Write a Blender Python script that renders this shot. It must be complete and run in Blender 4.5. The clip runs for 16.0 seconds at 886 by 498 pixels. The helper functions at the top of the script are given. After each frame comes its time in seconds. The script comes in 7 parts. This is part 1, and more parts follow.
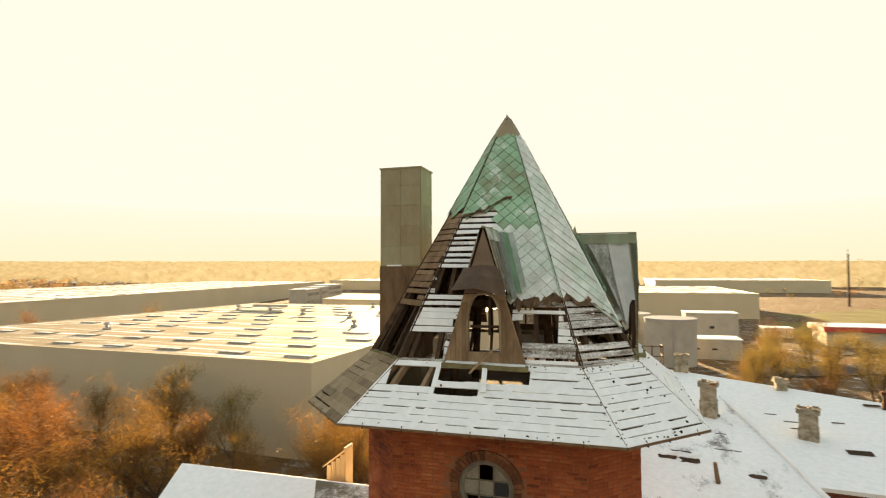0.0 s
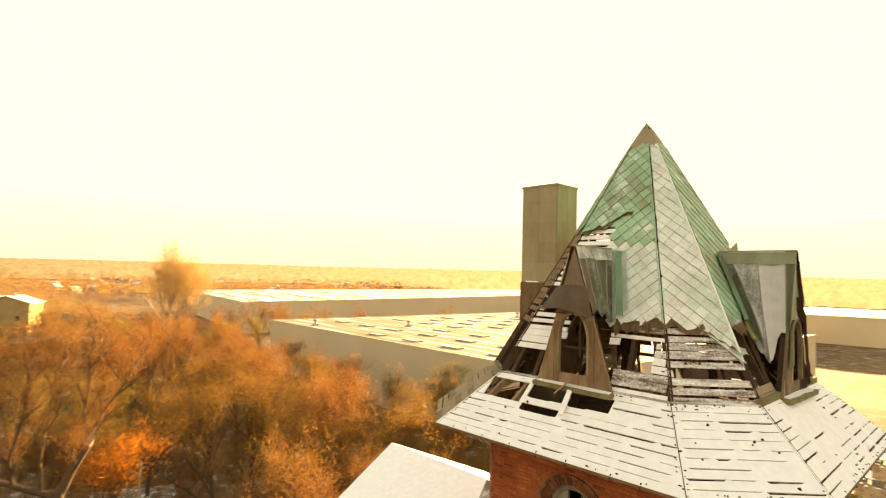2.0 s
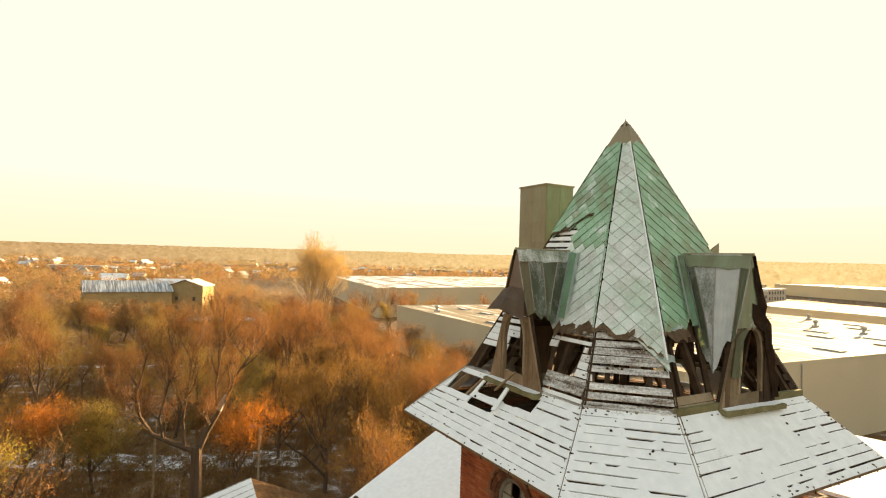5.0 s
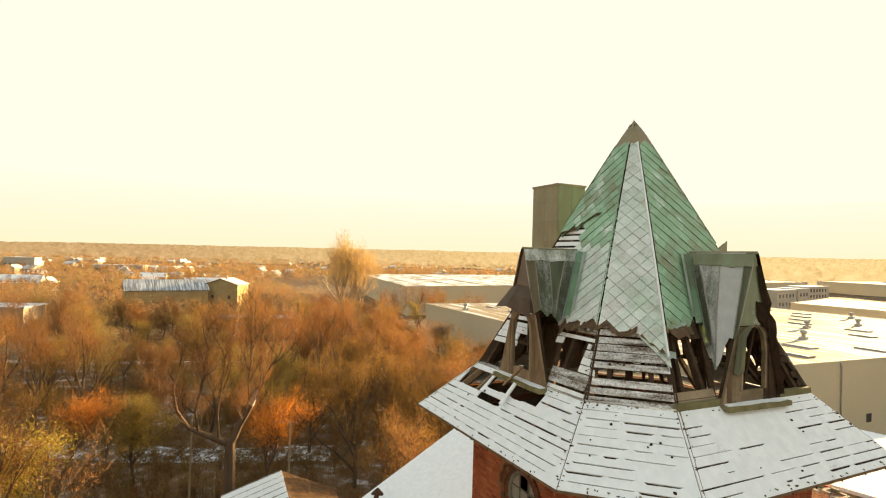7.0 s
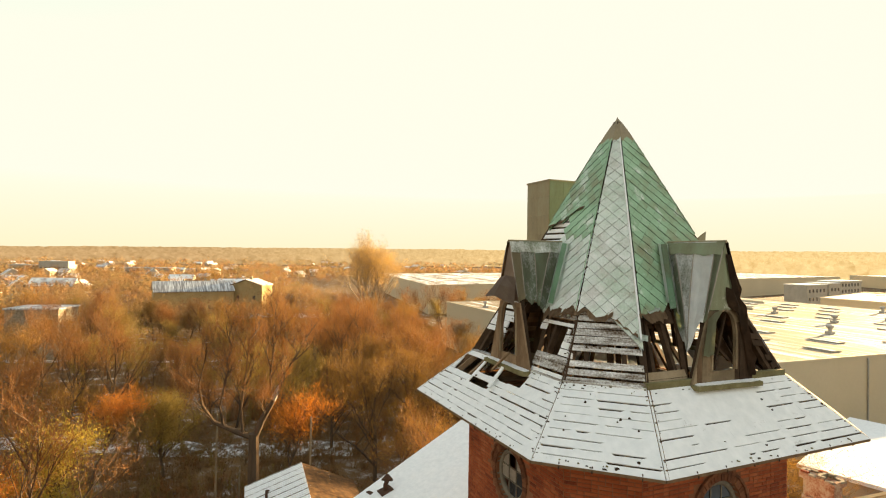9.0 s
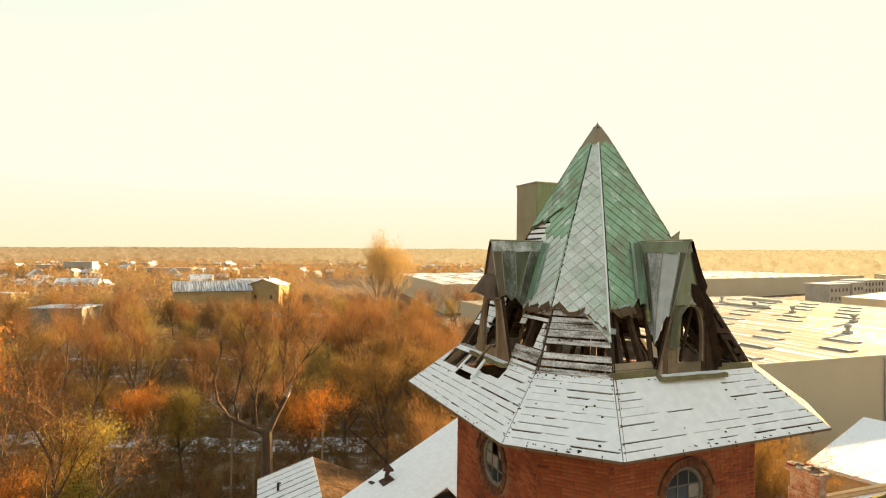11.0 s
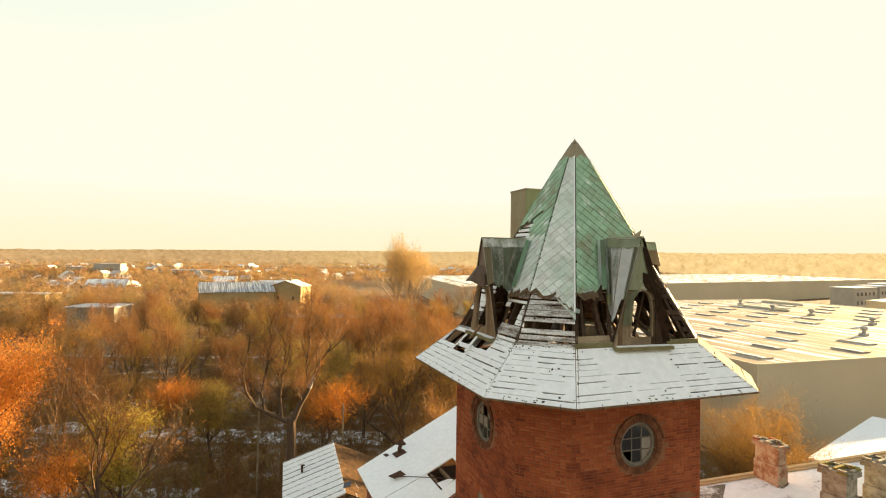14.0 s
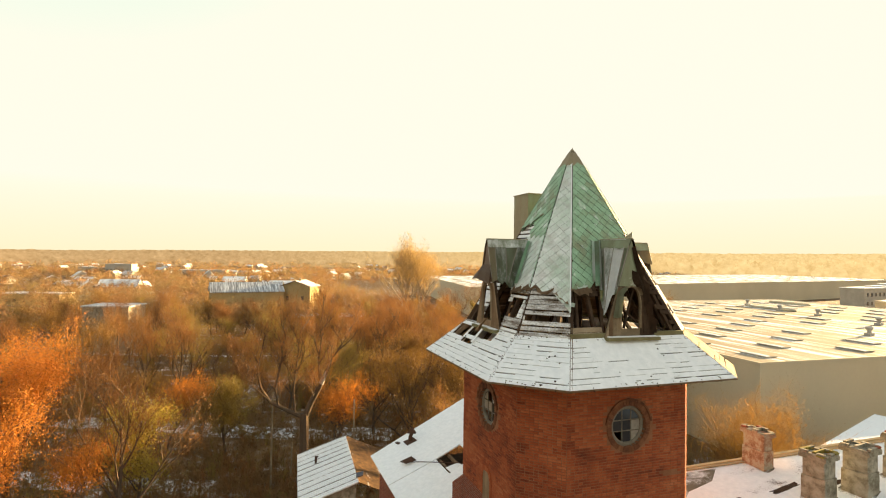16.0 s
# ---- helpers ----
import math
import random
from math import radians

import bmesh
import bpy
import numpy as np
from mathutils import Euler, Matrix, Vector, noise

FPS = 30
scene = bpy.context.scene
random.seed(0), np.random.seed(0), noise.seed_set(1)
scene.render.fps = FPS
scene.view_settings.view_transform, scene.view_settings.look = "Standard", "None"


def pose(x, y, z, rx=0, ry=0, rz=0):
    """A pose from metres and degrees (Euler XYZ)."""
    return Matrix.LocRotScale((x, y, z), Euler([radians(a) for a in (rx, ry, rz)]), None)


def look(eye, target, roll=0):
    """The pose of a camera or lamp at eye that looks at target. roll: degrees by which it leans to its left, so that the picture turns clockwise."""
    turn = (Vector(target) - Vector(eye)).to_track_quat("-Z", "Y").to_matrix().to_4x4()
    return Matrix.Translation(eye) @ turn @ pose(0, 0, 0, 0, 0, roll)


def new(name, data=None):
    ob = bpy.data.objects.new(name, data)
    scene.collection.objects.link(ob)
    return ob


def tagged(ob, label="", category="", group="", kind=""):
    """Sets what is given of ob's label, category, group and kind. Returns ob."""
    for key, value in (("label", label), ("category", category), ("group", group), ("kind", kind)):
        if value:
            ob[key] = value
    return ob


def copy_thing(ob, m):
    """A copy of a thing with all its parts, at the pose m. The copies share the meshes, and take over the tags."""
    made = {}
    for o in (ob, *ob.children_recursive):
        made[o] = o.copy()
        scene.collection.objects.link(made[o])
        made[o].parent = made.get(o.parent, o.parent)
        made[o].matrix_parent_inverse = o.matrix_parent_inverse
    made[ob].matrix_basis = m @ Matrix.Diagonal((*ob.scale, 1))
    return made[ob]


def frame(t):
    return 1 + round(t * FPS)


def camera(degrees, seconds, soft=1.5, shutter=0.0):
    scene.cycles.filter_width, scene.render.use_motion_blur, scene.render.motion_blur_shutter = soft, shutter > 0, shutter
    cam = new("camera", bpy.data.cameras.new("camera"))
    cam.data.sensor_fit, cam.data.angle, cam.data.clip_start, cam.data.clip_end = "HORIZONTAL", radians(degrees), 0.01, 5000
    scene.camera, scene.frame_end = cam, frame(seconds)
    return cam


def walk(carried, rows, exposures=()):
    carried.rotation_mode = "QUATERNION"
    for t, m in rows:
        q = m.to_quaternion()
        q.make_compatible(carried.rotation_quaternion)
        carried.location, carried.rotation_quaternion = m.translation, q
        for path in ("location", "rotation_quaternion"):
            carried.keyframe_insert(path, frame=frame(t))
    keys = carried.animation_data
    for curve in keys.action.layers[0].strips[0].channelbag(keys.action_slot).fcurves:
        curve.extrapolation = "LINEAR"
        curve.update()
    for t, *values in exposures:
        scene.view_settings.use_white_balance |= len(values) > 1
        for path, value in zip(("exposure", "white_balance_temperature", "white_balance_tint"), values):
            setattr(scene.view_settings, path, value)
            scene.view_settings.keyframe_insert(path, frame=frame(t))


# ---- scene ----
cam = camera(78.4, 16.0, soft=1.1, shutter=0.4)
PATH = [
    (0, (2.396, -13.995, 23.925), (1.824, -12.08, 24.001), -0.2),
    (0.5, (3.363, -13.723, 23.971), (2.568, -11.89, 24.055), -0.1),
    (1, (4.284, -13.342, 23.986), (3.263, -11.625, 24.085), 0.4),
    (1.5, (5.185, -12.968, 24.003), (3.939, -11.407, 24.114), 1.1),
    (2, (6.079, -12.519, 24.087), (4.632, -11.143, 24.191), 1.6),
    (2.5, (7.048, -11.996, 24.203), (5.436, -10.816, 24.291), 1.6),
    (3, (7.964, -11.453, 24.287), (6.292, -10.358, 24.362), 1.8),
    (3.5, (8.771, -10.908, 24.339), (7.074, -9.852, 24.409), 1.7),
    (3.7, (8.985, -10.728, 24.341), (7.285, -9.676, 24.408), 1.8),
    (4.5, (9.17, -10.25, 24.43), (7.446, -9.224, 24.484), 1.85),
    (5.3, (9.0, -9.84, 24.535), (7.245, -8.878, 24.572), 1.9),
    (6, (9.068, -9.739, 24.576), (7.296, -8.81, 24.605), 1.9),
    (6.5, (9.286, -9.748, 24.548), (7.503, -8.842, 24.58), 1.8),
    (7, (9.638, -9.786, 24.54), (7.846, -8.9, 24.573), 1.6),
    (7.5, (10.054, -9.825, 24.515), (8.253, -8.956, 24.545), 1.4),
    (8, (10.401, -9.755, 24.456), (8.59, -8.906, 24.485), 1.2),
    (8.5, (10.549, -9.638, 24.424), (8.73, -8.808, 24.452), 1.0),
    (11, (11.703, -9.148, 24.415), (9.852, -8.391, 24.44), 0.7),
    (11.5, (12.09, -9.167, 24.411), (10.235, -8.419, 24.436), 0.7),
    (12, (12.527, -9.224, 24.389), (10.667, -8.488, 24.417), 0.7),
    (12.5, (13.021, -9.31, 24.385), (11.156, -8.586, 24.413), 0.6),
    (13, (13.519, -9.41, 24.351), (11.651, -8.697, 24.381), 0.7),
    (13.5, (14.017, -9.536, 24.281), (12.144, -8.835, 24.313), 0.8),
    (14, (14.462, -9.635, 24.184), (12.585, -8.946, 24.219), 0.8),
    (14.5, (14.691, -9.697, 24.133), (12.81, -9.016, 24.168), 0.7),
    (15, (14.976, -9.788, 24.142), (13.093, -9.115, 24.177), 0.8),
    (15.5, (15.394, -9.964, 24.149), (13.509, -9.297, 24.183), 0.8),
    (16, (15.927, -10.201, 24.151), (14.04, -9.538, 24.187), 0.8),
]
EXPOSURE, SKY_POWER = 2.45, 0.135
GLARE = [(0, 0.0, 7600, 12), (0.7, 0.03, 7900, 12), (1.5, 0.28, 9400, 15), (2.0, 0.45, 10800, 17), (2.5, 0.42, 10200, 16), (3.5, 0.22, 8600, 14), (5.5, 0.04, 7700, 12), (16, 0.0, 7600, 12)]
walk(cam, [(t, look(eye, target, roll)) for t, eye, target, roll in PATH], [(t, EXPOSURE + e, k, c) for t, e, k, c in GLARE])

# ---- world and sun ----
SUN_BEARING, SUN_HEIGHT = radians(16.5), radians(7.5)   # bearing counted from +y towards -x
world = bpy.data.worlds.new("world")
scene.world = world
world.use_nodes = True
nt = world.node_tree
sky = nt.nodes.new("ShaderNodeTexSky")
sky.sky_type = "NISHITA"
sky.sun_disc = False
sky.sun_elevation = SUN_HEIGHT
sky.sun_rotation = -SUN_BEARING
sky.dust_density = 2.5
sky.air_density = 1.0
sky.ozone_density = 1.0
# thin bright haze evens out the sky: its glow is held to a warm white
even = nt.nodes.new("ShaderNodeMix")
even.data_type, even.blend_type = "RGBA", "DARKEN"
even.inputs[0].default_value = 1.0
top = 1.02 / (SKY_POWER * 2 ** EXPOSURE)
even.inputs[7].default_value = (top * 0.93, top * 0.98, top * 0.94, 1)
# golden haze low over the horizon
way = nt.nodes.new("ShaderNodeTexCoord")
parts_of = nt.nodes.new("ShaderNodeSeparateXYZ")
nt.links.new(way.outputs["Generated"], parts_of.inputs[0])
low = nt.nodes.new("ShaderNodeValToRGB")
low.color_ramp.elements[0].position, low.color_ramp.elements[0].color = 0.0, (1, 1, 1, 1)
low.color_ramp.elements[1].position, low.color_ramp.elements[1].color = 0.12, (0, 0, 0, 1)
nt.links.new(parts_of.outputs[2], low.inputs["Fac"])
haze = nt.nodes.new("ShaderNodeMix")
haze.data_type = "RGBA"
nt.links.new(low.outputs["Color"], haze.inputs[0])
pale = nt.nodes.new("ShaderNodeHueSaturation")
pale.inputs["Saturation"].default_value = 0.70
nt.links.new(sky.outputs["Color"], pale.inputs["Color"])
tint = nt.nodes.new("ShaderNodeMix")
tint.data_type, tint.blend_type = "RGBA", "MULTIPLY"
tint.inputs[0].default_value = 1.0
tint.inputs[7].default_value = (0.95, 0.945, 0.93, 1)
nt.links.new(pale.outputs["Color"], tint.inputs[6])
# thin white haze higher up
veil = nt.nodes.new("ShaderNodeValToRGB")
veil.color_ramp.elements[0].position, veil.color_ramp.elements[0].color = 0.10, (1, 1, 1, 1)
veil.color_ramp.elements[1].position, veil.color_ramp.elements[1].color = 0.32, (0, 0, 0, 1)
nt.links.new(parts_of.outputs[2], veil.inputs["Fac"])
white = nt.nodes.new("ShaderNodeMix")
white.data_type = "RGBA"
nt.links.new(veil.outputs["Color"], white.inputs[0])
nt.links.new(tint.outputs[2], white.inputs[6])
white.inputs[7].default_value = (top * 0.90, top * 0.99, top * 0.92, 1)
nt.links.new(white.outputs[2], haze.inputs[6])
haze.inputs[7].default_value = (top * 0.94, top * 0.91, top * 0.68, 1)
nt.links.new(haze.outputs[2], even.inputs[6])
back = nt.nodes["Background"]
back.inputs["Strength"].default_value = SKY_POWER
nt.links.new(even.outputs[2], back.inputs["Color"])
sun = new("sun", bpy.data.lights.new("sun", "SUN"))
sun.data.energy = 5.0
sun.data.angle = radians(0.6)
sun.data.color = (1.0, 0.74, 0.42)
sx, sy = -math.sin(SUN_BEARING) * math.cos(SUN_HEIGHT), math.cos(SUN_BEARING) * math.cos(SUN_HEIGHT)
sun.matrix_world = look((sx * 300, sy * 300, 300 * math.sin(SUN_HEIGHT)), (0, 0, 0))

# ---- materials ----
def nodes_of(name, rough=0.8, metal=0.0):
    m = bpy.data.materials.new(name)
    m.use_nodes = True
    t = m.node_tree
    b = t.nodes["Principled BSDF"]
    b.inputs["Roughness"].default_value = rough
    b.inputs["Metallic"].default_value = metal
    b.inputs["Specular IOR Level"].default_value = 0.12 if rough > 0.75 else 0.5
    return m, t, b


def link(t, a, b):
    t.links.new(a, b)


def coords(t, scale=(1, 1, 1), kind="Object"):
    c = t.nodes.new("ShaderNodeTexCoord")
    mp = t.nodes.new("ShaderNodeMapping")
    mp.inputs["Scale"].default_value = scale
    link(t, c.outputs[kind], mp.inputs["Vector"])
    return mp.outputs["Vector"]


def noise_of(t, vec, scale, detail=4.0, rough=0.6):
    n = t.nodes.new("ShaderNodeTexNoise")
    n.inputs["Scale"].default_value = scale
    n.inputs["Detail"].default_value = detail
    n.inputs["Roughness"].default_value = rough
    if vec is not None:
        link(t, vec, n.inputs["Vector"])
    return n.outputs["Fac"]


def ramp(t, fac, stops):
    r = t.nodes.new("ShaderNodeValToRGB")
    e = r.color_ramp.elements
    while len(e) < len(stops):
        e.new(0.5)
    for el, (p, c) in zip(e, stops):
        el.position = p
        el.color = (*c, 1) if len(c) == 3 else c
    link(t, fac, r.inputs["Fac"])
    return r.outputs["Color"]


def mix(t, fac, a, b, how="MIX"):
    n = t.nodes.new("ShaderNodeMix")
    n.data_type, n.blend_type = "RGBA", how
    for sock, v in ((n.inputs[0], fac), (n.inputs[6], a), (n.inputs[7], b)):
        if isinstance(v, (int, float)):
            sock.default_value = v
        elif isinstance(v, tuple):
            sock.default_value = (*v, 1)
        else:
            link(t, v, sock)
    return n.outputs[2]


def math_of(t, op, a, b=0.0, clamp=False):
    n = t.nodes.new("ShaderNodeMath")
    n.operation, n.use_clamp = op, clamp
    for sock, v in ((n.inputs[0], a), (n.inputs[1], b)):
        if isinstance(v, (int, float)):
            sock.default_value = v
        else:
            link(t, v, sock)
    return n.outputs[0]


def bump(t, b, height, strength=0.4, dist=0.01):
    n = t.nodes.new("ShaderNodeBump")
    n.inputs["Strength"].default_value = strength
    n.inputs["Distance"].default_value = dist
    link(t, height, n.inputs["Height"])
    link(t, n.outputs["Normal"], b.inputs["Normal"])


def piece_random(t):
    return t.nodes.new("ShaderNodeObjectInfo").outputs["Random"]


def island_random(t):
    return t.nodes.new("ShaderNodeNewGeometry").outputs["Random Per Island"]


def surface(name, stops, scale=3.0, fine=40.0, rough=0.8, metal=0.0, stretch=(1, 1, 1), bumpy=0.3, spread=0.0, island=False, kind="Object"):
    """A weathered surface: large blotches through a colour ramp, fine grain, and an own tone for each piece."""
    m, t, b = nodes_of(name, rough, metal)
    v = coords(t, stretch, kind)
    big = noise_of(t, v, scale, 5)
    small = noise_of(t, v, fine, 3)
    fac = math_of(t, "ADD", math_of(t, "MULTIPLY", big, 0.75), math_of(t, "MULTIPLY", small, 0.25))
    if spread:
        r = island_random(t) if island else piece_random(t)
        fac = math_of(t, "ADD", fac, math_of(t, "MULTIPLY", math_of(t, "SUBTRACT", r, 0.5), spread))
    col = ramp(t, fac, stops)
    link(t, col, b.inputs["Base Color"])
    bump(t, b, fac, bumpy, 0.01)
    return m


def snowed(name, stops, cover, scale=3.0, fine=40.0, rough=0.8, stretch=(1, 1, 1), spread=0.0, island=False, patch=1.2, soft=0.08, metal=0.0, drift=(1, 1, 1), fleck=0.0):
    """A weathered surface with a thin, patchy coat of snow; cover 0 to 1."""
    m, t, b = nodes_of(name, rough, metal)
    v = coords(t, stretch)
    w = coords(t)
    big = noise_of(t, v, scale, 5)
    small = noise_of(t, v, fine, 3)
    fac = math_of(t, "ADD", math_of(t, "MULTIPLY", big, 0.75), math_of(t, "MULTIPLY", small, 0.25))
    if spread:
        r = island_random(t) if island else piece_random(t)
        fac = math_of(t, "ADD", fac, math_of(t, "MULTIPLY", math_of(t, "SUBTRACT", r, 0.5), spread))
    base = ramp(t, fac, stops)
    s1 = noise_of(t, coords(t, drift), patch, 6, 0.65)
    s2 = noise_of(t, w, 26.0, 4, 0.7)
    s = math_of(t, "ADD", math_of(t, "MULTIPLY", s1, 0.72 - fleck), math_of(t, "MULTIPLY", s2, 0.28 + fleck))
    if spread:
        s = math_of(t, "ADD", s, math_of(t, "MULTIPLY", math_of(t, "SUBTRACT", r, 0.5), spread * 0.3))
    edge = 0.72 - 0.46 * cover
    mask = ramp(t, s, [(max(edge - soft, 0), (0, 0, 0)), (min(edge + soft, 1), (1, 1, 1))])
    snow = ramp(t, noise_of(t, w, 5.0, 4), [(0.3, (0.77, 0.795, 0.785)), (0.7, (0.88, 0.895, 0.88))])
    link(t, mix(t, mask, base, snow), b.inputs["Base Color"])
    bump(t, b, math_of(t, "ADD", math_of(t, "MULTIPLY", mask, 0.6), small), 0.35, 0.012)
    return m


SNOW = surface("snow", [(0.3, (0.74, 0.765, 0.765)), (0.7, (0.86, 0.875, 0.87))], 1.5, 30, 0.7, bumpy=0.25)
BRICK = surface("brick", [(0.28, (0.095, 0.029, 0.017)), (0.42, (0.235, 0.056, 0.025)), (0.54, (0.35, 0.089, 0.035)), (0.68, (0.45, 0.142, 0.062)), (0.80, (0.52, 0.225, 0.115))], 0.9, 22, 0.9, spread=0.15, bumpy=0.5)
BRICKS = surface("brick_joined", [(0.28, (0.095, 0.029, 0.017)), (0.42, (0.235, 0.056, 0.025)), (0.54, (0.35, 0.089, 0.035)), (0.68, (0.45, 0.142, 0.062)), (0.80, (0.52, 0.225, 0.115))], 0.9, 22, 0.9, spread=0.15, bumpy=0.5, island=True)
MORTAR = surface("mortar", [(0.3, (0.18, 0.068, 0.034)), (0.7, (0.31, 0.145, 0.078))], 2.0, 40, 0.95)
WOOD = surface("old_wood", [(0.15, (0.085, 0.054, 0.032)), (0.45, (0.19, 0.122, 0.072)), (0.75, (0.33, 0.23, 0.14))], 4.0, 30, 0.9, stretch=(1, 1, 0.25), spread=0.3)
CHAR = surface("charred_wood", [(0.2, (0.022, 0.014, 0.009)), (0.6, (0.070, 0.044, 0.027)), (0.85, (0.14, 0.09, 0.056))], 4.0, 30, 0.95, spread=0.2)
GREYWOOD = surface("weathered_board", [(0.15, (0.11, 0.085, 0.055)), (0.5, (0.25, 0.19, 0.12)), (0.85, (0.38, 0.30, 0.20))], 3.0, 40, 0.9, spread=0.35)
BOARD_SNOW = snowed("snowy_board", [(0.2, (0.10, 0.075, 0.05)), (0.7, (0.27, 0.21, 0.15))], 0.92, 4, 40, 0.85, spread=0.10, patch=1.1, drift=(1, 1, 7), soft=0.10, fleck=0.05, stretch=(1, 1, 3))
BOARD_DUST = snowed("dusted_board", [(0.2, (0.07, 0.05, 0.035)), (0.7, (0.21, 0.16, 0.11))], 0.45, 4, 40, 0.9, spread=0.26, patch=1.6, drift=(1, 1, 8), soft=0.11, fleck=0.10, stretch=(1, 1, 3))
COPPER_STOPS = [(0.22, (0.20, 0.155, 0.08)), (0.39, (0.22, 0.27, 0.155)), (0.52, (0.245, 0.43, 0.265)), (0.68, (0.32, 0.54, 0.35)), (0.9, (0.48, 0.62, 0.48))]
COPPER = snowed("green_copper", COPPER_STOPS, 0.14, 0.9, 40, 0.55, spread=0.11, patch=2.0)
COPPERS = snowed("green_copper_joined", COPPER_STOPS, 0.20, 0.9, 40, 0.55, spread=0.13, island=True, patch=1.6)
COPPER_SNOW = snowed("snowy_copper", COPPER_STOPS, 0.56, 1.6, 40, 0.6, spread=0.14, patch=1.2, soft=0.22)
COPPERS_SNOW = snowed("snowy_copper_joined", COPPER_STOPS, 0.54, 1.6, 40, 0.6, spread=0.14, island=True, patch=1.2, soft=0.22)
SEAM = surface("copper_underlay", [(0.3, (0.02, 0.035, 0.028)), (0.7, (0.06, 0.10, 0.075))], 3, 40, 0.7)
SEAM_SNOW = snowed("snow_caught_in_seams", [(0.3, (0.05, 0.08, 0.06)), (0.7, (0.11, 0.17, 0.125))], 0.40, 3, 40, 0.7, patch=1.1, soft=0.2)
BROWN_COPPER = surface("brown_copper", [(0.15, (0.14, 0.105, 0.06)), (0.5, (0.28, 0.23, 0.13)), (0.85, (0.32, 0.36, 0.23))], 1.6, 30, 0.6, stretch=(1, 1, 0.35), bumpy=0.2, spread=0.25)
SHEET_SNOW = snowed("snowy_sheet", [(0.2, (0.11, 0.095, 0.055)), (0.5, (0.17, 0.20, 0.125)), (0.85, (0.22, 0.31, 0.21))], 0.62, 2, 30, 0.6, patch=1.6, stretch=(2, 2, 0.4), soft=0.10, fleck=0.12, drift=(2.0, 2.0, 0.7))
SHEET_DARK = snowed("tarnished_sheet", [(0.2, (0.11, 0.095, 0.055)), (0.5, (0.17, 0.20, 0.125)), (0.85, (0.22, 0.31, 0.21))], 0.30, 2, 30, 0.6, patch=1.2, stretch=(2, 2, 0.4), soft=0.10, drift=(1.6, 1.6, 0.8))
SHEET_WHITE = snowed("snow_filled_sheet", [(0.2, (0.11, 0.095, 0.055)), (0.5, (0.17, 0.20, 0.125)), (0.85, (0.22, 0.31, 0.21))], 0.90, 2, 30, 0.6, patch=2.0, stretch=(2, 2, 0.4), soft=0.06, fleck=0.05, drift=(1, 1, 0.6))
RUST_SHEET = surface("brown_tarnished_sheet", [(0.15, (0.11, 0.07, 0.045)), (0.5, (0.19, 0.13, 0.09)), (0.85, (0.26, 0.20, 0.14))], 2.5, 30, 0.7, spread=0.2)
SHEET_GREEN = snowed("green_brown_sheet", [(0.2, (0.13, 0.11, 0.06)), (0.5, (0.20, 0.225, 0.135)), (0.85, (0.25, 0.35, 0.235))], 0.08, 1.6, 30, 0.6, patch=1.2, stretch=(2, 2, 0.4))
GLASS_M, _t, _b = nodes_of("window_glass", 0.08)
_b.inputs["Base Color"].default_value = (0.03, 0.035, 0.04, 1)
RING_BRICK = surface("dark_edge_brick", [(0.3, (0.085, 0.040, 0.024)), (0.5, (0.17, 0.068, 0.035)), (0.7, (0.25, 0.115, 0.062))], 2.0, 30, 0.9, spread=0.25, bumpy=0.5)
WIN_FRAME = surface("worn_window_paint", [(0.2, (0.10, 0.085, 0.065)), (0.8, (0.27, 0.24, 0.19))], 6, 50, 0.8)
MOSSWOOD = surface("mossy_timber", [(0.25, (0.09, 0.075, 0.04)), (0.5, (0.18, 0.16, 0.08)), (0.75, (0.27, 0.25, 0.14))], 3, 30, 0.95)
FRAME_M = surface("pale_window_paint", [(0.2, (0.20, 0.18, 0.15)), (0.8, (0.42, 0.38, 0.32))], 6, 50, 0.7)
STONE = snowed("chimney_render", [(0.28, (0.07, 0.055, 0.035)), (0.42, (0.19, 0.16, 0.11)), (0.55, (0.34, 0.30, 0.225)), (0.75, (0.46, 0.42, 0.34))], 0.0, 3.0, 30, 0.9, patch=1.0)
PINK_RENDER = surface("flaking_red_render", [(0.30, (0.09, 0.055, 0.03)), (0.40, (0.25, 0.115, 0.062)), (0.49, (0.37, 0.22, 0.14)), (0.57, (0.44, 0.35, 0.25)), (0.70, (0.30, 0.25, 0.17))], 3.2, 26, 0.95, bumpy=0.7)
MOSS = surface("mossy_brick", [(0.25, (0.12, 0.09, 0.03)), (0.75, (0.34, 0.28, 0.07))], 4, 30, 0.95)
LEAF_ROOF = snowed("leaf_strewn_roof", [(0.3, (0.030, 0.018, 0.010)), (0.5, (0.085, 0.045, 0.018)), (0.7, (0.17, 0.085, 0.030))], 0.20, 3, 20, 0.9, patch=0.8, drift=(0.4, 2.0, 2.0), soft=0.03)
MOSS_ROOF = snowed("bare_mossy_roof", [(0.2, (0.09, 0.08, 0.055)), (0.7, (0.20, 0.18, 0.13))], 0.40, 1.2, 20, 0.9, patch=0.8, soft=0.06)
METAL_ROOF = snowed("striped_sheet_roof", [(0.2, (0.12, 0.12, 0.125)), (0.7, (0.24, 0.24, 0.24))], 0.42, 1, 8, 0.7, patch=0.5, drift=(4.0, 0.3, 0.3), soft=0.08)
ROOF_SNOW = snowed("snowy_roof", [(0.2, (0.06, 0.05, 0.045)), (0.7, (0.15, 0.13, 0.11))], 0.97, 1, 20, 0.8, patch=0.35)
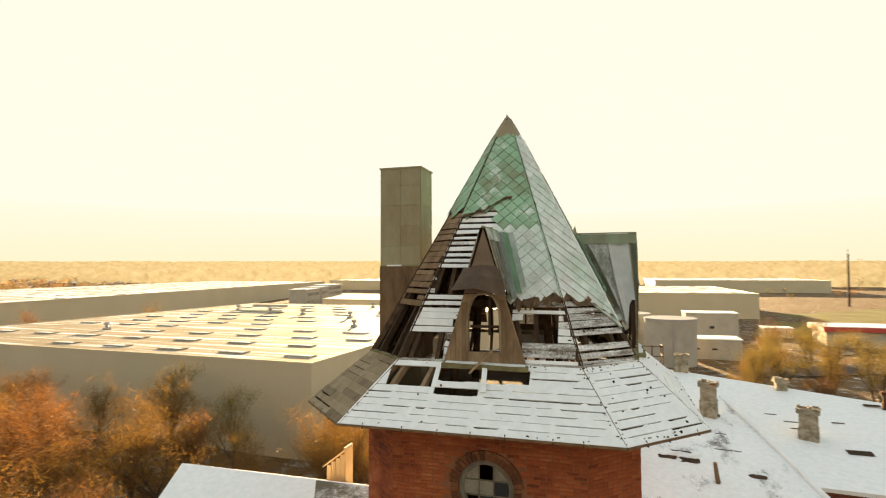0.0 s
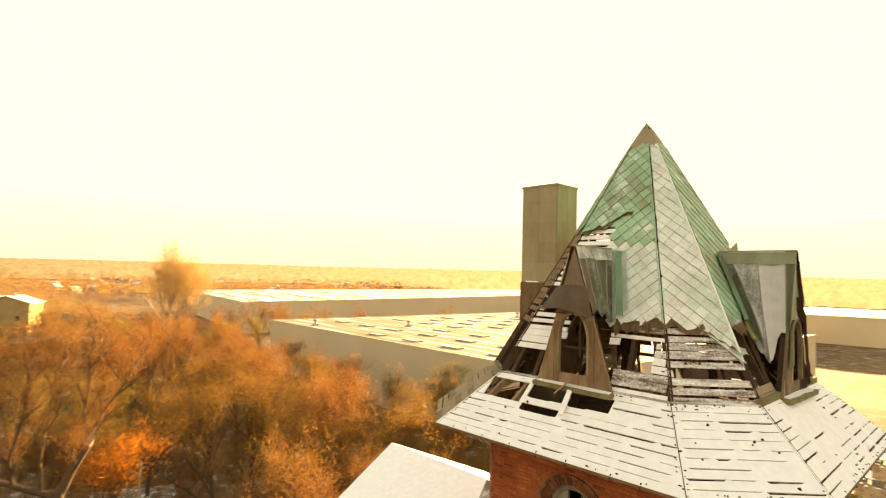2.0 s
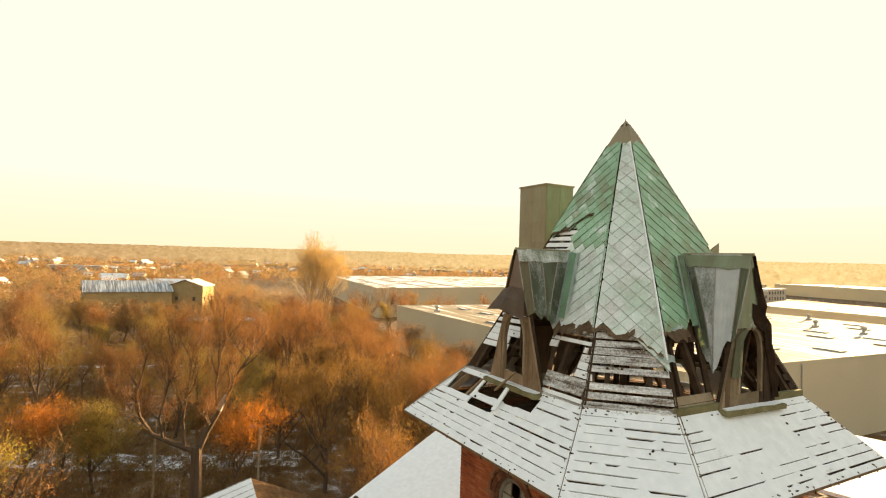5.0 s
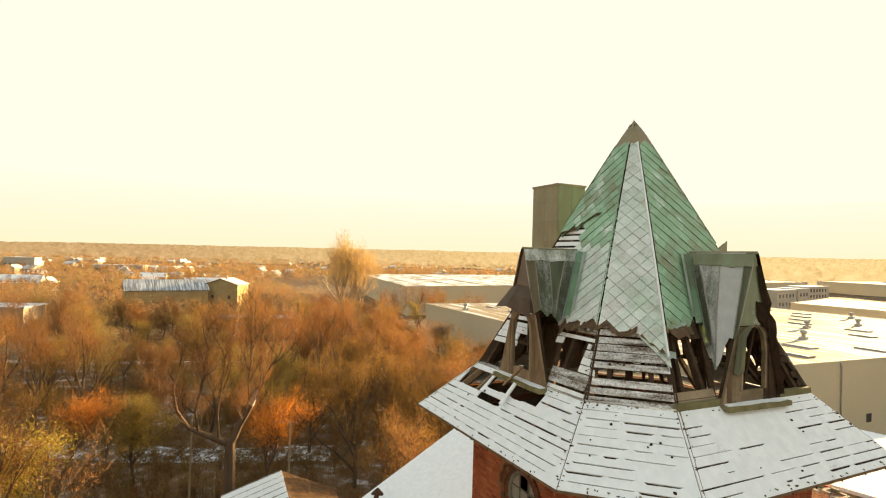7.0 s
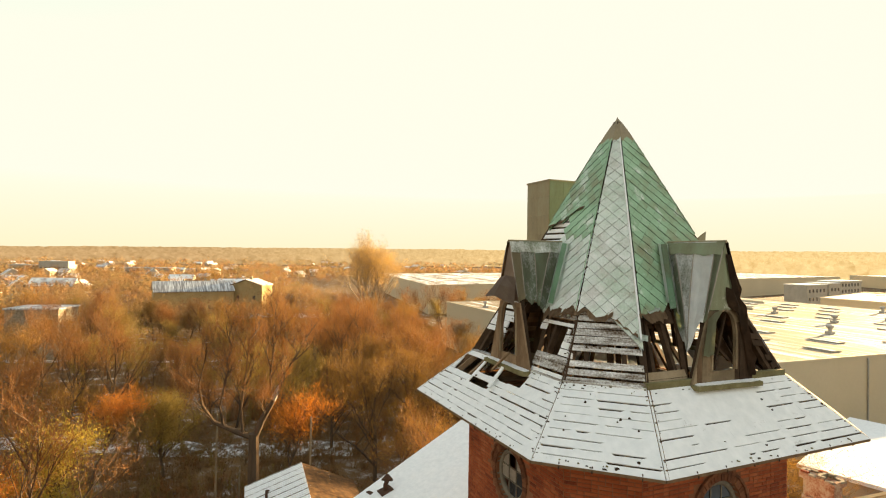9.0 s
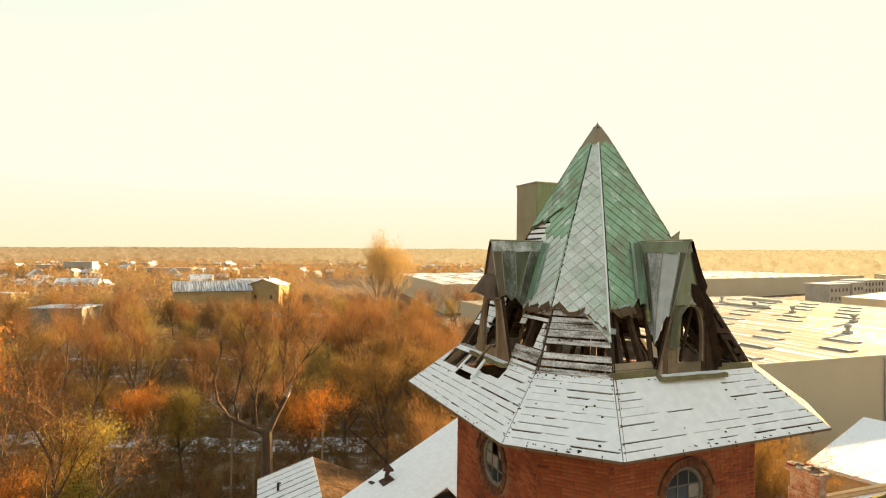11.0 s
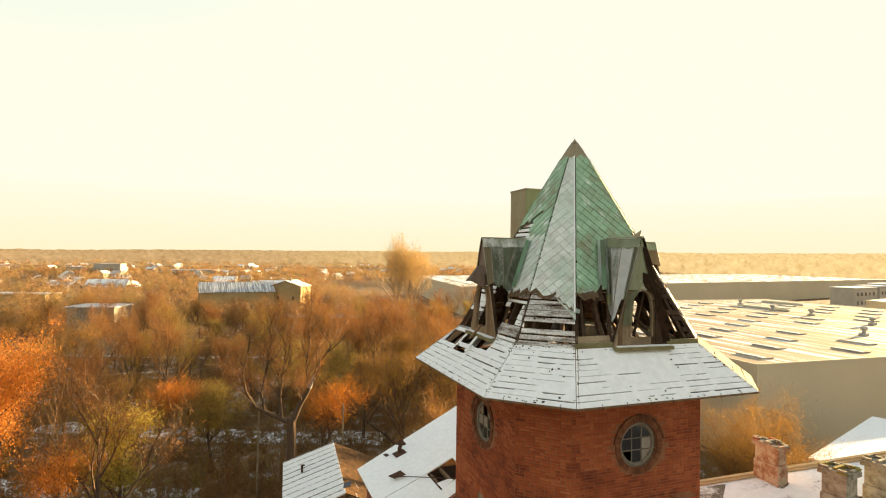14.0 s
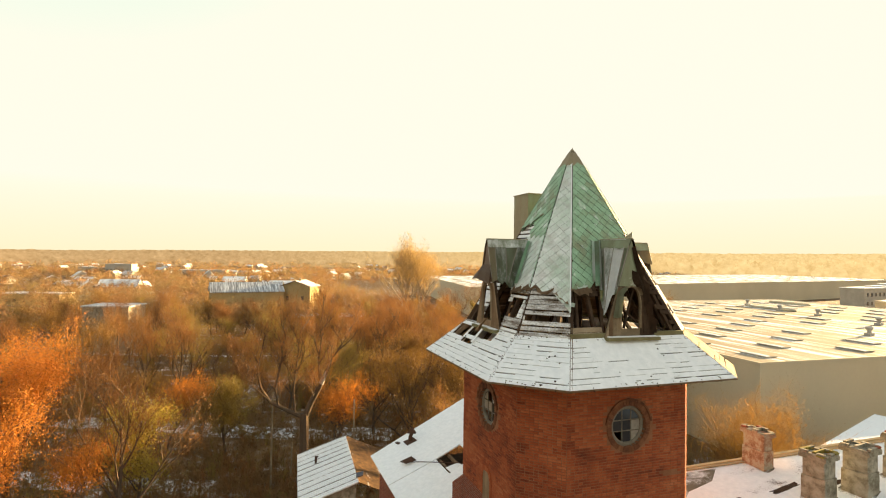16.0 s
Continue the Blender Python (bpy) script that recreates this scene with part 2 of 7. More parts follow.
PATCHY_ROOF = snowed("thawing_roof", [(0.3, (0.05, 0.04, 0.032)), (0.7, (0.15, 0.125, 0.095))], 0.68, 1.5, 20, 0.85, patch=0.75, soft=0.035, fleck=0.05, drift=(1.0, 0.5, 1.0))
# grey cladding with the warm haze before it put into the base colour
HALL_WALL = surface("haze_warmed_cladding", [(0.3, (0.48, 0.41, 0.275)), (0.7, (0.57, 0.49, 0.335))], 0.05, 2.0, 0.6, bumpy=0.05)
HALL_ROOF = snowed("wet_roof_with_snow", [(0.2, (0.23, 0.188, 0.125)), (0.7, (0.34, 0.28, 0.19))], 0.39, 0.06, 1.0, 0.8, patch=0.16, soft=0.03, drift=(0.22, 3.2, 1), stretch=(0.4, 2.2, 1))
SNOWY_HALL = snowed("hall_roof_under_snow", [(0.2, (0.22, 0.19, 0.145)), (0.7, (0.32, 0.28, 0.22))], 0.52, 0.06, 1.0, 0.8, patch=0.10, soft=0.04, drift=(0.5, 1.6, 1), stretch=(0.4, 2.2, 1))
LOWER_BRICK, _t, _b = nodes_of("brickwork", 0.9)
_k = _t.nodes.new("ShaderNodeTexBrick")
_k.inputs["Color1"].default_value, _k.inputs["Color2"].default_value, _k.inputs["Mortar"].default_value = (0.33, 0.08, 0.04, 1), (0.22, 0.05, 0.03, 1), (0.32, 0.22, 0.16, 1)
_k.inputs["Scale"].default_value, _k.inputs["Brick Width"].default_value, _k.inputs["Row Height"].default_value, _k.inputs["Mortar Size"].default_value = 1.0, 0.26, 0.077, 0.008
_c = _t.nodes.new("ShaderNodeTexCoord")
_s = _t.nodes.new("ShaderNodeSeparateXYZ")
_j = _t.nodes.new("ShaderNodeCombineXYZ")
link(_t, _c.outputs["Object"], _s.inputs[0])
link(_t, math_of(_t, "ADD", _s.outputs[0], _s.outputs[1]), _j.inputs[0])
link(_t, _s.outputs[2], _j.inputs[1])
link(_t, _j.outputs[0], _k.inputs["Vector"])
link(_t, mix(_t, noise_of(_t, coords(_t), 0.7, 5), _k.outputs["Color"], (0.12, 0.05, 0.035)), _b.inputs["Base Color"])
bump(_t, _b, _k.outputs["Fac"], -0.3, 0.01)
YELLOW_WALL = surface("ochre_render", [(0.3, (0.30, 0.215, 0.10)), (0.7, (0.43, 0.325, 0.165))], 0.4, 8, 0.9, bumpy=0.1)
PALE_WALL = surface("pale_render", [(0.3, (0.36, 0.33, 0.27)), (0.7, (0.50, 0.46, 0.39))], 0.3, 6, 0.9, bumpy=0.1)
DARK_PANE = surface("dark_pane", [(0.3, (0.03, 0.03, 0.035)), (0.7, (0.08, 0.08, 0.085))], 0.5, 4, 0.2)
TILE_ROOF = snowed("tiled_roof", [(0.2, (0.10, 0.06, 0.045)), (0.7, (0.22, 0.13, 0.10))], 0.42, 0.5, 8, 0.85, patch=0.25, spread=0.5)
GRASS_M = surface("autumn_grass", [(0.3, (0.10, 0.085, 0.03)), (0.7, (0.22, 0.20, 0.07))], 0.08, 2.0, 0.95)
ROAD_M = surface("asphalt", [(0.3, (0.045, 0.045, 0.045)), (0.7, (0.075, 0.072, 0.068))], 0.3, 10, 0.85)
RED_PAINT = surface("red_fascia", [(0.3, (0.45, 0.04, 0.03)), (0.7, (0.60, 0.07, 0.05))], 1, 10, 0.5)
NEW_AND_SUNLIT_WOOD = surface("fresh_and_sunlit_board", [(0.2, (0.34, 0.21, 0.09)), (0.8, (0.56, 0.38, 0.18))], 3, 40, 0.7, stretch=(1, 1, 0.3), spread=0.3)
IRON = surface("rusty_iron", [(0.2, (0.03, 0.02, 0.015)), (0.8, (0.12, 0.06, 0.035))], 5, 40, 0.8)
METAL = surface("galvanised_metal", [(0.3, (0.30, 0.30, 0.29)), (0.7, (0.45, 0.45, 0.43))], 2, 20, 0.45, 0.6)
GROUND_M = snowed("leaf_litter", [(0.25, (0.055, 0.034, 0.017)), (0.42, (0.12, 0.066, 0.027)), (0.58, (0.17, 0.10, 0.040)), (0.75, (0.11, 0.09, 0.032))], 0.27, 0.06, 1.2, 0.95, patch=0.35, soft=0.05, fleck=0.22)
TRACK_M = snowed("snow_dusted_grass", [(0.25, (0.05, 0.035, 0.018)), (0.7, (0.15, 0.105, 0.05))], 0.44, 0.3, 3.0, 0.95, patch=0.9, soft=0.035, fleck=0.28)
BARK = surface("bark", [(0.2, (0.05, 0.034, 0.022)), (0.8, (0.15, 0.105, 0.07))], 3, 20, 0.95, stretch=(1, 1, 0.2))
PALE_BARK = surface("grey_brown_bark", [(0.2, (0.09, 0.055, 0.032)), (0.8, (0.20, 0.13, 0.075))], 3, 20, 0.95, stretch=(1, 1, 0.2))
BIRCH = surface("pale_bark", [(0.35, (0.10, 0.08, 0.06)), (0.55, (0.40, 0.33, 0.24))], 2, 12, 0.9, stretch=(0.5, 0.5, 3))


def leafy(name, lo, hi, thin=0.42):
    m, t, b = nodes_of(name, 0.75)
    r = math_of(t, "ADD", math_of(t, "MULTIPLY", island_random(t), 0.7), math_of(t, "MULTIPLY", piece_random(t), 0.3))
    col = ramp(t, r, [(0.0, tuple(p * 0.6 + q * 0.4 for p, q in zip(lo, hi))), (1.0, tuple(p * 0.2 + q * 0.8 for p, q in zip(lo, hi)))])
    link(t, col, b.inputs["Base Color"])
    tr = t.nodes.new("ShaderNodeBsdfTranslucent")
    link(t, col, tr.inputs["Color"])
    mx = t.nodes.new("ShaderNodeMixShader")
    mx.inputs[0].default_value = thin
    link(t, b.outputs[0], mx.inputs[1])
    link(t, tr.outputs[0], mx.inputs[2])
    link(t, mx.outputs[0], t.nodes["Material Output"].inputs["Surface"])
    return m


LEAF_RUST = leafy("rust_leaves", (0.125, 0.057, 0.019), (0.31, 0.132, 0.033))
LEAF_PALE = leafy("pale_gold_leaves", (0.30, 0.185, 0.055), (0.58, 0.38, 0.13))
LEAF_DRY = leafy("dry_brown_leaves", (0.11, 0.060, 0.024), (0.29, 0.165, 0.060))
LEAF_GOLD = leafy("golden_leaves", (0.145, 0.076, 0.019), (0.34, 0.180, 0.037))
LEAF_OLIVE = leafy("olive_leaves", (0.125, 0.085, 0.022), (0.31, 0.215, 0.045))
LEAF_YELLOW = leafy("yellow_green_leaves", (0.30, 0.22, 0.03), (0.50, 0.38, 0.06))
LEAF_ORANGE = leafy("orange_leaves", (0.34, 0.100, 0.014), (0.62, 0.24, 0.034))
# dusty glass; light coming from behind is put into its pale colour
PALE_PANE, _t, _b = nodes_of("dusty_backlit_pane", 0.35)
link(_t, ramp(_t, noise_of(_t, coords(_t), 6.0, 4), [(0.3, (0.30, 0.27, 0.22)), (0.7, (0.55, 0.50, 0.42))]), _b.inputs["Base Color"])
_b.inputs["Transmission Weight"].default_value = 0.5
# far foliage: distance haze is put into these paler, duller leaf colours
FAR_RUST = leafy("hazed_rust_foliage", (0.21, 0.108, 0.044), (0.34, 0.180, 0.076), 0.5)
FAR_GOLD = leafy("hazed_golden_foliage", (0.22, 0.135, 0.056), (0.35, 0.228, 0.098), 0.5)
FAR_OLIVE = leafy("hazed_olive_foliage", (0.15, 0.105, 0.046), (0.24, 0.175, 0.076), 0.5)
LEAF_BUSH = leafy("small_golden_leaves", (0.165, 0.084, 0.020), (0.34, 0.182, 0.038), 0.42)

# ---- mesh helpers ----
def mesh_from(name, bm, mat=None, smooth=False):
    me = bpy.data.meshes.new(name)
    bm.normal_update()
    bm.to_mesh(me)
    bm.free()
    if mat:
        me.materials.append(mat)
    if smooth:
        for p in me.polygons:
            p.use_smooth = True
    return me


def part(name, bm, material, parent, label="", smooth=False):
    ob = new(name, mesh_from(name, bm, material, smooth))
    ob.parent = parent
    if label:
        tagged(ob, label)
    return ob


def thing(name, label, category, group="", kind="", at=None):
    ob = new(name)
    if at is not None:
        ob.matrix_world = at
        bpy.context.view_layer.update()
    ob.empty_display_size = 0.5
    return tagged(ob, label, category, group, kind)


def solo(name, bm, material, label, category="", group="", kind="", at=None, smooth=False):
    ob = new(name, mesh_from(name, bm, material, smooth))
    if at is not None:
        ob.matrix_world = at
    return tagged(ob, label, category, group, kind)


def box(bm, x0, x1, y0, y1, z0, z1, m=None):
    c = [Vector((x, y, z)) for z in (z0, z1) for x, y in ((x0, y0), (x1, y0), (x1, y1), (x0, y1))]
    v = [bm.verts.new(m @ p if m else p) for p in c]
    for f in ((3, 2, 1, 0), (4, 5, 6, 7), (0, 1, 5, 4), (1, 2, 6, 5), (2, 3, 7, 6), (3, 0, 4, 7)):
        bm.faces.new([v[i] for i in f])
    return bm


def boxed(*a):
    return box(bmesh.new(), *a)


def slab(bm, pts, thick, down=None):
    """A plate with the outline pts as its upper face, of that thickness along its normal (or along down)."""
    pts = [Vector(p) for p in pts]
    n = Vector((0, 0, 0))
    for i in range(len(pts)):
        n += pts[i].cross(pts[(i + 1) % len(pts)])
    n.normalize()
    d = Vector(down) * thick if down else -n * thick
    top = [bm.verts.new(p) for p in pts]
    low = [bm.verts.new(p + d) for p in pts]
    bm.faces.new(top)
    bm.faces.new(low[::-1])
    k = len(pts)
    for i in range(k):
        bm.faces.new((top[i], low[i], low[(i + 1) % k], top[(i + 1) % k]))
    return bm


def beam(bm, a, b, w, h=None, up=(0, 0, 1), taper=1.0):
    """A square timber from a to b, w wide and h high."""
    a, b, h = Vector(a), Vector(b), h or w
    d = (b - a).normalized()
    s = d.cross(Vector(up))
    if s.length < 1e-4:
        s = d.cross(Vector((0, 1, 0)))
    s.normalize()
    u = s.cross(d)
    ends = []
    for p, k in ((a, 1.0), (b, taper)):
        ends.append([bm.verts.new(p + s * (i * w * k / 2) + u * (j * h * k / 2)) for i, j in ((-1, -1), (1, -1), (1, 1), (-1, 1))])
    e, f = ends
    bm.faces.new(e[::-1]), bm.faces.new(f)
    for i in range(4):
        bm.faces.new((e[i], e[(i + 1) % 4], f[(i + 1) % 4], f[i]))
    return bm


def tube(bm, pts, radii, sides=6):
    """A round limb through pts."""
    rings = []
    for i, p in enumerate(pts):
        p = Vector(p)
        d = (Vector(pts[min(i + 1, len(pts) - 1)]) - Vector(pts[max(i - 1, 0)])).normalized()
        s = d.cross(Vector((0.3, 0.9, 0.1))).normalized()
        u = s.cross(d)
        rings.append([bm.verts.new(p + (s * math.cos(a) + u * math.sin(a)) * radii[i]) for a in [k * math.tau / sides for k in range(sides)]])
    for r, q in zip(rings, rings[1:]):
        for k in range(sides):
            bm.faces.new((r[k], q[k], q[(k + 1) % sides], r[(k + 1) % sides]))
    bm.faces.new(rings[0]), bm.faces.new(rings[-1][::-1])
    return bm


def clip(poly, n, d):
    """The part of a convex outline of 2D points where n . p >= d."""
    out = []
    for i in range(len(poly)):
        a, b = poly[i], poly[(i + 1) % len(poly)]
        fa, fb = n[0] * a[0] + n[1] * a[1] - d, n[0] * b[0] + n[1] * b[1] - d
        if fa >= 0:
            out.append(a)
        if (fa >= 0) != (fb >= 0):
            k = fa / (fa - fb)
            out.append((a[0] + k * (b[0] - a[0]), a[1] + k * (b[1] - a[1])))
    return out


def area2(p):
    return abs(sum(p[i][0] * p[(i + 1) % len(p)][1] - p[(i + 1) % len(p)][0] * p[i][1] for i in range(len(p)))) / 2

# ---- the tower ----
APEX, KINK, EAVE, SLOPE, K = 27.94, 22.0, 20.9, 1.98, 0.64
R2 = math.sqrt(0.5)
tower = thing("tower", "octagonal red brick tower with ruined, snow-dusted green copper spire", "tower")


def reach(z):
    """Half the roof's width across its wide sides at the height z."""
    if z >= KINK:
        return (APEX - z) / SLOPE
    return 3.0 + (KINK - z) / (KINK - EAVE) * 1.227


def half(face, z):
    h = reach(z)
    return h * K if face % 2 == 0 else h * (1 - K) * R2


def axes(face):
    a = -math.pi / 2 + face * math.pi / 4
    return Vector((math.cos(a), math.sin(a), 0)), Vector((-math.sin(a), math.cos(a), 0))


def on_roof(face, u, z, off=0.0):
    """A point of roof face 0 to 7 (0 south, 2 east), u metres along it, lifted off metres from it."""
    n, t = axes(face)
    h = reach(z)
    d = h if face % 2 == 0 else h * (1 + K) * R2
    k = SLOPE if z >= KINK else (KINK - EAVE) / 1.227
    if face % 2:
        k /= (1 + K) * R2
    up = (n * k + Vector((0, 0, 1))).normalized()
    return n * d + t * u + Vector((0, 0, z)) + up * off


def plank(face, z0, z1, u0, u1, thick=0.028, off=0.03, skew=0.0):
    """A board on a roof face; u beyond the hips is cut at them."""
    bm = bmesh.new()
    pts = []
    for u, z, s in ((u0, z0, 1), (u1, z0, -1), (u1, z1, -1), (u0, z1, 1)):
        w = half(face, z) - 0.004
        pts.append(on_roof(face, max(-w, min(w, u)), z + skew * s, off))
    return slab(bm, pts, thick)


# what is missing of the boarding: face: (z0, z1, u0, u1)
GAPS = {
    0: [(22.02, 22.62, -2.2, -0.9), (21.52, 21.94, -1.98, -1.0), (21.62, 21.94, -0.9, 0.95), (21.40, 21.52, -0.92, -0.02),
        (23.42, 24.02, -1.3, -0.42), (22.5, 23.05, 0.72, 1.46), (22.02, 22.9, -0.74, 0.74), (22.9, 23.7, -0.5, 0.5), (23.7, 24.5, -0.25, 0.25)],
    1: [(22.44, 22.62, -0.62, 0.72)],
    2: [(22.02, 24.75, -0.84, 0.84), (22.22, 23.3, -2.1, -0.7), (22.02, 25.0, 0.7, 2.2)],
    3: [(22.6, 22.8, -0.2, 0.3), (23.4, 23.7, -0.1, 0.3)],
    4: [(22.02, 23.4, -1.2, 1.2), (23.4, 24.2, -0.5, 0.5), (21.25, 22.3, 0.7, 2.0)],
    5: [],
    6: [],
    7: [(22.02, 23.05, -0.9, 0.9), (23.25, 23.42, -0.4, 0.25), (23.6, 23.72, -0.1, 0.4)],
}


def spans(face, z0, z1, lo, hi):
    """The stretches of a row of boards that are still there."""
    out = [(lo, hi)]
    zm = (z0 + z1) / 2
    for a, b, c, d in GAPS.get(face, []):
        if a <= zm <= b:
            nxt = []
            for s, e in out:
                if d <= s or c >= e:
                    nxt.append((s, e))
                else:
                    if c > s:
                        nxt.append((s, c))
                    if d < e:
                        nxt.append((d, e))
            out = nxt
    return [(s, e) for s, e in out if e - s > 0.07]


def notches(a, b, chance):
    """Long thin slots between two rows of boards: (from, to, height)."""
    out, u = [], a + rng.uniform(0.0, 0.15)
    while u < b - 0.2:
        e = min(u + rng.uniform(0.4, 1.8), b - 0.01)
        if rng.random() < chance and e - u > 0.12:
            out.append((u, e, rng.choice((0.010, 0.013, 0.017, 0.021, 0.028))))
        u = e + rng.uniform(0.02, 0.12)
    return out


def notched(face, z0, z1, u0, u1, slots, thick, off):
    """A board whose upper edge has worn away in places."""
    line = [(u0, z0), (u1, z0), (u1, z1)]
    for p, q, h in slots[::-1]:
        m = min(0.07, (q - p) * 0.25)
        line += [(q, z1), (q - m, z1 - h * rng.uniform(0.7, 1.0)), (p + m * 0.7, z1 - h), (p, z1)]
    line.append((u0, z1))
    pts = []
    for u, z in line:
        w = half(face, z) - 0.004
        pts.append(on_roof(face, max(-w, min(w, u)), z, off))
    return slab(bmesh.new(), pts, thick)


rng = random.Random(4)
BASE_V = 0.86
roof = part("roof", boxed(-2.3, 2.3, -2.3, 2.3, EAVE - 0.10, EAVE - 0.05), CHAR, tower, "steep broken board roof with patches of snow")
FLARE_ROWS, STEEP_ROW = 10, 0.142
BAYS = {0: (-1.75, -0.96, -0.06, 0.78, 1.7), 1: (0.12,), 2: (-1.3, -0.45, 0.55, 1.5)}      # butt joints of the boards
for face in range(8):
    for row in range(FLARE_ROWS):
        z0 = EAVE + (KINK - EAVE) * row / FLARE_ROWS
        z1 = EAVE + (KINK - EAVE) * (row + 1) / FLARE_ROWS
        w = half(face, z0)
        for s, e in spans(face, z0, z1, -w, w):
            joints = [j for j in (q + rng.choice((0.0, 0.0, 0.3, -0.25)) for q in BAYS.get(face, (0.0,))) if s + 0.1 < j < e - 0.1]
            ends = [s, *joints, e]
            for a, b in zip(ends, ends[1:]):
                lift = rng.uniform(-0.0006, 0.0006)
                mat = GREYWOOD if face in (3, 7) else BOARD_SNOW
                if row == FLARE_ROWS - 1:
                    slots = []
                else:
                    slots = notches(a, b, {0: 0.97, 1: 0.97, 2: 0.9 if b > 0.6 else 0.3, 7: 0.4}.get(face, 0.3))
                part("board", notched(face, z0, z1 + 0.001, a + 0.0004, b - 0.0004, slots, 0.026, 0.03 + lift), mat, roof)
    z = KINK
    top = 25.75 if face in (0, 7) else 23.55 if face == 1 else 25.0
    while z < top:
        z1 = z + STEEP_ROW * rng.uniform(0.9, 1.05)
        w = half(face, z)
        for s, e in spans(face, z, z1, -w, w):
            gap = rng.choice((0.016, 0.024, 0.034, 0.045) if face == 1 else (0.05, 0.06, 0.08) if face == 0 and z > 22.9 else (0.010, 0.016, 0.022, 0.045) if face in (0, 7) else (0.004, 0.008, 0.012))
            if face == 0:
                mat = BOARD_SNOW if z > 24.5 or rng.random() < 0.78 else BOARD_DUST
            elif face in (1, 3):
                mat = BOARD_DUST
            elif face == 2:
                mat = GREYWOOD
            else:
                mat = WOOD
            if face in (3, 4) and z > 22.3 and rng.random() < 0.06:
                continue
            a, b = s, e
            if rng.random() < 0.3 and face != 1:
                b -= rng.uniform(0, 0.12)
            part("board", plank(face, z, z1 - gap, a, b, 0.026, 0.02 + rng.uniform(0, 0.01), rng.uniform(-0.006, 0.006)), mat, roof)
        z = z1

# dark backing added below the eaves' sweep, to block light in the slots
for face in (0, 1, 2, 3, 7):
    for row in range(5):
        z0, z1 = EAVE + 0.22 * row, EAVE + 0.22 * (row + 1)
        w = half(face, z0)
        for s, e in spans(face, z0, z1, -w, w):
            part("board", plank(face, z0, z1 - 0.004, s, e, 0.02, -0.012), CHAR, roof)

# dark sheathing behind the torn copper
for face, lo, hi in ((0, 0.55, 2.0), (1, -1.0, 1.0), (2, -2.2, -0.55)):
    z = 23.12 if face != 1 else 23.3
    while z < 25.2:
        w = half(face, z)
        v = BASE_V * (24.77 - z) / 2.77
        a, b = (max(lo, v + 0.02), w) if face == 0 else (-w, w) if face == 1 else (-w, min(hi, -v - 0.02))
        if z < 23.4:
            a, b = a + rng.uniform(0, 0.25) * (face != 1), b - rng.uniform(0, 0.25) * (face == 2)
        if b - a > 0.08:
            part("board", plank(face, z, z + 0.158, a, b, 0.024, 0.01), CHAR if rng.random() < 0.5 else WOOD, roof)
        z += 0.165
# jagged charred boards left along the north-east hip
z = KINK
while z < 24.9:
    w = half(2, z)
    if rng.random() < 0.62:
        part("board", plank(2, z, z + rng.uniform(0.07, 0.13), w - rng.uniform(0.12, 0.5), w - rng.choice((0, 0, 0.08)), 0.03, 0.02, rng.uniform(-0.03, 0.03)), CHAR, roof)
    z += 0.145
# rafters and hips
for face in range(8):
    n, t = axes(face)
    wide = face % 2 == 0
    for f in ((-0.86, -0.55, 0.55, 0.86) if wide else (-0.5, 0.5)):
        u = f * half(face, KINK)
        ztop = 26.6 - abs(f) * 2.4 if wide else 26.0
        bm = bmesh.new()
        zt = max(zz for zz in (ztop, KINK + 0.5))
        ut = max(-half(face, zt) + 0.05, min(half(face, zt) - 0.05, u))
        beam(bm, on_roof(face, u, KINK, -0.07), on_roof(face, ut, zt, -0.07), 0.09, 0.12, up=n)
        part("rafter", bm, CHAR, roof)
        bm = bmesh.new()
        beam(bm, on_roof(face, u * 1.3, EAVE + 0.02, -0.07), on_roof(face, u, KINK + 0.02, -0.07), 0.09, 0.12)
        part("rafter", bm, WOOD, roof)
    w = half(face, KINK)
    bm = bmesh.new()
    beam(bm, on_roof(face, w, KINK, -0.06), on_roof(face, half(face, APEX - 0.1), APEX - 0.1, -0.06), 0.12, 0.14, up=n)
    part("hip_rafter", bm, CHAR, roof)
    bm = bmesh.new()
    beam(bm, on_roof(face, half(face, EAVE + 0.02), EAVE + 0.02, -0.05), on_roof(face, w, KINK, -0.05), 0.11, 0.12)
    part("hip_rafter", bm, WOOD, roof)
    bm = bmesh.new()
    beam(bm, on_roof(face, -w, KINK, -0.02), on_roof(face, w, KINK, -0.02), 0.12, 0.10 if face != 2 else 0.26)
    part("wall_plate", bm, BOARD_DUST if face in (0, 1) else MOSSWOOD, roof)
    # eave edging with its small hooks
    wl = half(face, EAVE)
    bm = bmesh.new()
    beam(bm, on_roof(face, -wl, EAVE - 0.01, 0.005), on_roof(face, wl, EAVE - 0.01, 0.005), 0.02, 0.045)
    edge = part("eave_edging", bm, WOOD, roof, "thin metal edging along the eaves")
    for i in range(7 if wide else 3):
        u = wl * (-0.9 + 1.8 * (i + 0.5) / (7 if wide else 3)) + rng.uniform(-0.1, 0.1)
        bm = bmesh.new()
        beam(bm, on_roof(face, u, EAVE - 0.035, -0.01), on_roof(face, u, EAVE + 0.03, 0.035), 0.02, 0.02)
        part("gutter_hook", bm, CHAR, edge)
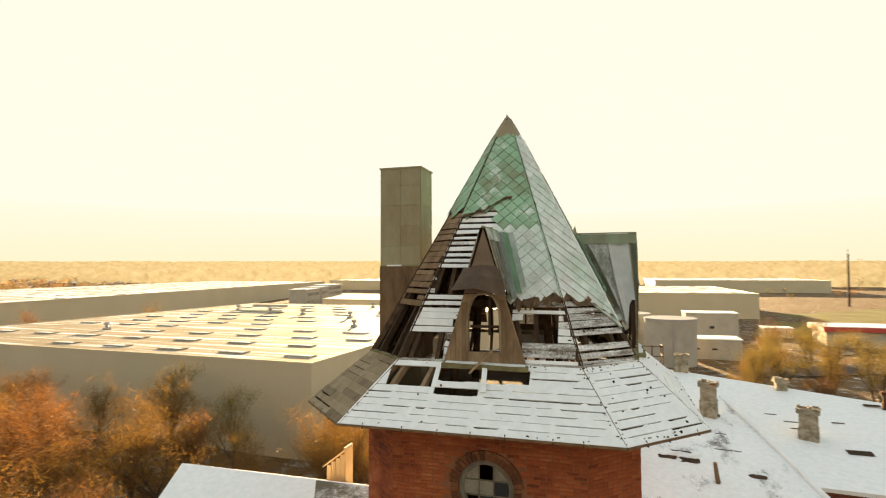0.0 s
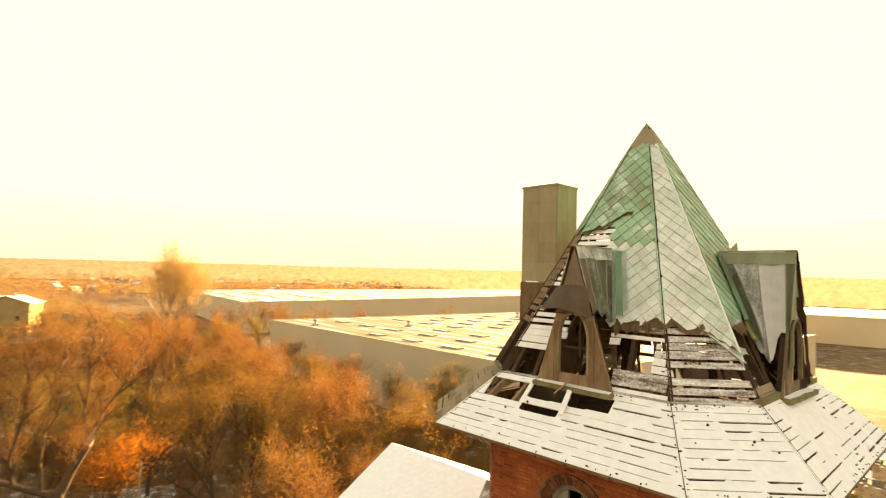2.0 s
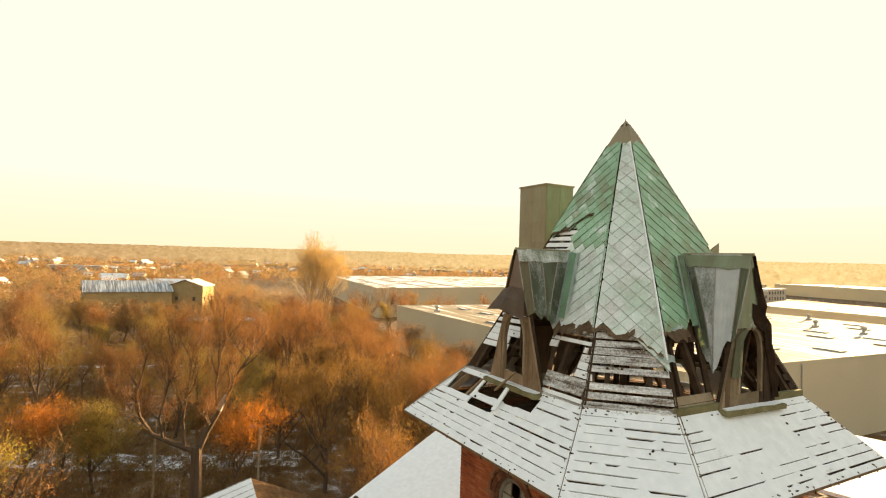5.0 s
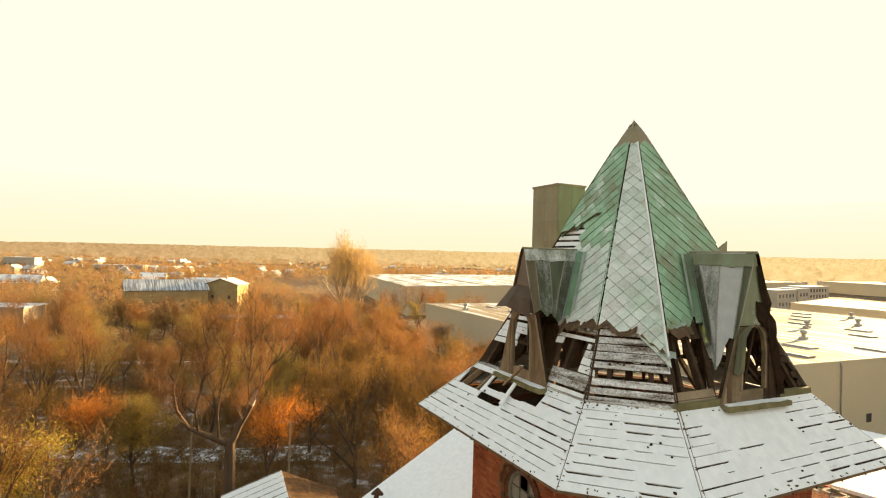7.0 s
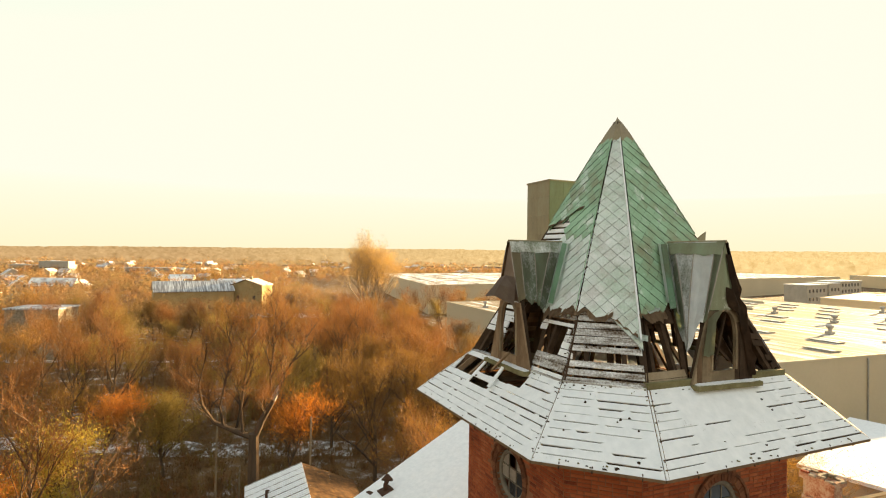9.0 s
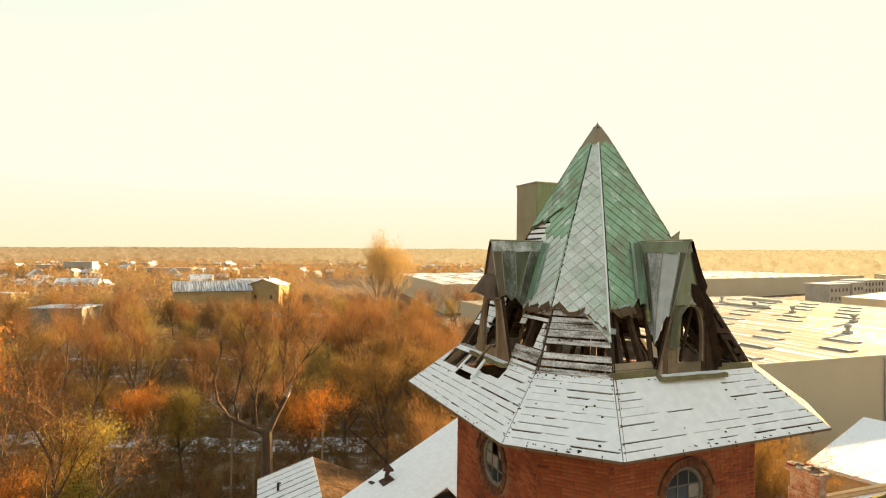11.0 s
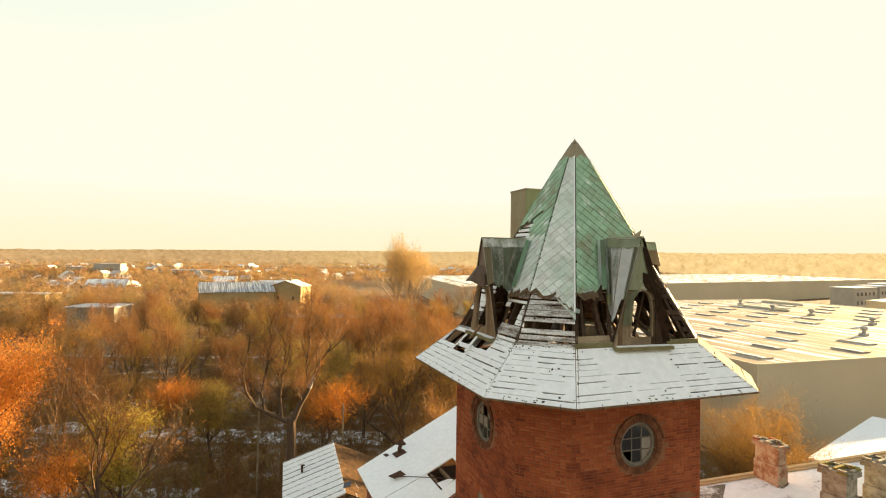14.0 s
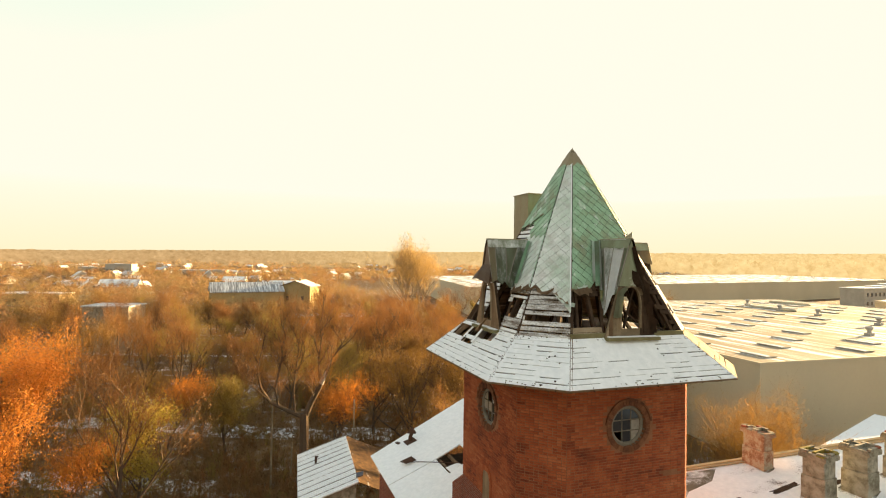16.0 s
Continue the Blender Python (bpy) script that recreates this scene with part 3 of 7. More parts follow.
# collar beams and posts inside
for z in (23.1, 24.9):
    h = reach(z) - 0.15
    for x0, y0, x1, y1 in ((-h, -0.5 * h, h, -0.5 * h), (-h, 0.5 * h, h, 0.5 * h), (-0.5 * h, -h, -0.5 * h, h), (0.5 * h, -h, 0.5 * h, h)):
        bm = bmesh.new()
        beam(bm, (x0, y0, z), (x1, y1, z), 0.13, 0.16)
        part("collar_beam", bm, CHAR, roof)
for x, y in ((-1.2, -1.2), (1.2, -1.2), (1.2, 1.2), (-1.2, 1.2)):
    bm = bmesh.new()
    beam(bm, (x, y, EAVE - 0.06), (x * 0.75, y * 0.75, 25.2), 0.14)
    part("post", bm, CHAR, roof)
bm = bmesh.new()
beam(bm, (0, 0, 24.6), (0, 0, APEX - 0.15), 0.16)
part("king_post", bm, CHAR, roof)


# ---- copper spire ----
def copper_low(face, u, z):
    """True where the copper cladding is still in place."""
    j = 0.10 * noise.noise((u * 2.3 + face * 7.1, z * 2.3, 0.5)) + 0.05 * noise.noise((u * 7.0, z * 7.0, face * 3.3))
    if face == 1:
        w = half(1, z)
        f = u / max(w, 0.05)
        low = 23.26 + 0.05 * math.sin(u * 9) if f < 0.0 else 23.26 - 0.55 * max(0.0, f - 0.15)
        return z > low + j * 0.5
    if face == 0:
        if z > 25.42 + 0.22 * math.sin(u * 3.0 + 0.6) + j * 2:
            return True
        v = 0.86 * (24.77 - z) / 2.74
        return z > 23.28 + j and u > v - 0.1 and (z < 24.85 or u > -0.25 + (24.85 - z) * 0.0 + 0.12)
    if face == 2:
        v = 0.86 * (24.77 - z) / 2.74
        if z > 24.8 + j:
            return u < half(2, z) or z > 25.0
        return u < -v + 0.06 and z > 23.25 + j + 0.25 * max(0.0, u + 1.35)
    if face == 3:
        return z > 25.0 + j
    return z > (25.3 if face in (7, 6) else 24.9) + j


DU, DV = 0.30, 0.31
spire = part("spire", tube(bmesh.new(), [(0, 0, APEX - 0.5), (0, 0, APEX - 0.06), (-0.03, 0.02, APEX + 0.05)], (0.03, 0.022, 0.008), 6), BROWN_COPPER, tower, "pointed spire of green copper shingles, torn at its lower edge")
rest = {False: bmesh.new(), True: bmesh.new()}
under = {False: bmesh.new(), True: bmesh.new()}
made = 0
for face in (1, 2, 0, 3, 4, 5, 6, 7):
    n, t = axes(face)
    kk = SLOPE / (1 if face % 2 == 0 else (1 + K) * R2)
    stretch = math.sqrt(1 + 1 / kk ** 2)            # slope length for a metre of height
    dz = DV / stretch
    rows = int((APEX - 22.6) / (dz / 2)) + 1
    for r in range(rows):
        zc = 22.6 + r * dz / 2
        if zc > APEX - 0.62:
            continue
        w = half(face, zc)
        cols = int(w / DU) + 2
        for c in range(-cols, cols + 1):
            uc = (c + 0.5 * (r % 2)) * DU
            if abs(uc) > w + DU / 2 or not copper_low(face, uc, zc):
                continue
            g = 0.005
            poly = [(uc, zc - dz / 2 + g), (uc + DU / 2 - g, zc), (uc, zc + dz / 2 - g), (uc - DU / 2 + g, zc)]
            slope_w = half(face, 24.0) / (APEX - 24.0)    # half width lost for a metre of height
            # keep inside the two hips
            poly = clip(poly, (-1, -slope_w), -(slope_w * APEX) - 0.022)
            poly = clip(poly, (1, -slope_w), -(slope_w * APEX) + 0.006) if len(poly) > 2 else []
            if len(poly) < 3 or area2(poly) < 0.0006:
                continue
            bend = rng.uniform(-0.003, 0.006)
            pts = [on_roof(face, u, z, 0.062 + bend - 0.018 * (z - zc) / dz) for u, z in poly]
            snowy = face == 1 or (face == 0 and zc < 24.9)
            near = made < 300 and (face == 1 or (face == 2 and zc < 26.4) or (face == 0 and zc < 24.6))
            if near:
                bm = slab(bmesh.new(), pts, 0.004)
                part("copper_shingle", bm, COPPER_SNOW if snowy else COPPER, spire)
                made += 1
            else:
                slab(rest[snowy], pts, 0.004)
            slab(under[snowy], [on_roof(face, max(0.004 - half(face, z), min(half(face, z) - 0.004, u)), z, 0.048) for u, z in ((uc, zc - dz / 2), (uc + DU / 2, zc), (uc, zc + dz / 2), (uc - DU / 2, zc))], 0.008)
for snowy, bm in rest.items():
    tagged(part("copper_shingles", bm, COPPERS_SNOW if snowy else COPPERS, spire), kind="stuff")
for snowy, bm in under.items():
    tagged(part("underlay", bm, SEAM_SNOW if snowy else SEAM, spire), kind="stuff")
# cap over the tip and rolls along the hips
bm = bmesh.new()
rings = []
for zc, off in ((APEX - 0.66, 0.066), (APEX - 0.40, 0.064), (APEX - 0.20, 0.050)):
    rings.append([bm.verts.new(on_roof(f, -half(f, zc), zc, off)) for f in range(8)])
tip = bm.verts.new((-0.015, 0.01, APEX + 0.035))
for p, q in zip(rings, rings[1:]):
    for i in range(8):
        bm.faces.new((p[i], p[(i + 1) % 8], q[(i + 1) % 8], q[i]))
for i in range(8):
    bm.faces.new((rings[-1][i], rings[-1][(i + 1) % 8], tip))
part("cap", bm, BROWN_COPPER, spire, "brown-green sheet cap over the spire's tip")
for face, zl in ((0, 23.3), (1, 22.78), (2, 25.0), (3, 25.0), (4, 24.9), (5, 24.9), (6, 25.3), (7, 25.4)):
    bm = bmesh.new()
    wide = 0.020 if face == 1 else 0.010
    tube(bm, [on_roof(face, half(face, z), z, 0.066) for z in (zl, (zl + APEX) / 2, APEX - 0.62)], (wide, wide, wide * 0.7), 6)
    part("hip_roll", bm, SNOW if face == 1 else COPPER if face == 0 else SHEET_GREEN, spire)
# ragged lip of splintered wood and curled metal under the copper's torn edge
def torn_edge(face, u0, u1, z_of, drop, mat, curl=0.05, cols=22):
    bm = bmesh.new()
    rows = []
    for i in range(cols + 1):
        u = u0 + (u1 - u0) * i / cols
        z = z_of(u)
        d = drop * (0.55 + 0.9 * noise.noise((u * 4.0, face * 3.0, z)) + 0.5 * noise.noise((u * 13.0, face, 2.0)))
        d = max(d, 0.02)
        c = curl * (0.6 + noise.noise((u * 5.0, 7.0, face)))
        rows.append([bm.verts.new(on_roof(face, u, z + 0.07, 0.05)), bm.verts.new(on_roof(face, u, z - d * 0.4, 0.065 + 0.3 * c)), bm.verts.new(on_roof(face, u + 0.02 * noise.noise((u * 20, 1, 1)), z - d, 0.07 + c))])
    for p, q in zip(rows, rows[1:]):
        for k in range(2):
            bm.faces.new((p[k + 1], q[k + 1], q[k], p[k]))
    bmesh.ops.solidify(bm, geom=bm.faces[:], thickness=0.012)
    return part("torn_sheet", bm, mat, spire)


torn_edge(1, -0.66, 0.12, lambda u: 23.26 + 0.05 * math.sin(u * 9), 0.15, WOOD, 0.04)
torn_edge(1, 0.1, 0.6, lambda u: 23.20 - 0.55 * max(0.0, u / 0.85 - 0.15), 0.07, WOOD, 0.02, 12)
torn_edge(1, 0.5, 0.78, lambda u: 22.90 - 0.2 * (u - 0.5), 0.12, COPPER_SNOW, 0.05, 10)
torn_edge(0, 0.55, 1.5, lambda u: 23.33 + 0.04 * math.sin(u * 6), 0.34, WOOD, 0.09)
torn_edge(0, -0.85, 0.3, lambda u: 25.42 + 0.22 * math.sin(u * 3.0 + 0.6), 0.09, WOOD, 0.06)
torn_edge(2, -1.55, -0.85, lambda u: 23.30 + 0.25 * max(0.0, u + 1.35), 0.26, WOOD, 0.05, 16)
torn_edge(2, -1.3, -0.95, lambda u: 23.33 + 0.25 * max(0.0, u + 1.35), 0.07, COPPER_SNOW, 0.03, 8)


# ---- dormers ----
RIDGE, FRONT, BASE_W = 24.77, 3.08, 0.86


def gable_w(z):
    return BASE_W * (RIDGE - z) / (RIDGE - KINK)


def dormer(face, open_back=True, side_sheets=((), ()), lows=((), ()), front_mat=GREYWOOD, gable_mat=BROWN_COPPER):
    n, t = axes(face)

    def P(u, d, z):
        return n * d + t * u + Vector((0, 0, z))

    # front boards with a pointed opening
    bm = bmesh.new()
    sill, spring, crown, hw = 22.24, 22.85, 23.42, 0.31
    arch = [(-hw, sill), (-hw, spring)]
    for i in range(1, 6):
        k = i / 6
        arch.append((-hw * math.cos(k * math.pi / 2) ** 0.8, spring + (crown - spring) * math.sin(k * math.pi / 2)))
    left = arch + [(0, crown)]
    right = [(-u, z) for u, z in left]
    for side in (left, right):
        for a, b in zip(side, side[1:]):
            sg = -1 if side is left else 1
            slab(bm, [P(*q) for q in ((a[0], FRONT, a[1]), (b[0], FRONT, b[1]), (sg * gable_w(b[1]), FRONT, b[1]), (sg * gable_w(a[1]), FRONT, a[1]))][::(1 if side is right else -1)], 0.035, tuple(-n))
    slab(bm, [P(-gable_w(KINK), FRONT, KINK), P(gable_w(KINK), FRONT, KINK), P(gable_w(sill), FRONT, sill), P(-gable_w(sill), FRONT, sill)], 0.035, tuple(-n))
    body = part("dormer", bm, front_mat, tower, "gabled dormer with a pointed arched opening and torn metal sides")
    # upper gable in sheet metal
    bm = bmesh.new()
    zs = crown + 0.02
    slab(bm, [P(-gable_w(zs), FRONT + 0.02, zs), P(gable_w(zs), FRONT + 0.02, zs), P(0, FRONT + 0.02, RIDGE)], 0.02, tuple(-n))
    part("gable_sheet", bm, gable_mat, body, "brown-green sheet metal in the gable")
    # curved arch moulding
    for side, sg in ((left, -1), (right, 1)):
        bm = bmesh.new()
        pts = [P(u + sg * 0.03, FRONT + 0.02, z + 0.01) for u, z in side]
        tube(bm, pts, [0.028] * len(pts), 5)
        part("arch_moulding", bm, GREYWOOD, body)
    # uneven upright boards on the front
    for sg in (-1, 1):
        u = 0.33
        while u < 0.84:
            u1 = min(u + rng.uniform(0.10, 0.15), 0.86)
            poly = [(u, KINK + 0.02), (u1 - 0.008, KINK + 0.02), (u1 - 0.008, 24.0), (u, 24.0)]
            kx = BASE_W / (RIDGE - KINK)
            poly = clip(poly, (-1, -kx), -(BASE_W + kx * KINK) + 0.02)
            poly = clip(poly, (0, -1), -crown + rng.uniform(0, 0.25)) if len(poly) > 2 else []
            if len(poly) > 2:
                off = FRONT + 0.004 + rng.uniform(0.002, 0.014)
                pts = [P(sg * a, off, b) for a, b in poly]
                part("jamb_board", slab(bmesh.new(), pts if sg > 0 else pts[::-1], 0.02, tuple(-n)), CHAR if face == 2 and sg > 0 else front_mat if rng.random() < 0.7 else WOOD, body)
            u = u1
    # sash remains
    bm = bmesh.new()
    skew = 0.16 if face == 2 else 0.0
    lift = 0.34 if face == 0 else 0.0
    beam(bm, P(-skew + lift * 0.3, FRONT - 0.10, sill + lift), P(skew + lift * 0.3, FRONT - 0.10, crown - 0.05), 0.05, 0.05)
    part("mullion", bm, CHAR, body)
    bm = bmesh.new()
    beam(bm, P(-hw, FRONT - 0.12, spring - 0.1 + skew), P(hw, FRONT - 0.12, spring - 0.1 - skew * 2.2), 0.045, 0.05)
    part("transom", bm, CHAR, body)
    bm = bmesh.new()
    beam(bm, P(-0.86, FRONT + 0.07, KINK - 0.03), P(0.9, FRONT + 0.10, KINK - 0.045), 0.20, 0.09)
    part("sill", bm, MOSSWOOD, body, "thick weathered plank below the opening")
    bm = bmesh.new()
    slab(bm, [P(-0.78, FRONT - 0.02, KINK + 0.045), P(-0.80, FRONT + 0.10, KINK + 0.035), P(-0.3, FRONT + 0.14, KINK + 0.03), P(0.2, FRONT + 0.12, KINK + 0.028), P(0.55, FRONT + 0.17, KINK + 0.022), P(0.86, FRONT + 0.13, KINK + 0.016), P(0.84, FRONT - 0.02, KINK + 0.03)], 0.028)
    part("sill_snow", bm, SNOW, body, "strip of snow on the plank")
    # sides, each of a few sheets folded against one another
    for sg, sheets, low in ((-1, side_sheets[0], lows[0]), (1, side_sheets[1], lows[1])):

        def on_side(f, z, out=0.0, sg=sg):
            d0, d1 = reach(z) - 0.05, FRONT + 0.05
            return P(sg * (gable_w(z) + 0.035 + out), d0 + (d1 - d0) * f, z + 0.03 + out * 0.3)

        def bottom(f, low=low):
            for (fa, za), (fb, zb) in zip(low, low[1:]):
                if fa <= f <= fb:
                    return za + (zb - za) * (f - fa) / (fb - fa)
            return low[-1][1]

        for fa0, fa1, fb0, fb1, mat in sheets:
            # each sheet: from fa0 to fb0 at the ridge, from fa1 to fb1 at the torn foot
            bm = bmesh.new()
            grid = []
            for r in range(11):
                g = r / 10
                line = []
                for c in range(6):
                    k = c / 5
                    f = (fa0 + (fa1 - fa0) * g) * (1 - k) + (fb0 + (fb1 - fb0) * g) * k
                    fe = fa1 * (1 - k) + fb1 * k
                    e = bottom(max(0.0, min(1.0, fe))) + 0.09 * noise.noise((fe * 9.0 + face, sg * 2.0, 0.3)) + 0.05 * noise.noise((fe * 31.0, face, 0.3))
                    z = RIDGE - (RIDGE - e) * g
                    dip = -0.030 * math.sin(k * math.pi) * min(1.0, g * 2) + 0.03 * noise.noise((f * 4, z * 2.0, face + sg)) * g
                    line.append(bm.verts.new(on_side(f, z, dip + 0.07 * max(0.0, g - 0.75))))
                grid.append(line)
            for r in range(10):
                for c in range(5):
                    q = (grid[r][c], grid[r + 1][c], grid[r + 1][c + 1], grid[r][c + 1])
                    bm.faces.new(q if sg < 0 else q[::-1])
            bmesh.ops.solidify(bm, geom=bm.faces[:], thickness=0.010)
            sheet = part("roof_sheet", bm, mat, body, "crumpled, folded sheet of tarnished metal")
            bm = bmesh.new()
            pts = []
            for k in range(6):
                g = 0.12 + 0.8 * k / 5
                f = fb0 + (fb1 - fb0) * g
                z = RIDGE - (RIDGE - bottom(max(0.0, min(1.0, fb1)))) * g
                pts.append(on_side(f, z, 0.012 + 0.07 * max(0.0, g - 0.75)))
            tube(bm, pts, (0.008, 0.014, 0.014, 0.012, 0.012, 0.006), 4)
            part("standing_seam", bm, FRAME_M if mat is not CHAR else CHAR, sheet)
        # strip of metal folded down from the ridge
        if sheets:
            bm = bmesh.new()
            cells = 7
            up = [bm.verts.new(on_side(i / cells, RIDGE - 0.02, 0.012)) for i in range(cells + 1)]
            dn = [bm.verts.new(on_side(i / cells, RIDGE - 0.27 - 0.06 * noise.noise((i * 1.3, face, sg)), 0.018)) for i in range(cells + 1)]
            for i in range(cells):
                q = (up[i], dn[i], dn[i + 1], up[i + 1])
                bm.faces.new(q if sg < 0 else q[::-1])
            part("ridge_sheet", bm, (SHEET_DARK if face == 0 else SHEET_GREEN) if sheets[0][4] is not CHAR else CHAR, body)
        # dark framing behind
        bm = bmesh.new()
        beam(bm, P(sg * 0.02, FRONT - 0.09, RIDGE - 0.16), P(sg * (BASE_W - 0.10), FRONT - 0.09, KINK), 0.09, 0.09)
        part("gable_rafter", bm, CHAR, body)
        bm = bmesh.new()
        beam(bm, P(sg * 0.03, reach(RIDGE) - 0.02, RIDGE - 0.05), P(sg * (BASE_W - 0.05), reach(KINK) - 0.1, KINK), 0.09, 0.09)
        part("valley_rafter", bm, CHAR, body)
    bm = bmesh.new()
    tube(bm, [P(0, reach(RIDGE) - 0.1, RIDGE + 0.03), P(0, FRONT + 0.05, RIDGE + 0.03)], [0.03, 0.03], 6)
    part("ridge_roll", bm, BROWN_COPPER, body)
    return body


JAG = ((0.0, 23.2), (0.35, 23.3), (0.62, 23.42), (1.0, 23.40))
south_dormer = dormer(0, side_sheets=(((0, 0, 0.5, 0.5, BROWN_COPPER), (0.5, 0.5, 1, 1, WOOD)),
                                      ((0, 0.05, 0.26, 0.38, SHEET_DARK), (0.26, 0.38, 0.60, 0.46, SHEET_GREEN), (0.60, 0.46, 0.84, 0.8, SHEET_DARK), (0.84, 0.8, 1, 1, BROWN_COPPER))),
                      lows=(((0.0, 23.6), (1.0, 23.5)), JAG), front_mat=WOOD, gable_mat=RUST_SHEET)
east_dormer = dormer(2, side_sheets=(((0, 0.0, 0.18, 0.40, SHEET_DARK), (0.18, 0.40, 0.55, 0.42, SHEET_SNOW), (0.55, 0.42, 0.87, 0.90, SHEET_WHITE), (0.87, 0.90, 1, 1, SHEET_GREEN)),
                                     ((0, 0, 0.4, 0.4, CHAR), (0.4, 0.4, 1, 1, CHAR))),
                     lows=(((0.0, 23.3), (0.15, 22.78), (0.4, 22.58), (0.62, 22.85), (0.75, 23.12), (1.0, 23.22)), ((0.0, 22.6), (0.5, 22.9), (0.8, 23.2), (1.0, 23.0))), gable_mat=SHEET_GREEN)
dormer(4, side_sheets=(((0, 0, 1, 1, BROWN_COPPER),), ((0, 0, 1, 1, BROWN_COPPER),)), lows=(((0.0, 24.2), (1.0, 24.0)), ((0.0, 24.2), (1.0, 24.0))), front_mat=CHAR)


def flap(points, mat, owner, name="torn_sheet"):
    """A bent scrap of sheet through two rows of points."""
    bm = bmesh.new()
    rows = [[bm.verts.new(p) for p in row] for row in points]
    for p, q in zip(rows, rows[1:]):
        for i in range(len(p) - 1):
            bm.faces.new((p[i], p[i + 1], q[i + 1], q[i]))
    bmesh.ops.solidify(bm, geom=bm.faces[:], thickness=0.012)
    return part(name, bm, mat, owner)


# burnt, splintered edge along the gable's north slope
burnt = bmesh.new()
rim = []
for i in range(15):
    z = 24.55 - 2.45 * i / 14
    u = gable_w(z)
    rim.append([burnt.verts.new((FRONT + 0.045, u - 0.08 - 0.12 * abs(noise.noise((i * 0.9, 3.0, 0))), z)), burnt.verts.new((FRONT + 0.06, u + 0.05 + 0.14 * noise.noise((i * 0.7, 8.0, 0)) + 0.10 * math.sin(i / 14 * math.pi), z))])
for p, q in zip(rim, rim[1:]):
    burnt.faces.new((p[0], q[0], q[1], p[1]))
bmesh.ops.solidify(burnt, geom=burnt.faces[:], thickness=0.03)
part("burnt_edge", burnt, CHAR, east_dormer)
for i in range(9):
    z = 23.9 - 0.2 * i
    y0 = gable_w(z) + rng.uniform(0.0, 0.1)
    part("charred_lath", beam(bmesh.new(), (FRONT - rng.uniform(0.0, 0.3), y0, z), (reach(z) - rng.uniform(0.0, 0.4), y0 + rng.uniform(0.3, 0.9), z - rng.uniform(0.1, 0.7)), 0.05, 0.03), CHAR, east_dormer)

# brown flap standing off the south gable, over the arch
flap([[(-0.42, -3.10, 23.95), (-0.05, -3.16, 24.02), (0.34, -3.12, 23.98)], [(-0.5, -3.22, 23.75), (-0.05, -3.32, 23.80), (0.42, -3.2, 23.72)],
      [(-0.62, -3.38, 23.50), (-0.1, -3.44, 23.55), (0.50, -3.26, 23.38)]], RUST_SHEET, south_dormer)
# green strip hanging beside the east arch, and splintered wood over its top
flap([[(3.12, -0.46, 23.28), (3.13, -0.30, 23.40), (3.12, -0.05, 23.46)], [(3.13, -0.54, 22.95), (3.14, -0.42, 23.05), (3.13, -0.26, 23.22)],
      [(3.14, -0.62, 22.58), (3.16, -0.50, 22.55), (3.15, -0.34, 22.60)]], SHEET_GREEN, east_dormer)
flap([[(3.10, 0.02, 23.9), (3.14, 0.18, 23.85), (3.10, 0.40, 23.55)], [(3.12, 0.02, 23.66), (3.20, 0.25, 23.56), (3.10, 0.50, 23.42)],
      [(3.10, 0.10, 23.50), (3.17, 0.32, 23.36), (3.06, 0.58, 23.24)]], CHAR, east_dormer)

# ---- copper clad flue ----
FX0, FX1, FY0, FY1, FTOP = -3.40, -2.27, -0.44, 0.50, 26.66
flue = part("flue", boxed(FX0, FX1, FY0, FY1, EAVE - 0.1, FTOP - 0.02), BROWN_COPPER, tower, "tall square flue clad in brown-green copper sheets")
zs = [24.05, 24.55, 25.1, 25.65, 26.18, FTOP]
for i, (z0, z1) in enumerate(zip(zs, zs[1:])):
    for nx, ny in ((1, 0), (-1, 0), (0, 1), (0, -1)):
        k = 2
        for j in range(k):
            g = 0.004
            if nx:
                a, b = FY0 + (FY1 - FY0) * j / k + g, FY0 + (FY1 - FY0) * (j + 1) / k - g
                x = FX1 if nx > 0 else FX0
                bm = boxed(min(x, x + nx * 0.012), max(x, x + nx * 0.012), a, b, z0 + g, z1 - g)
            else:
                a, b = FX0 + (FX1 - FX0) * j / k + g, FX0 + (FX1 - FX0) * (j + 1) / k - g
                y = FY1 if ny > 0 else FY0
                bm = boxed(a, b, min(y, y + ny * 0.012), max(y, y + ny * 0.012), z0 + g, z1 - g)
            part("sheet", bm, BROWN_COPPER if nx < 1 else SHEET_GREEN, flue)
part("flue_cap", boxed(FX0 - 0.03, FX1 + 0.03, FY0 - 0.03, FY1 + 0.03, FTOP - 0.03, FTOP + 0.015), BROWN_COPPER, flue)
bm = boxed(FX0 - 0.02, FX1 + 0.02, FY0 - 0.03, FY1 + 0.03, 21.6, 24.02)
part("flue_casing", bm, WOOD, flue, "rough wooden casing round the foot of the flue")
bm = boxed(-3.2, -2.8, -0.52, -0.43, 24.02, 24.06)
part("snow_patch", bm, SNOW, flue)
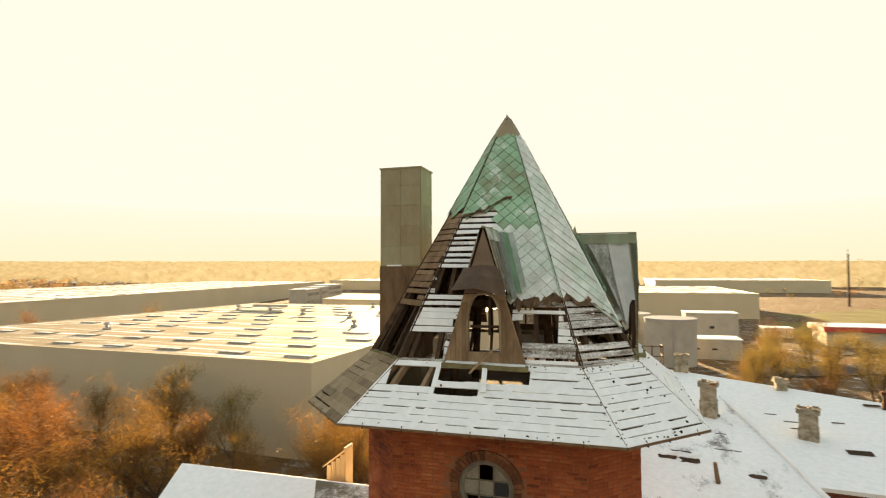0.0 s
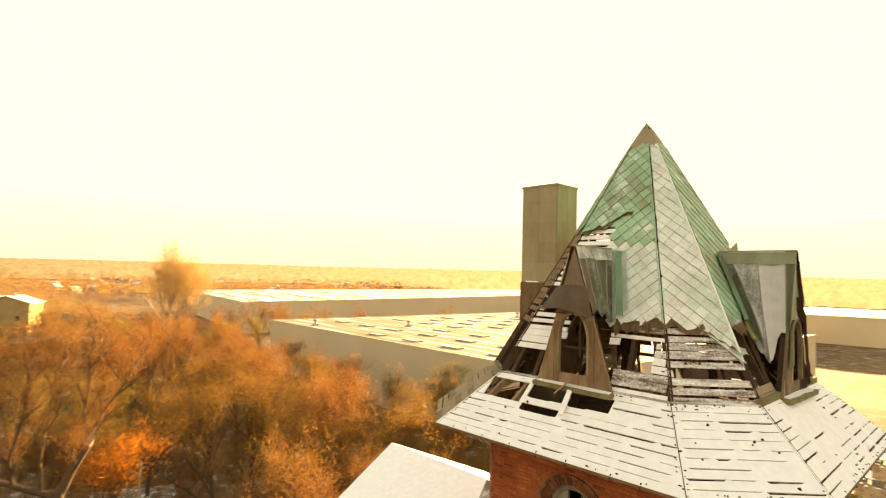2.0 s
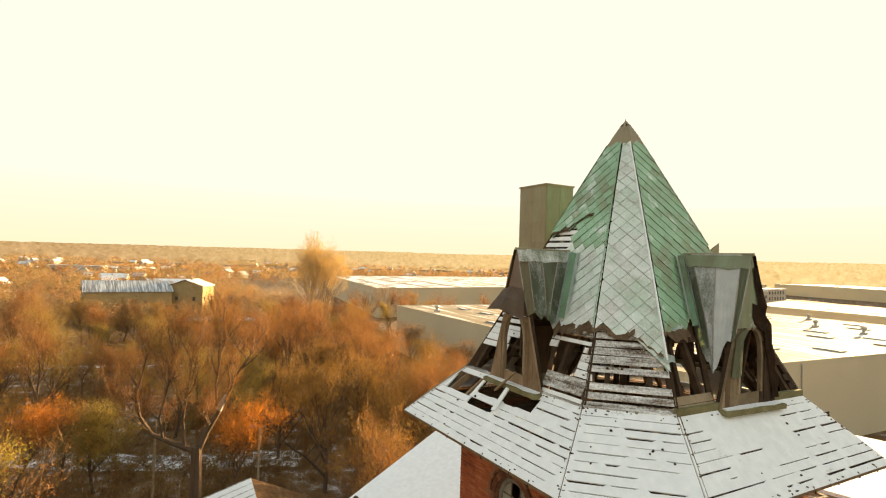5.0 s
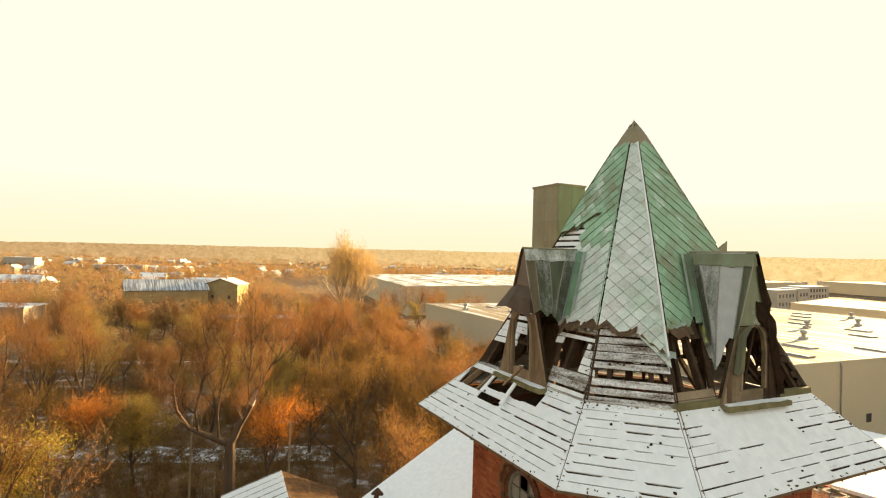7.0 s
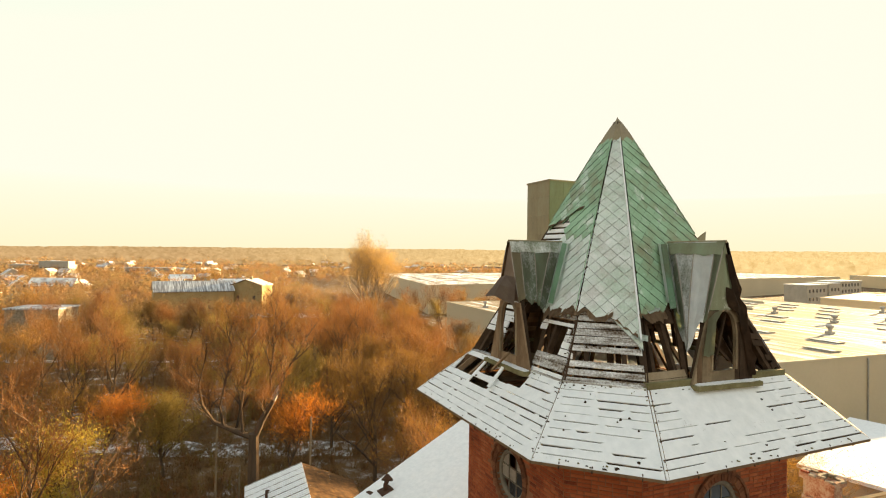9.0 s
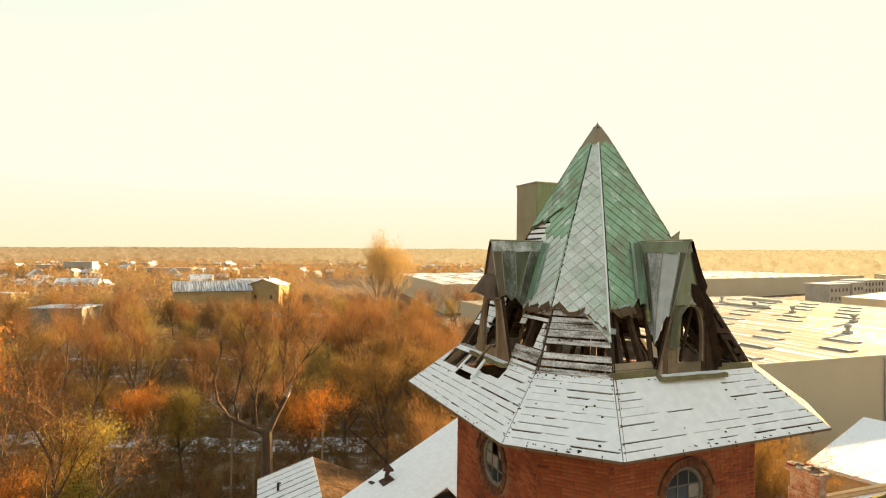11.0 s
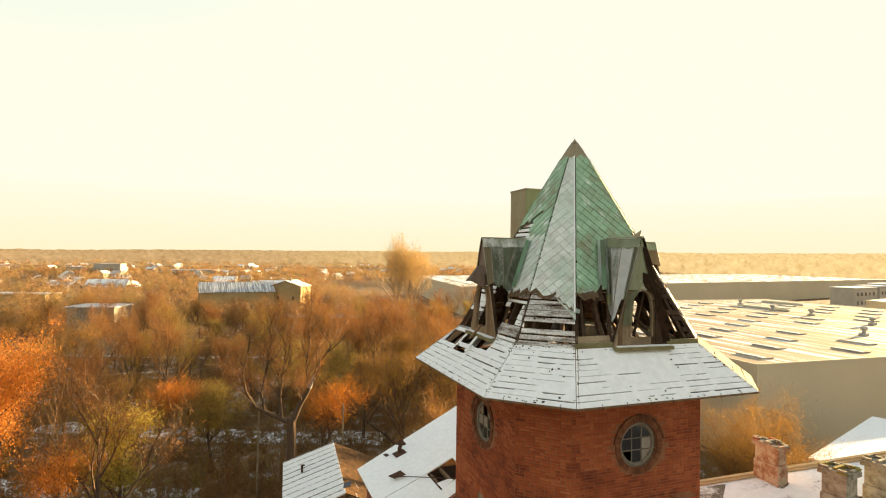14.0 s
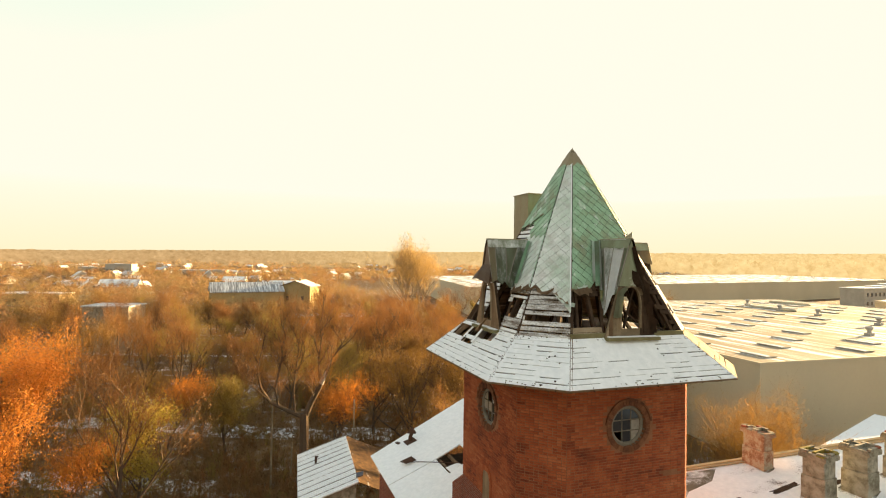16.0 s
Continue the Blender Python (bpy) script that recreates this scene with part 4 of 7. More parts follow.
# curled scrap standing at the hip above the east dormer, and rubble caught behind the ridge
bm = bmesh.new()
slab(bm, [(1.55, 0.95, 24.80), (1.70, 1.10, 24.80), (1.62, 1.22, 25.10), (1.56, 1.02, 24.95)], 0.02)
part("torn_sheet", bm, BROWN_COPPER, spire)
for side, face in ((1, 0), (-1, 2)):
    # folded flashing along the valley beside the dormer
    for k, wd in enumerate((0.10, 0.12, 0.13)):
        u_off = 0.02 + 0.115 * k
        bm = bmesh.new()
        rows = []
        for z in (24.72, 24.2, 23.7, 23.25 + 0.12 * k):
            v = BASE_V * (24.77 - z) / 2.77
            rows.append([bm.verts.new(on_roof(face, side * (v + u_off), z, 0.085 + 0.05 * (k % 2))), bm.verts.new(on_roof(face, side * (v + u_off + wd), z, 0.085 + 0.05 * ((k + 1) % 2)))])
        for p, q in zip(rows, rows[1:]):
            f = (p[0], p[1], q[1], q[0])
            bm.faces.new(f if side < 0 else f[::-1])
        bmesh.ops.solidify(bm, geom=bm.faces[:], thickness=0.01)
        part("flashing", bm, COPPER_SNOW if k != 1 else COPPER, spire)
# loose boards below the south dormer
for a, b, mat in (((-0.25, -3.35, 21.85), (0.2, -3.2, 22.3), WOOD), ((0.05, -3.25, 21.95), (0.1, -3.65, 21.55), BOARD_SNOW)):
    part("loose_board", beam(bmesh.new(), a, b, 0.10, 0.03), mat, roof)

# clumps of moss and litter on the snow
for i in range(26):
    face = (0, 1, 1, 2)[i % 4]
    z = rng.uniform(21.0, 21.95) if i % 3 else rng.uniform(22.1, 23.0)
    if face == 2 and z > 22:
        continue
    u = rng.uniform(-0.8, 0.8) * half(face, z)
    if not spans(face, z, z, u - 0.05, u + 0.05):
        continue
    bm = bmesh.new()
    bmesh.ops.create_icosphere(bm, subdivisions=1, radius=rng.uniform(0.015, 0.032))
    for v in bm.verts:
        v.co = on_roof(face, u, z, 0.035) + v.co * rng.uniform(0.6, 1.2)
    part("moss_clump", bm, CHAR, roof)

# crumbs of dirt and moss along the hips, the sweep's upper edge and the eaves
for i in range(150):
    face = (0, 1, 2)[i % 3]
    pick = rng.random()
    if pick < 0.5:
        z = rng.uniform(EAVE + 0.03, KINK + (0.9 if face < 2 else 0.0))
        u = half(face, z) * rng.choice((-1, 1)) * rng.uniform(0.955, 0.995)
    elif pick < 0.8:
        z = KINK - rng.uniform(0.0, 0.10)
        u = half(face, z) * rng.uniform(-0.95, 0.95)
    else:
        z = EAVE + rng.uniform(0.01, 0.06)
        u = half(face, z) * rng.uniform(-0.97, 0.97)
    if not spans(face, z, z, u - 0.05, u + 0.05):
        continue
    bm = bmesh.new()
    bmesh.ops.create_icosphere(bm, subdivisions=1, radius=rng.uniform(0.008, 0.020))
    long = rng.uniform(0.7, 2.6)
    n, t = axes(face)
    for v in bm.verts:
        c = v.co * rng.uniform(0.7, 1.2)
        v.co = on_roof(face, u, z, 0.034) + c + t * c.dot(t) * (long - 1)
    part("moss_clump", bm, MOSSWOOD if i % 4 == 0 else CHAR, roof)

# ---- brick shaft ----
HB, LB, TOPB, LOWB, SPLIT = 3.03, 2.02, 20.86, -0.8, 16.6
WIN_Z, WIN_R, RING_R, WS = 19.46, 0.585, 0.735, 1.17


def wall_frame(face):
    n, t = axes(face)
    d = HB if face % 2 == 0 else (HB + LB) * R2
    w = LB if face % 2 == 0 else (HB - LB) * R2
    return n, t, d, w


shaft = None
for face in range(8):
    n, t, d, w = wall_frame(face)
    bm = bmesh.new()
    outs, corners = [], []
    for dd, ww in ((d, w), (d - 0.32, w - 0.13)):
        vs = [bm.verts.new(n * dd + t * u + Vector((0, 0, z))) for u, z in ((-ww, SPLIT), (ww, SPLIT), (ww, TOPB), (-ww, TOPB))]
        corners.append(vs)
        es = [bm.edges.new((vs[i], vs[(i + 1) % 4])) for i in range(4)]
        circ = []
        if face % 2 == 0:
            circ = [bm.verts.new(n * dd + t * (WIN_R * math.cos(a)) + Vector((0, 0, WIN_Z + WIN_R * math.sin(a)))) for a in [i * math.tau / 28 for i in range(28)]]
            es += [bm.edges.new((circ[i], circ[(i + 1) % 28])) for i in range(28)]
        bmesh.ops.triangle_fill(bm, use_beauty=True, use_dissolve=False, edges=es, normal=n)
        outs.append(circ)
    for i in range(4):
        j = (i + 1) % 4
        bm.faces.new((corners[0][i], corners[0][j], corners[1][j], corners[1][i]))
    for i in range(28 if outs[0] else 0):
        bm.faces.new((outs[0][i], outs[0][(i + 1) % 28], outs[1][(i + 1) % 28], outs[1][i]))
    bmesh.ops.recalc_face_normals(bm, faces=bm.faces[:])
    side = part("wall", bm, MORTAR, tower, "weathered red brick wall with a round window" if face % 2 == 0 else "weathered red brick wall")
    if face == 1:
        shaft = side
bm = bmesh.new()
rings = []
for z in (LOWB, SPLIT):
    rings.append([bm.verts.new((x, y, z)) for x, y in ((-LB, -HB), (LB, -HB), (HB, -LB), (HB, LB), (LB, HB), (-LB, HB), (-HB, LB), (-HB, -LB))])
for i in range(8):
    bm.faces.new((rings[0][i], rings[0][(i + 1) % 8], rings[1][(i + 1) % 8], rings[1][i]))
bm.faces.new(rings[1])
part("lower_wall", bm, LOWER_BRICK, tower, "red brickwork of the tower's foot")

# soffit below the overhanging eaves
bm = bmesh.new()
zz = EAVE - 0.03
for face in range(8):
    n, t = axes(face)
    wi = wall_frame(face)
    wo = half(face, EAVE) - 0.05
    do = (reach(EAVE) if face % 2 == 0 else reach(EAVE) * (1 + K) * R2) - 0.10
    slab(bm, [n * do + t * -wo + Vector((0, 0, zz)), n * do + t * wo + Vector((0, 0, zz)), n * (wi[2] - 0.2) + t * (wi[3] - 0.08) + Vector((0, 0, zz)), n * (wi[2] - 0.2) + t * -(wi[3] - 0.08) + Vector((0, 0, zz))], 0.03)
part("soffit", bm, WOOD, tower, "old boards under the eaves")

# round windows
for face in (0, 2, 4, 6):
    n, t, d, w = wall_frame(face)

    def Q(u, o, z):
        return n * (d + o) + t * u + Vector((0, 0, WIN_Z + z))

    bm = bmesh.new()
    prof = ((0.585, -0.02), (0.585, -0.10), (0.535, -0.05), (0.47, -0.075), (0.47, -0.14))
    rr = [[bm.verts.new(Q(r * math.cos(a), o, r * math.sin(a))) for r, o in prof] for a in [i * math.tau / 32 for i in range(32)]]
    for i in range(32):
        for j in range(len(prof) - 1):
            bm.faces.new((rr[i][j], rr[i][j + 1], rr[(i + 1) % 32][j + 1], rr[(i + 1) % 32][j]))
    win = part("window", bm, WIN_FRAME, tower, "round window with a worn grey-brown frame and nine panes", smooth=True)
    for u in (-0.13 * WS, 0.13 * WS):
        hgt = math.sqrt((0.41 * WS) ** 2 - u * u)
        for a, b in ((Q(u, -0.10, -hgt), Q(u, -0.10, hgt)), (Q(-hgt, -0.10, u), Q(hgt, -0.10, u))):
            part("glazing_bar", beam(bmesh.new(), a, b, 0.025, 0.025), WIN_FRAME, win)
    missing = {0: ((0, 0), (1, 2)), 2: ((0, 0),)}.get(face, ())
    for i in range(3):
        for j in range(3):
            if (i, j) in missing:
                continue
            a0, a1, b0, b1 = (WS * q for q in (-0.405 + 0.27 * i, -0.135 + 0.27 * i, -0.405 + 0.27 * j, -0.135 + 0.27 * j))
            poly = [(a0 + 0.01, b0 + 0.01), (a1 - 0.01, b0 + 0.01), (a1 - 0.01, b1 - 0.01), (a0 + 0.01, b1 - 0.01)]
            for k in range(16):
                a = k * math.tau / 16
                poly = clip(poly, (-math.cos(a), -math.sin(a)), -0.40 * WS) if len(poly) > 2 else []
            if len(poly) > 2:
                part("pane", slab(bmesh.new(), [Q(u, -0.105, z) for u, z in poly], 0.004), PALE_PANE if (face == 0 and (i, j) in ((0, 1), (0, 2), (1, 1), (2, 2))) or (face == 2 and i == 2 and j < 2) else GLASS_M, win)
    # ring of bricks on edge
    ring_n = 44
    for k in range(ring_n):
        a0, a1 = (k + 0.06) * math.tau / ring_n, (k + 0.94) * math.tau / ring_n
        bm = bmesh.new()
        o = 0.022 + 0.006 * rng.random()
        slab(bm, [Q(r * math.cos(a), o, r * math.sin(a)) for r, a in ((0.59, a0), (RING_R, a0), (RING_R, a1), (0.59, a1))], 0.10, tuple(-n))
        if face in (0, 2):
            part("brick", bm, RING_BRICK, win)
        else:
            bm.free()
    # projecting hood of bricks over the upper half
    for k in range(16):
        a0, a1 = math.pi * (0.04 + 0.92 * (k + 0.04) / 16), math.pi * (0.04 + 0.92 * (k + 0.96) / 16)
        bm = bmesh.new()
        slab(bm, [Q(r * math.cos(a), 0.055, r * math.sin(a)) for r, a in ((RING_R + 0.006, a0), (RING_R + 0.06, a0), (RING_R + 0.06, a1), (RING_R + 0.006, a1))], 0.10, tuple(-n))
        if face in (0, 2):
            part("hood_brick", bm, RING_BRICK, win)
        else:
            bm.free()


# brickwork: each brick of the nearest stretch on its own, the others joined
def brick_mesh(l, h, dpt=0.06):
    bm = bmesh.new()
    c = 0.004
    v = [bm.verts.new(p) for p in ((0, 0, 0), (l, 0, 0), (l, 0, h), (0, 0, h), (c, -dpt, c), (l - c, -dpt, c), (l - c, -dpt, h - c), (c, -dpt, h - c))]
    for f in ((4, 5, 6, 7), (0, 1, 5, 4), (1, 2, 6, 5), (2, 3, 7, 6), (3, 0, 4, 7)):
        bm.faces.new([v[i] for i in f])
    return mesh_from("brick", bm, BRICK)


BRICK_FULL, BRICK_HALF = brick_mesh(0.249, 0.066), brick_mesh(0.119, 0.066)
COURSE = 0.077
verts, faces, singles = [], [], 0
for face in (1, 2, 0, 7, 3):
    n, t, d, w = wall_frame(face)
    spin = Matrix((( t.x, -n.x, 0, 0), (t.y, -n.y, 0, 0), (0, 0, 1, 0), (0, 0, 0, 1)))
    z, row = SPLIT + 0.005, 0
    while z < TOPB - 0.07:
        u = -w - (0.0 if row % 2 else 0.13)
        k = row
        while u < w:
            # courses of stretchers with headers mixed in
            l = 0.119 if (k % 3 == 2) else 0.249
            a, b = max(u, -w + 0.002), min(u + l, w - 0.002)
            uc, zc = (a + b) / 2, z + 0.033
            ok = b - a > 0.03
            if ok and face in (0, 2) and math.hypot(max(0, abs(uc) - (b - a) / 2 * 0.8), zc - WIN_Z) < RING_R + (0.065 if zc > WIN_Z else 0.02):
                ok = False
            if ok and face == 2 and 17.88 < zc < 18.06 and any(abs(uc - q) < 0.07 for q in (1.25, 1.5, 1.74)):
                ok = False
            if ok and face == 0 and abs(uc) < 0.28 and zc < 17.2:
                ok = False
            if ok:
                worn = noise.noise((uc * 1.3 + face * 9, zc * 1.3, 0)) * 0.004 + rng.uniform(-0.003, 0.003)
                p = n * (d - 0.051 + worn) + t * a + Vector((0, 0, z))
                whole = abs(b - a - l) < 1e-6
                if singles < 290 and whole and zc > 19.0 and face in (1, 2) and not (face == 2 and uc > 0.5):
                    ob = new("brick", BRICK_FULL if l > 0.2 else BRICK_HALF)
                    ob.parent = shaft
                    ob.matrix_basis = Matrix.Translation(p) @ spin
                    singles += 1
                else:
                    q0 = len(verts)
                    c, ll = 0.004, b - a
                    for x, y, zz in ((0, 0, 0), (ll, 0, 0), (ll, 0, 0.066), (0, 0, 0.066), (c, -0.06, c), (ll - c, -0.06, c), (ll - c, -0.06, 0.066 - c), (c, -0.06, 0.066 - c)):
                        verts.append(tuple(p + t * x - n * y + Vector((0, 0, zz))))
                    faces += [tuple(q0 + i for i in f) for f in ((4, 5, 6, 7), (0, 1, 5, 4), (1, 2, 6, 5), (2, 3, 7, 6), (3, 0, 4, 7))]
            u += l + 0.011
            k += 1
        z += COURSE
        row += 1
me = bpy.data.meshes.new("bricks")
me.from_pydata(verts, [], faces)
me.materials.append(BRICKS)
ob = new("bricks", me)
ob.parent = shaft
tagged(ob, "red bricks with uneven, weathered faces", kind="stuff")
# arched niche low in the south wall
bm = bmesh.new()
for k in range(9):
    a0, a1 = math.pi * (k + 0.05) / 9, math.pi * (k + 0.95) / 9
    slab(bm, [Vector((r * math.cos(a), -HB - 0.04, 17.2 + r * math.sin(a))) for r, a in ((0.27, a0), (0.40, a0), (0.40, a1), (0.27, a1))], 0.08, (0, 1, 0))
box(bm, -0.40, -0.28, -HB - 0.03, -HB + 0.04, SPLIT, 17.2)
box(bm, 0.28, 0.40, -HB - 0.03, -HB + 0.04, SPLIT, 17.2)
part("niche", bm, BRICKS, tower, "arched brick surround of a low opening")
part("niche_shutter", boxed(-0.275, 0.275, -HB - 0.012, -HB + 0.03, SPLIT - 0.3, 17.40), WOOD, tower)
# corner blocks where the shaft turns square below the eaves of the wings
for sx, sy in ((-1, -1), (1, -1), (1, 1), (-1, 1)):
    bm = bmesh.new()
    pts = [(sx * LB, sy * (HB + 0.01)), (sx * (HB + 0.01), sy * (HB + 0.01)), (sx * (HB + 0.01), sy * LB)]
    lowv = [bm.verts.new((x, y, LOWB)) for x, y in pts]
    topv = [bm.verts.new((x, y, z)) for (x, y), z in zip(pts, (16.5, 15.9, 16.5))]
    for i in range(3):
        bm.faces.new((lowv[i], lowv[(i + 1) % 3], topv[(i + 1) % 3], topv[i]))
    bm.faces.new(topv)
    bmesh.ops.recalc_face_normals(bm, faces=bm.faces[:])
    part("corner_block", bm, LOWER_BRICK, tower)

# ---- ground and distance ----
bm = bmesh.new()
N = 120
gx, gy = -80.0, 30.0
grid = {}
for i in range(N + 1):
    for j in range(N + 1):
        fx, fy = (i / N - 0.5) * 2, (j / N - 0.5) * 2
        x, y = gx + 260 * fx + 4200 * fx ** 7, gy + 260 * fy + 4200 * fy ** 7
        k = max(0.0, 1 - max(abs(fx), abs(fy)) * 1.1)
        z = 0.7 * noise.noise((x * 0.03, y * 0.03, 0)) * min(1, k * 3) - 0.3
        grid[i, j] = bm.verts.new((x, y, z))
for i in range(N):
    for j in range(N):
        bm.faces.new((grid[i, j], grid[i + 1, j], grid[i + 1, j + 1], grid[i, j + 1]))
solo("ground", bm, GROUND_M, "brown autumn ground with leaf litter, dry grass and patches of snow", "ground", kind="structure")
# low wooded rise all round the horizon; its own glow stands for haze
RIDGE_LINE = ((-180, 0.4), (-25, 0.18), (-10, 0.42), (0, 0.56), (15, 0.70), (35, 0.80), (60, 0.92), (80, 0.9), (100, 0.7), (130, 0.5), (180, 0.4))


def ridge(bearing):
    """Degrees by which the rise stands over the eye, by the bearing counted from west towards north."""
    b = (bearing + 180) % 360 - 180
    for (p, u), (q, v) in zip(RIDGE_LINE, RIDGE_LINE[1:]):
        if p <= b <= q:
            return u + (v - u) * (b - p) / (q - p)
    return 0.4


bm = bmesh.new()
seg = 1440
lo, hi = [], []
for i in range(seg):
    a = i * math.tau / seg
    r = 2700
    lo.append(bm.verts.new((r * math.cos(a), r * math.sin(a), -20)))
    hi.append(bm.verts.new((r * math.cos(a), r * math.sin(a), 24.5 + r * math.tan(radians(ridge(180 - math.degrees(a)))) + 3 * noise.noise((a * 9, 0, 0)) + 2.5 * noise.noise((a * 60, 0, 3)) + 3 * noise.noise((a * 210, 0, 5)))))
for i in range(seg):
    j = (i + 1) % seg
    bm.faces.new((lo[j], lo[i], hi[i], hi[j]))
m, t, b = nodes_of("haze_glow_woods", 1.0)
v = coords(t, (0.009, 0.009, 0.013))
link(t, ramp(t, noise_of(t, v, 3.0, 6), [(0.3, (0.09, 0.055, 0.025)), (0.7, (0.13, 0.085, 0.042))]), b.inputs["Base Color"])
# haze put in as emission: the surface glows more towards the sun's bearing
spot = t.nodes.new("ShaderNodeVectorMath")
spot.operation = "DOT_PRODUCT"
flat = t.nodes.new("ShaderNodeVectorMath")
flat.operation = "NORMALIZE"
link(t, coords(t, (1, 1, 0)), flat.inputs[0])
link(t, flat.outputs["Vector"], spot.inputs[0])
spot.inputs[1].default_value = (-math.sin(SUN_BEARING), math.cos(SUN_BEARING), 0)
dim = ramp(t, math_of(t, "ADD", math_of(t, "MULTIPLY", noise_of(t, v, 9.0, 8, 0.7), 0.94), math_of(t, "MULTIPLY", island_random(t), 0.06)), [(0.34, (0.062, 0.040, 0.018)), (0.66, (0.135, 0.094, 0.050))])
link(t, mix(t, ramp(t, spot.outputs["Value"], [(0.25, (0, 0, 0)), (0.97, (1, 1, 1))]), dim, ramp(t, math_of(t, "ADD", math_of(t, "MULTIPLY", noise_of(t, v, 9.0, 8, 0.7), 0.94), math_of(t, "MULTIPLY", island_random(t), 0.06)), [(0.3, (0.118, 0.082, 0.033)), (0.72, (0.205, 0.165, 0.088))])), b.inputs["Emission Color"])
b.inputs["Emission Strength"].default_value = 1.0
solo("backdrop", bm, m, "distant wooded rise along the horizon, golden haze put in as glow", "woods", kind="structure")
# lines of trees far beyond the warehouses and the town, sharing that glow
def tree_line(count, lo, hi, near, far, h0, h1, seed, label):
    bm = bmesh.new()
    pr = random.Random(seed)
    for i in range(count):
        a = SUN_BEARING + radians(pr.uniform(lo, hi))
        r = pr.uniform(near, far)
        h, wd = pr.uniform(h0, h1) * (1.2 if pr.random() < 0.08 else 1.0), pr.uniform(7, 15) * (1.0 if far < 1200 else 2.0)
        c = Vector((-math.sin(a) * r, math.cos(a) * r, 0))
        s = Vector((math.cos(a), math.sin(a), 0))
        ring = [bm.verts.new(c - s * wd + Vector((0, 0, -3))), bm.verts.new(c + s * wd + Vector((0, 0, -3)))]
        for k in range(25):
            f = 1 - 2 * k / 24
            ring.append(bm.verts.new(c + s * wd * f * pr.uniform(0.93, 1.04) + Vector((0, 0, 2 + h * math.sqrt(max(0.0, 1 - f * f)) * pr.uniform(0.84, 1.06)))))
        bm.faces.new(ring)
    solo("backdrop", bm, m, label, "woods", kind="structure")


tree_line(900, -62, 34, 850, 1050, 18, 29, 77, "pale line of far trees, glowing in place of the sun's golden haze")
tree_line(2200, 30, 104, 1300, 2400, 12, 23, 78, "pale lines of far trees beyond the town, glowing in place of haze")


# ---- warehouses ----
def curb_mesh():
    bm = bmesh.new()
    box(bm, -2.1, 2.1, -0.9, 0.9, 0, 0.13)
    box(bm, -2.2, 2.2, -1.0, 1.0, 0.13, 0.20)
    return mesh_from("rooflight", bm, PALE_WALL)


def dome_mesh():
    bm = bmesh.new()
    pr = ((-2.1, 0.20), (-1.6, 0.26), (0, 0.30), (1.6, 0.26), (2.1, 0.20))
    rows = [[bm.verts.new((x, y, 0.20 + (z - 0.20) * (1 - abs(y) / 0.95) ** 0.5)) for x, z in pr] for y in (-0.9, -0.45, 0, 0.45, 0.9)]
    for r, q in zip(rows, rows[1:]):
        for i in range(len(pr) - 1):
            bm.faces.new((r[i], r[i + 1], q[i + 1], q[i]))
    return mesh_from("dome", bm, HALL_ROOF, True)


def vent_meshes():
    bm = bmesh.new()
    box(bm, -0.55, 0.55, -0.55, 0.55, 0, 0.45)
    tube(bm, [(0, 0, 0.45), (0, 0, 1.0)], (0.34, 0.34), 10)
    cap = bmesh.new()
    tube(cap, [(0, 0, 1.0), (0, 0, 1.3), (0, 0, 1.5), (0, 0, 1.65)], (0.5, 0.62, 0.6, 0.2), 10)
    tube(cap, [(0.2, 0, 0.85), (0.2, 0, 1.0)], (0.03, 0.03), 4)
    return mesh_from("roof_vent", bm, METAL), mesh_from("vent_cap", cap, METAL)


CURB, DOME = curb_mesh(), dome_mesh()
VENT, VENT_CAP = vent_meshes()


def hall(x0, x1, y0, y1, z, rot, pivot, label, dx, dy, seed, detail=True):
    m = Matrix.Translation((*pivot, 0)) @ Matrix.Rotation(radians(rot), 4, "Z")
    h = thing("warehouse", label, "warehouse", at=m)
    part("wall", boxed(x0, x1, y0, y1, -1.2, z - 0.25), HALL_WALL, h, "smooth grey metal cladding, warm haze put into its colour")
    top = part("roof", boxed(x0 + 0.2, x1 - 0.2, y0 + 0.2, y1 - 0.2, z - 0.3, z - 0.02), HALL_ROOF, h, "flat roof, wet, with streaks of melting snow")
    for a in ((x0 - 0.08, x1 + 0.08, y0 - 0.08, y0 + 0.25), (x0 - 0.08, x1 + 0.08, y1 - 0.25, y1 + 0.08), (x0 - 0.08, x0 + 0.25, y0 + 0.25, y1 - 0.25), (x1 - 0.25, x1 + 0.08, y0 + 0.25, y1 - 0.25)):
        part("parapet", boxed(*a, z - 0.25, z + 0.10), HALL_WALL, h)
    r = random.Random(seed)
    nx, ny = int((x1 - x0 - 6) / dx), int((y1 - y0 - 6) / dy)
    for i in range(nx):
        for j in range(ny):
            px, py = x1 - 5 - dx * i - (dx / 2 if j % 2 else 0), y0 + 5 + dy * j
            if px < x0 + 3:
                continue
            k = r.random()
            if k < 0.72:
                c = new("rooflight", CURB)
                c.parent = top
                c.matrix_basis = Matrix.Translation((px + r.uniform(-0.4, 0.4), py, z - 0.02))
                if detail:
                    dm = new("dome", DOME)
                    dm.parent = c
            elif k < 0.9 and detail:
                c = new("roof_vent", VENT)
                c.parent = top
                c.matrix_basis = Matrix.Translation((px, py + r.uniform(-2, 2), z - 0.02))
                dm = new("vent_cap", VENT_CAP)
                dm.parent = c
    return h, top


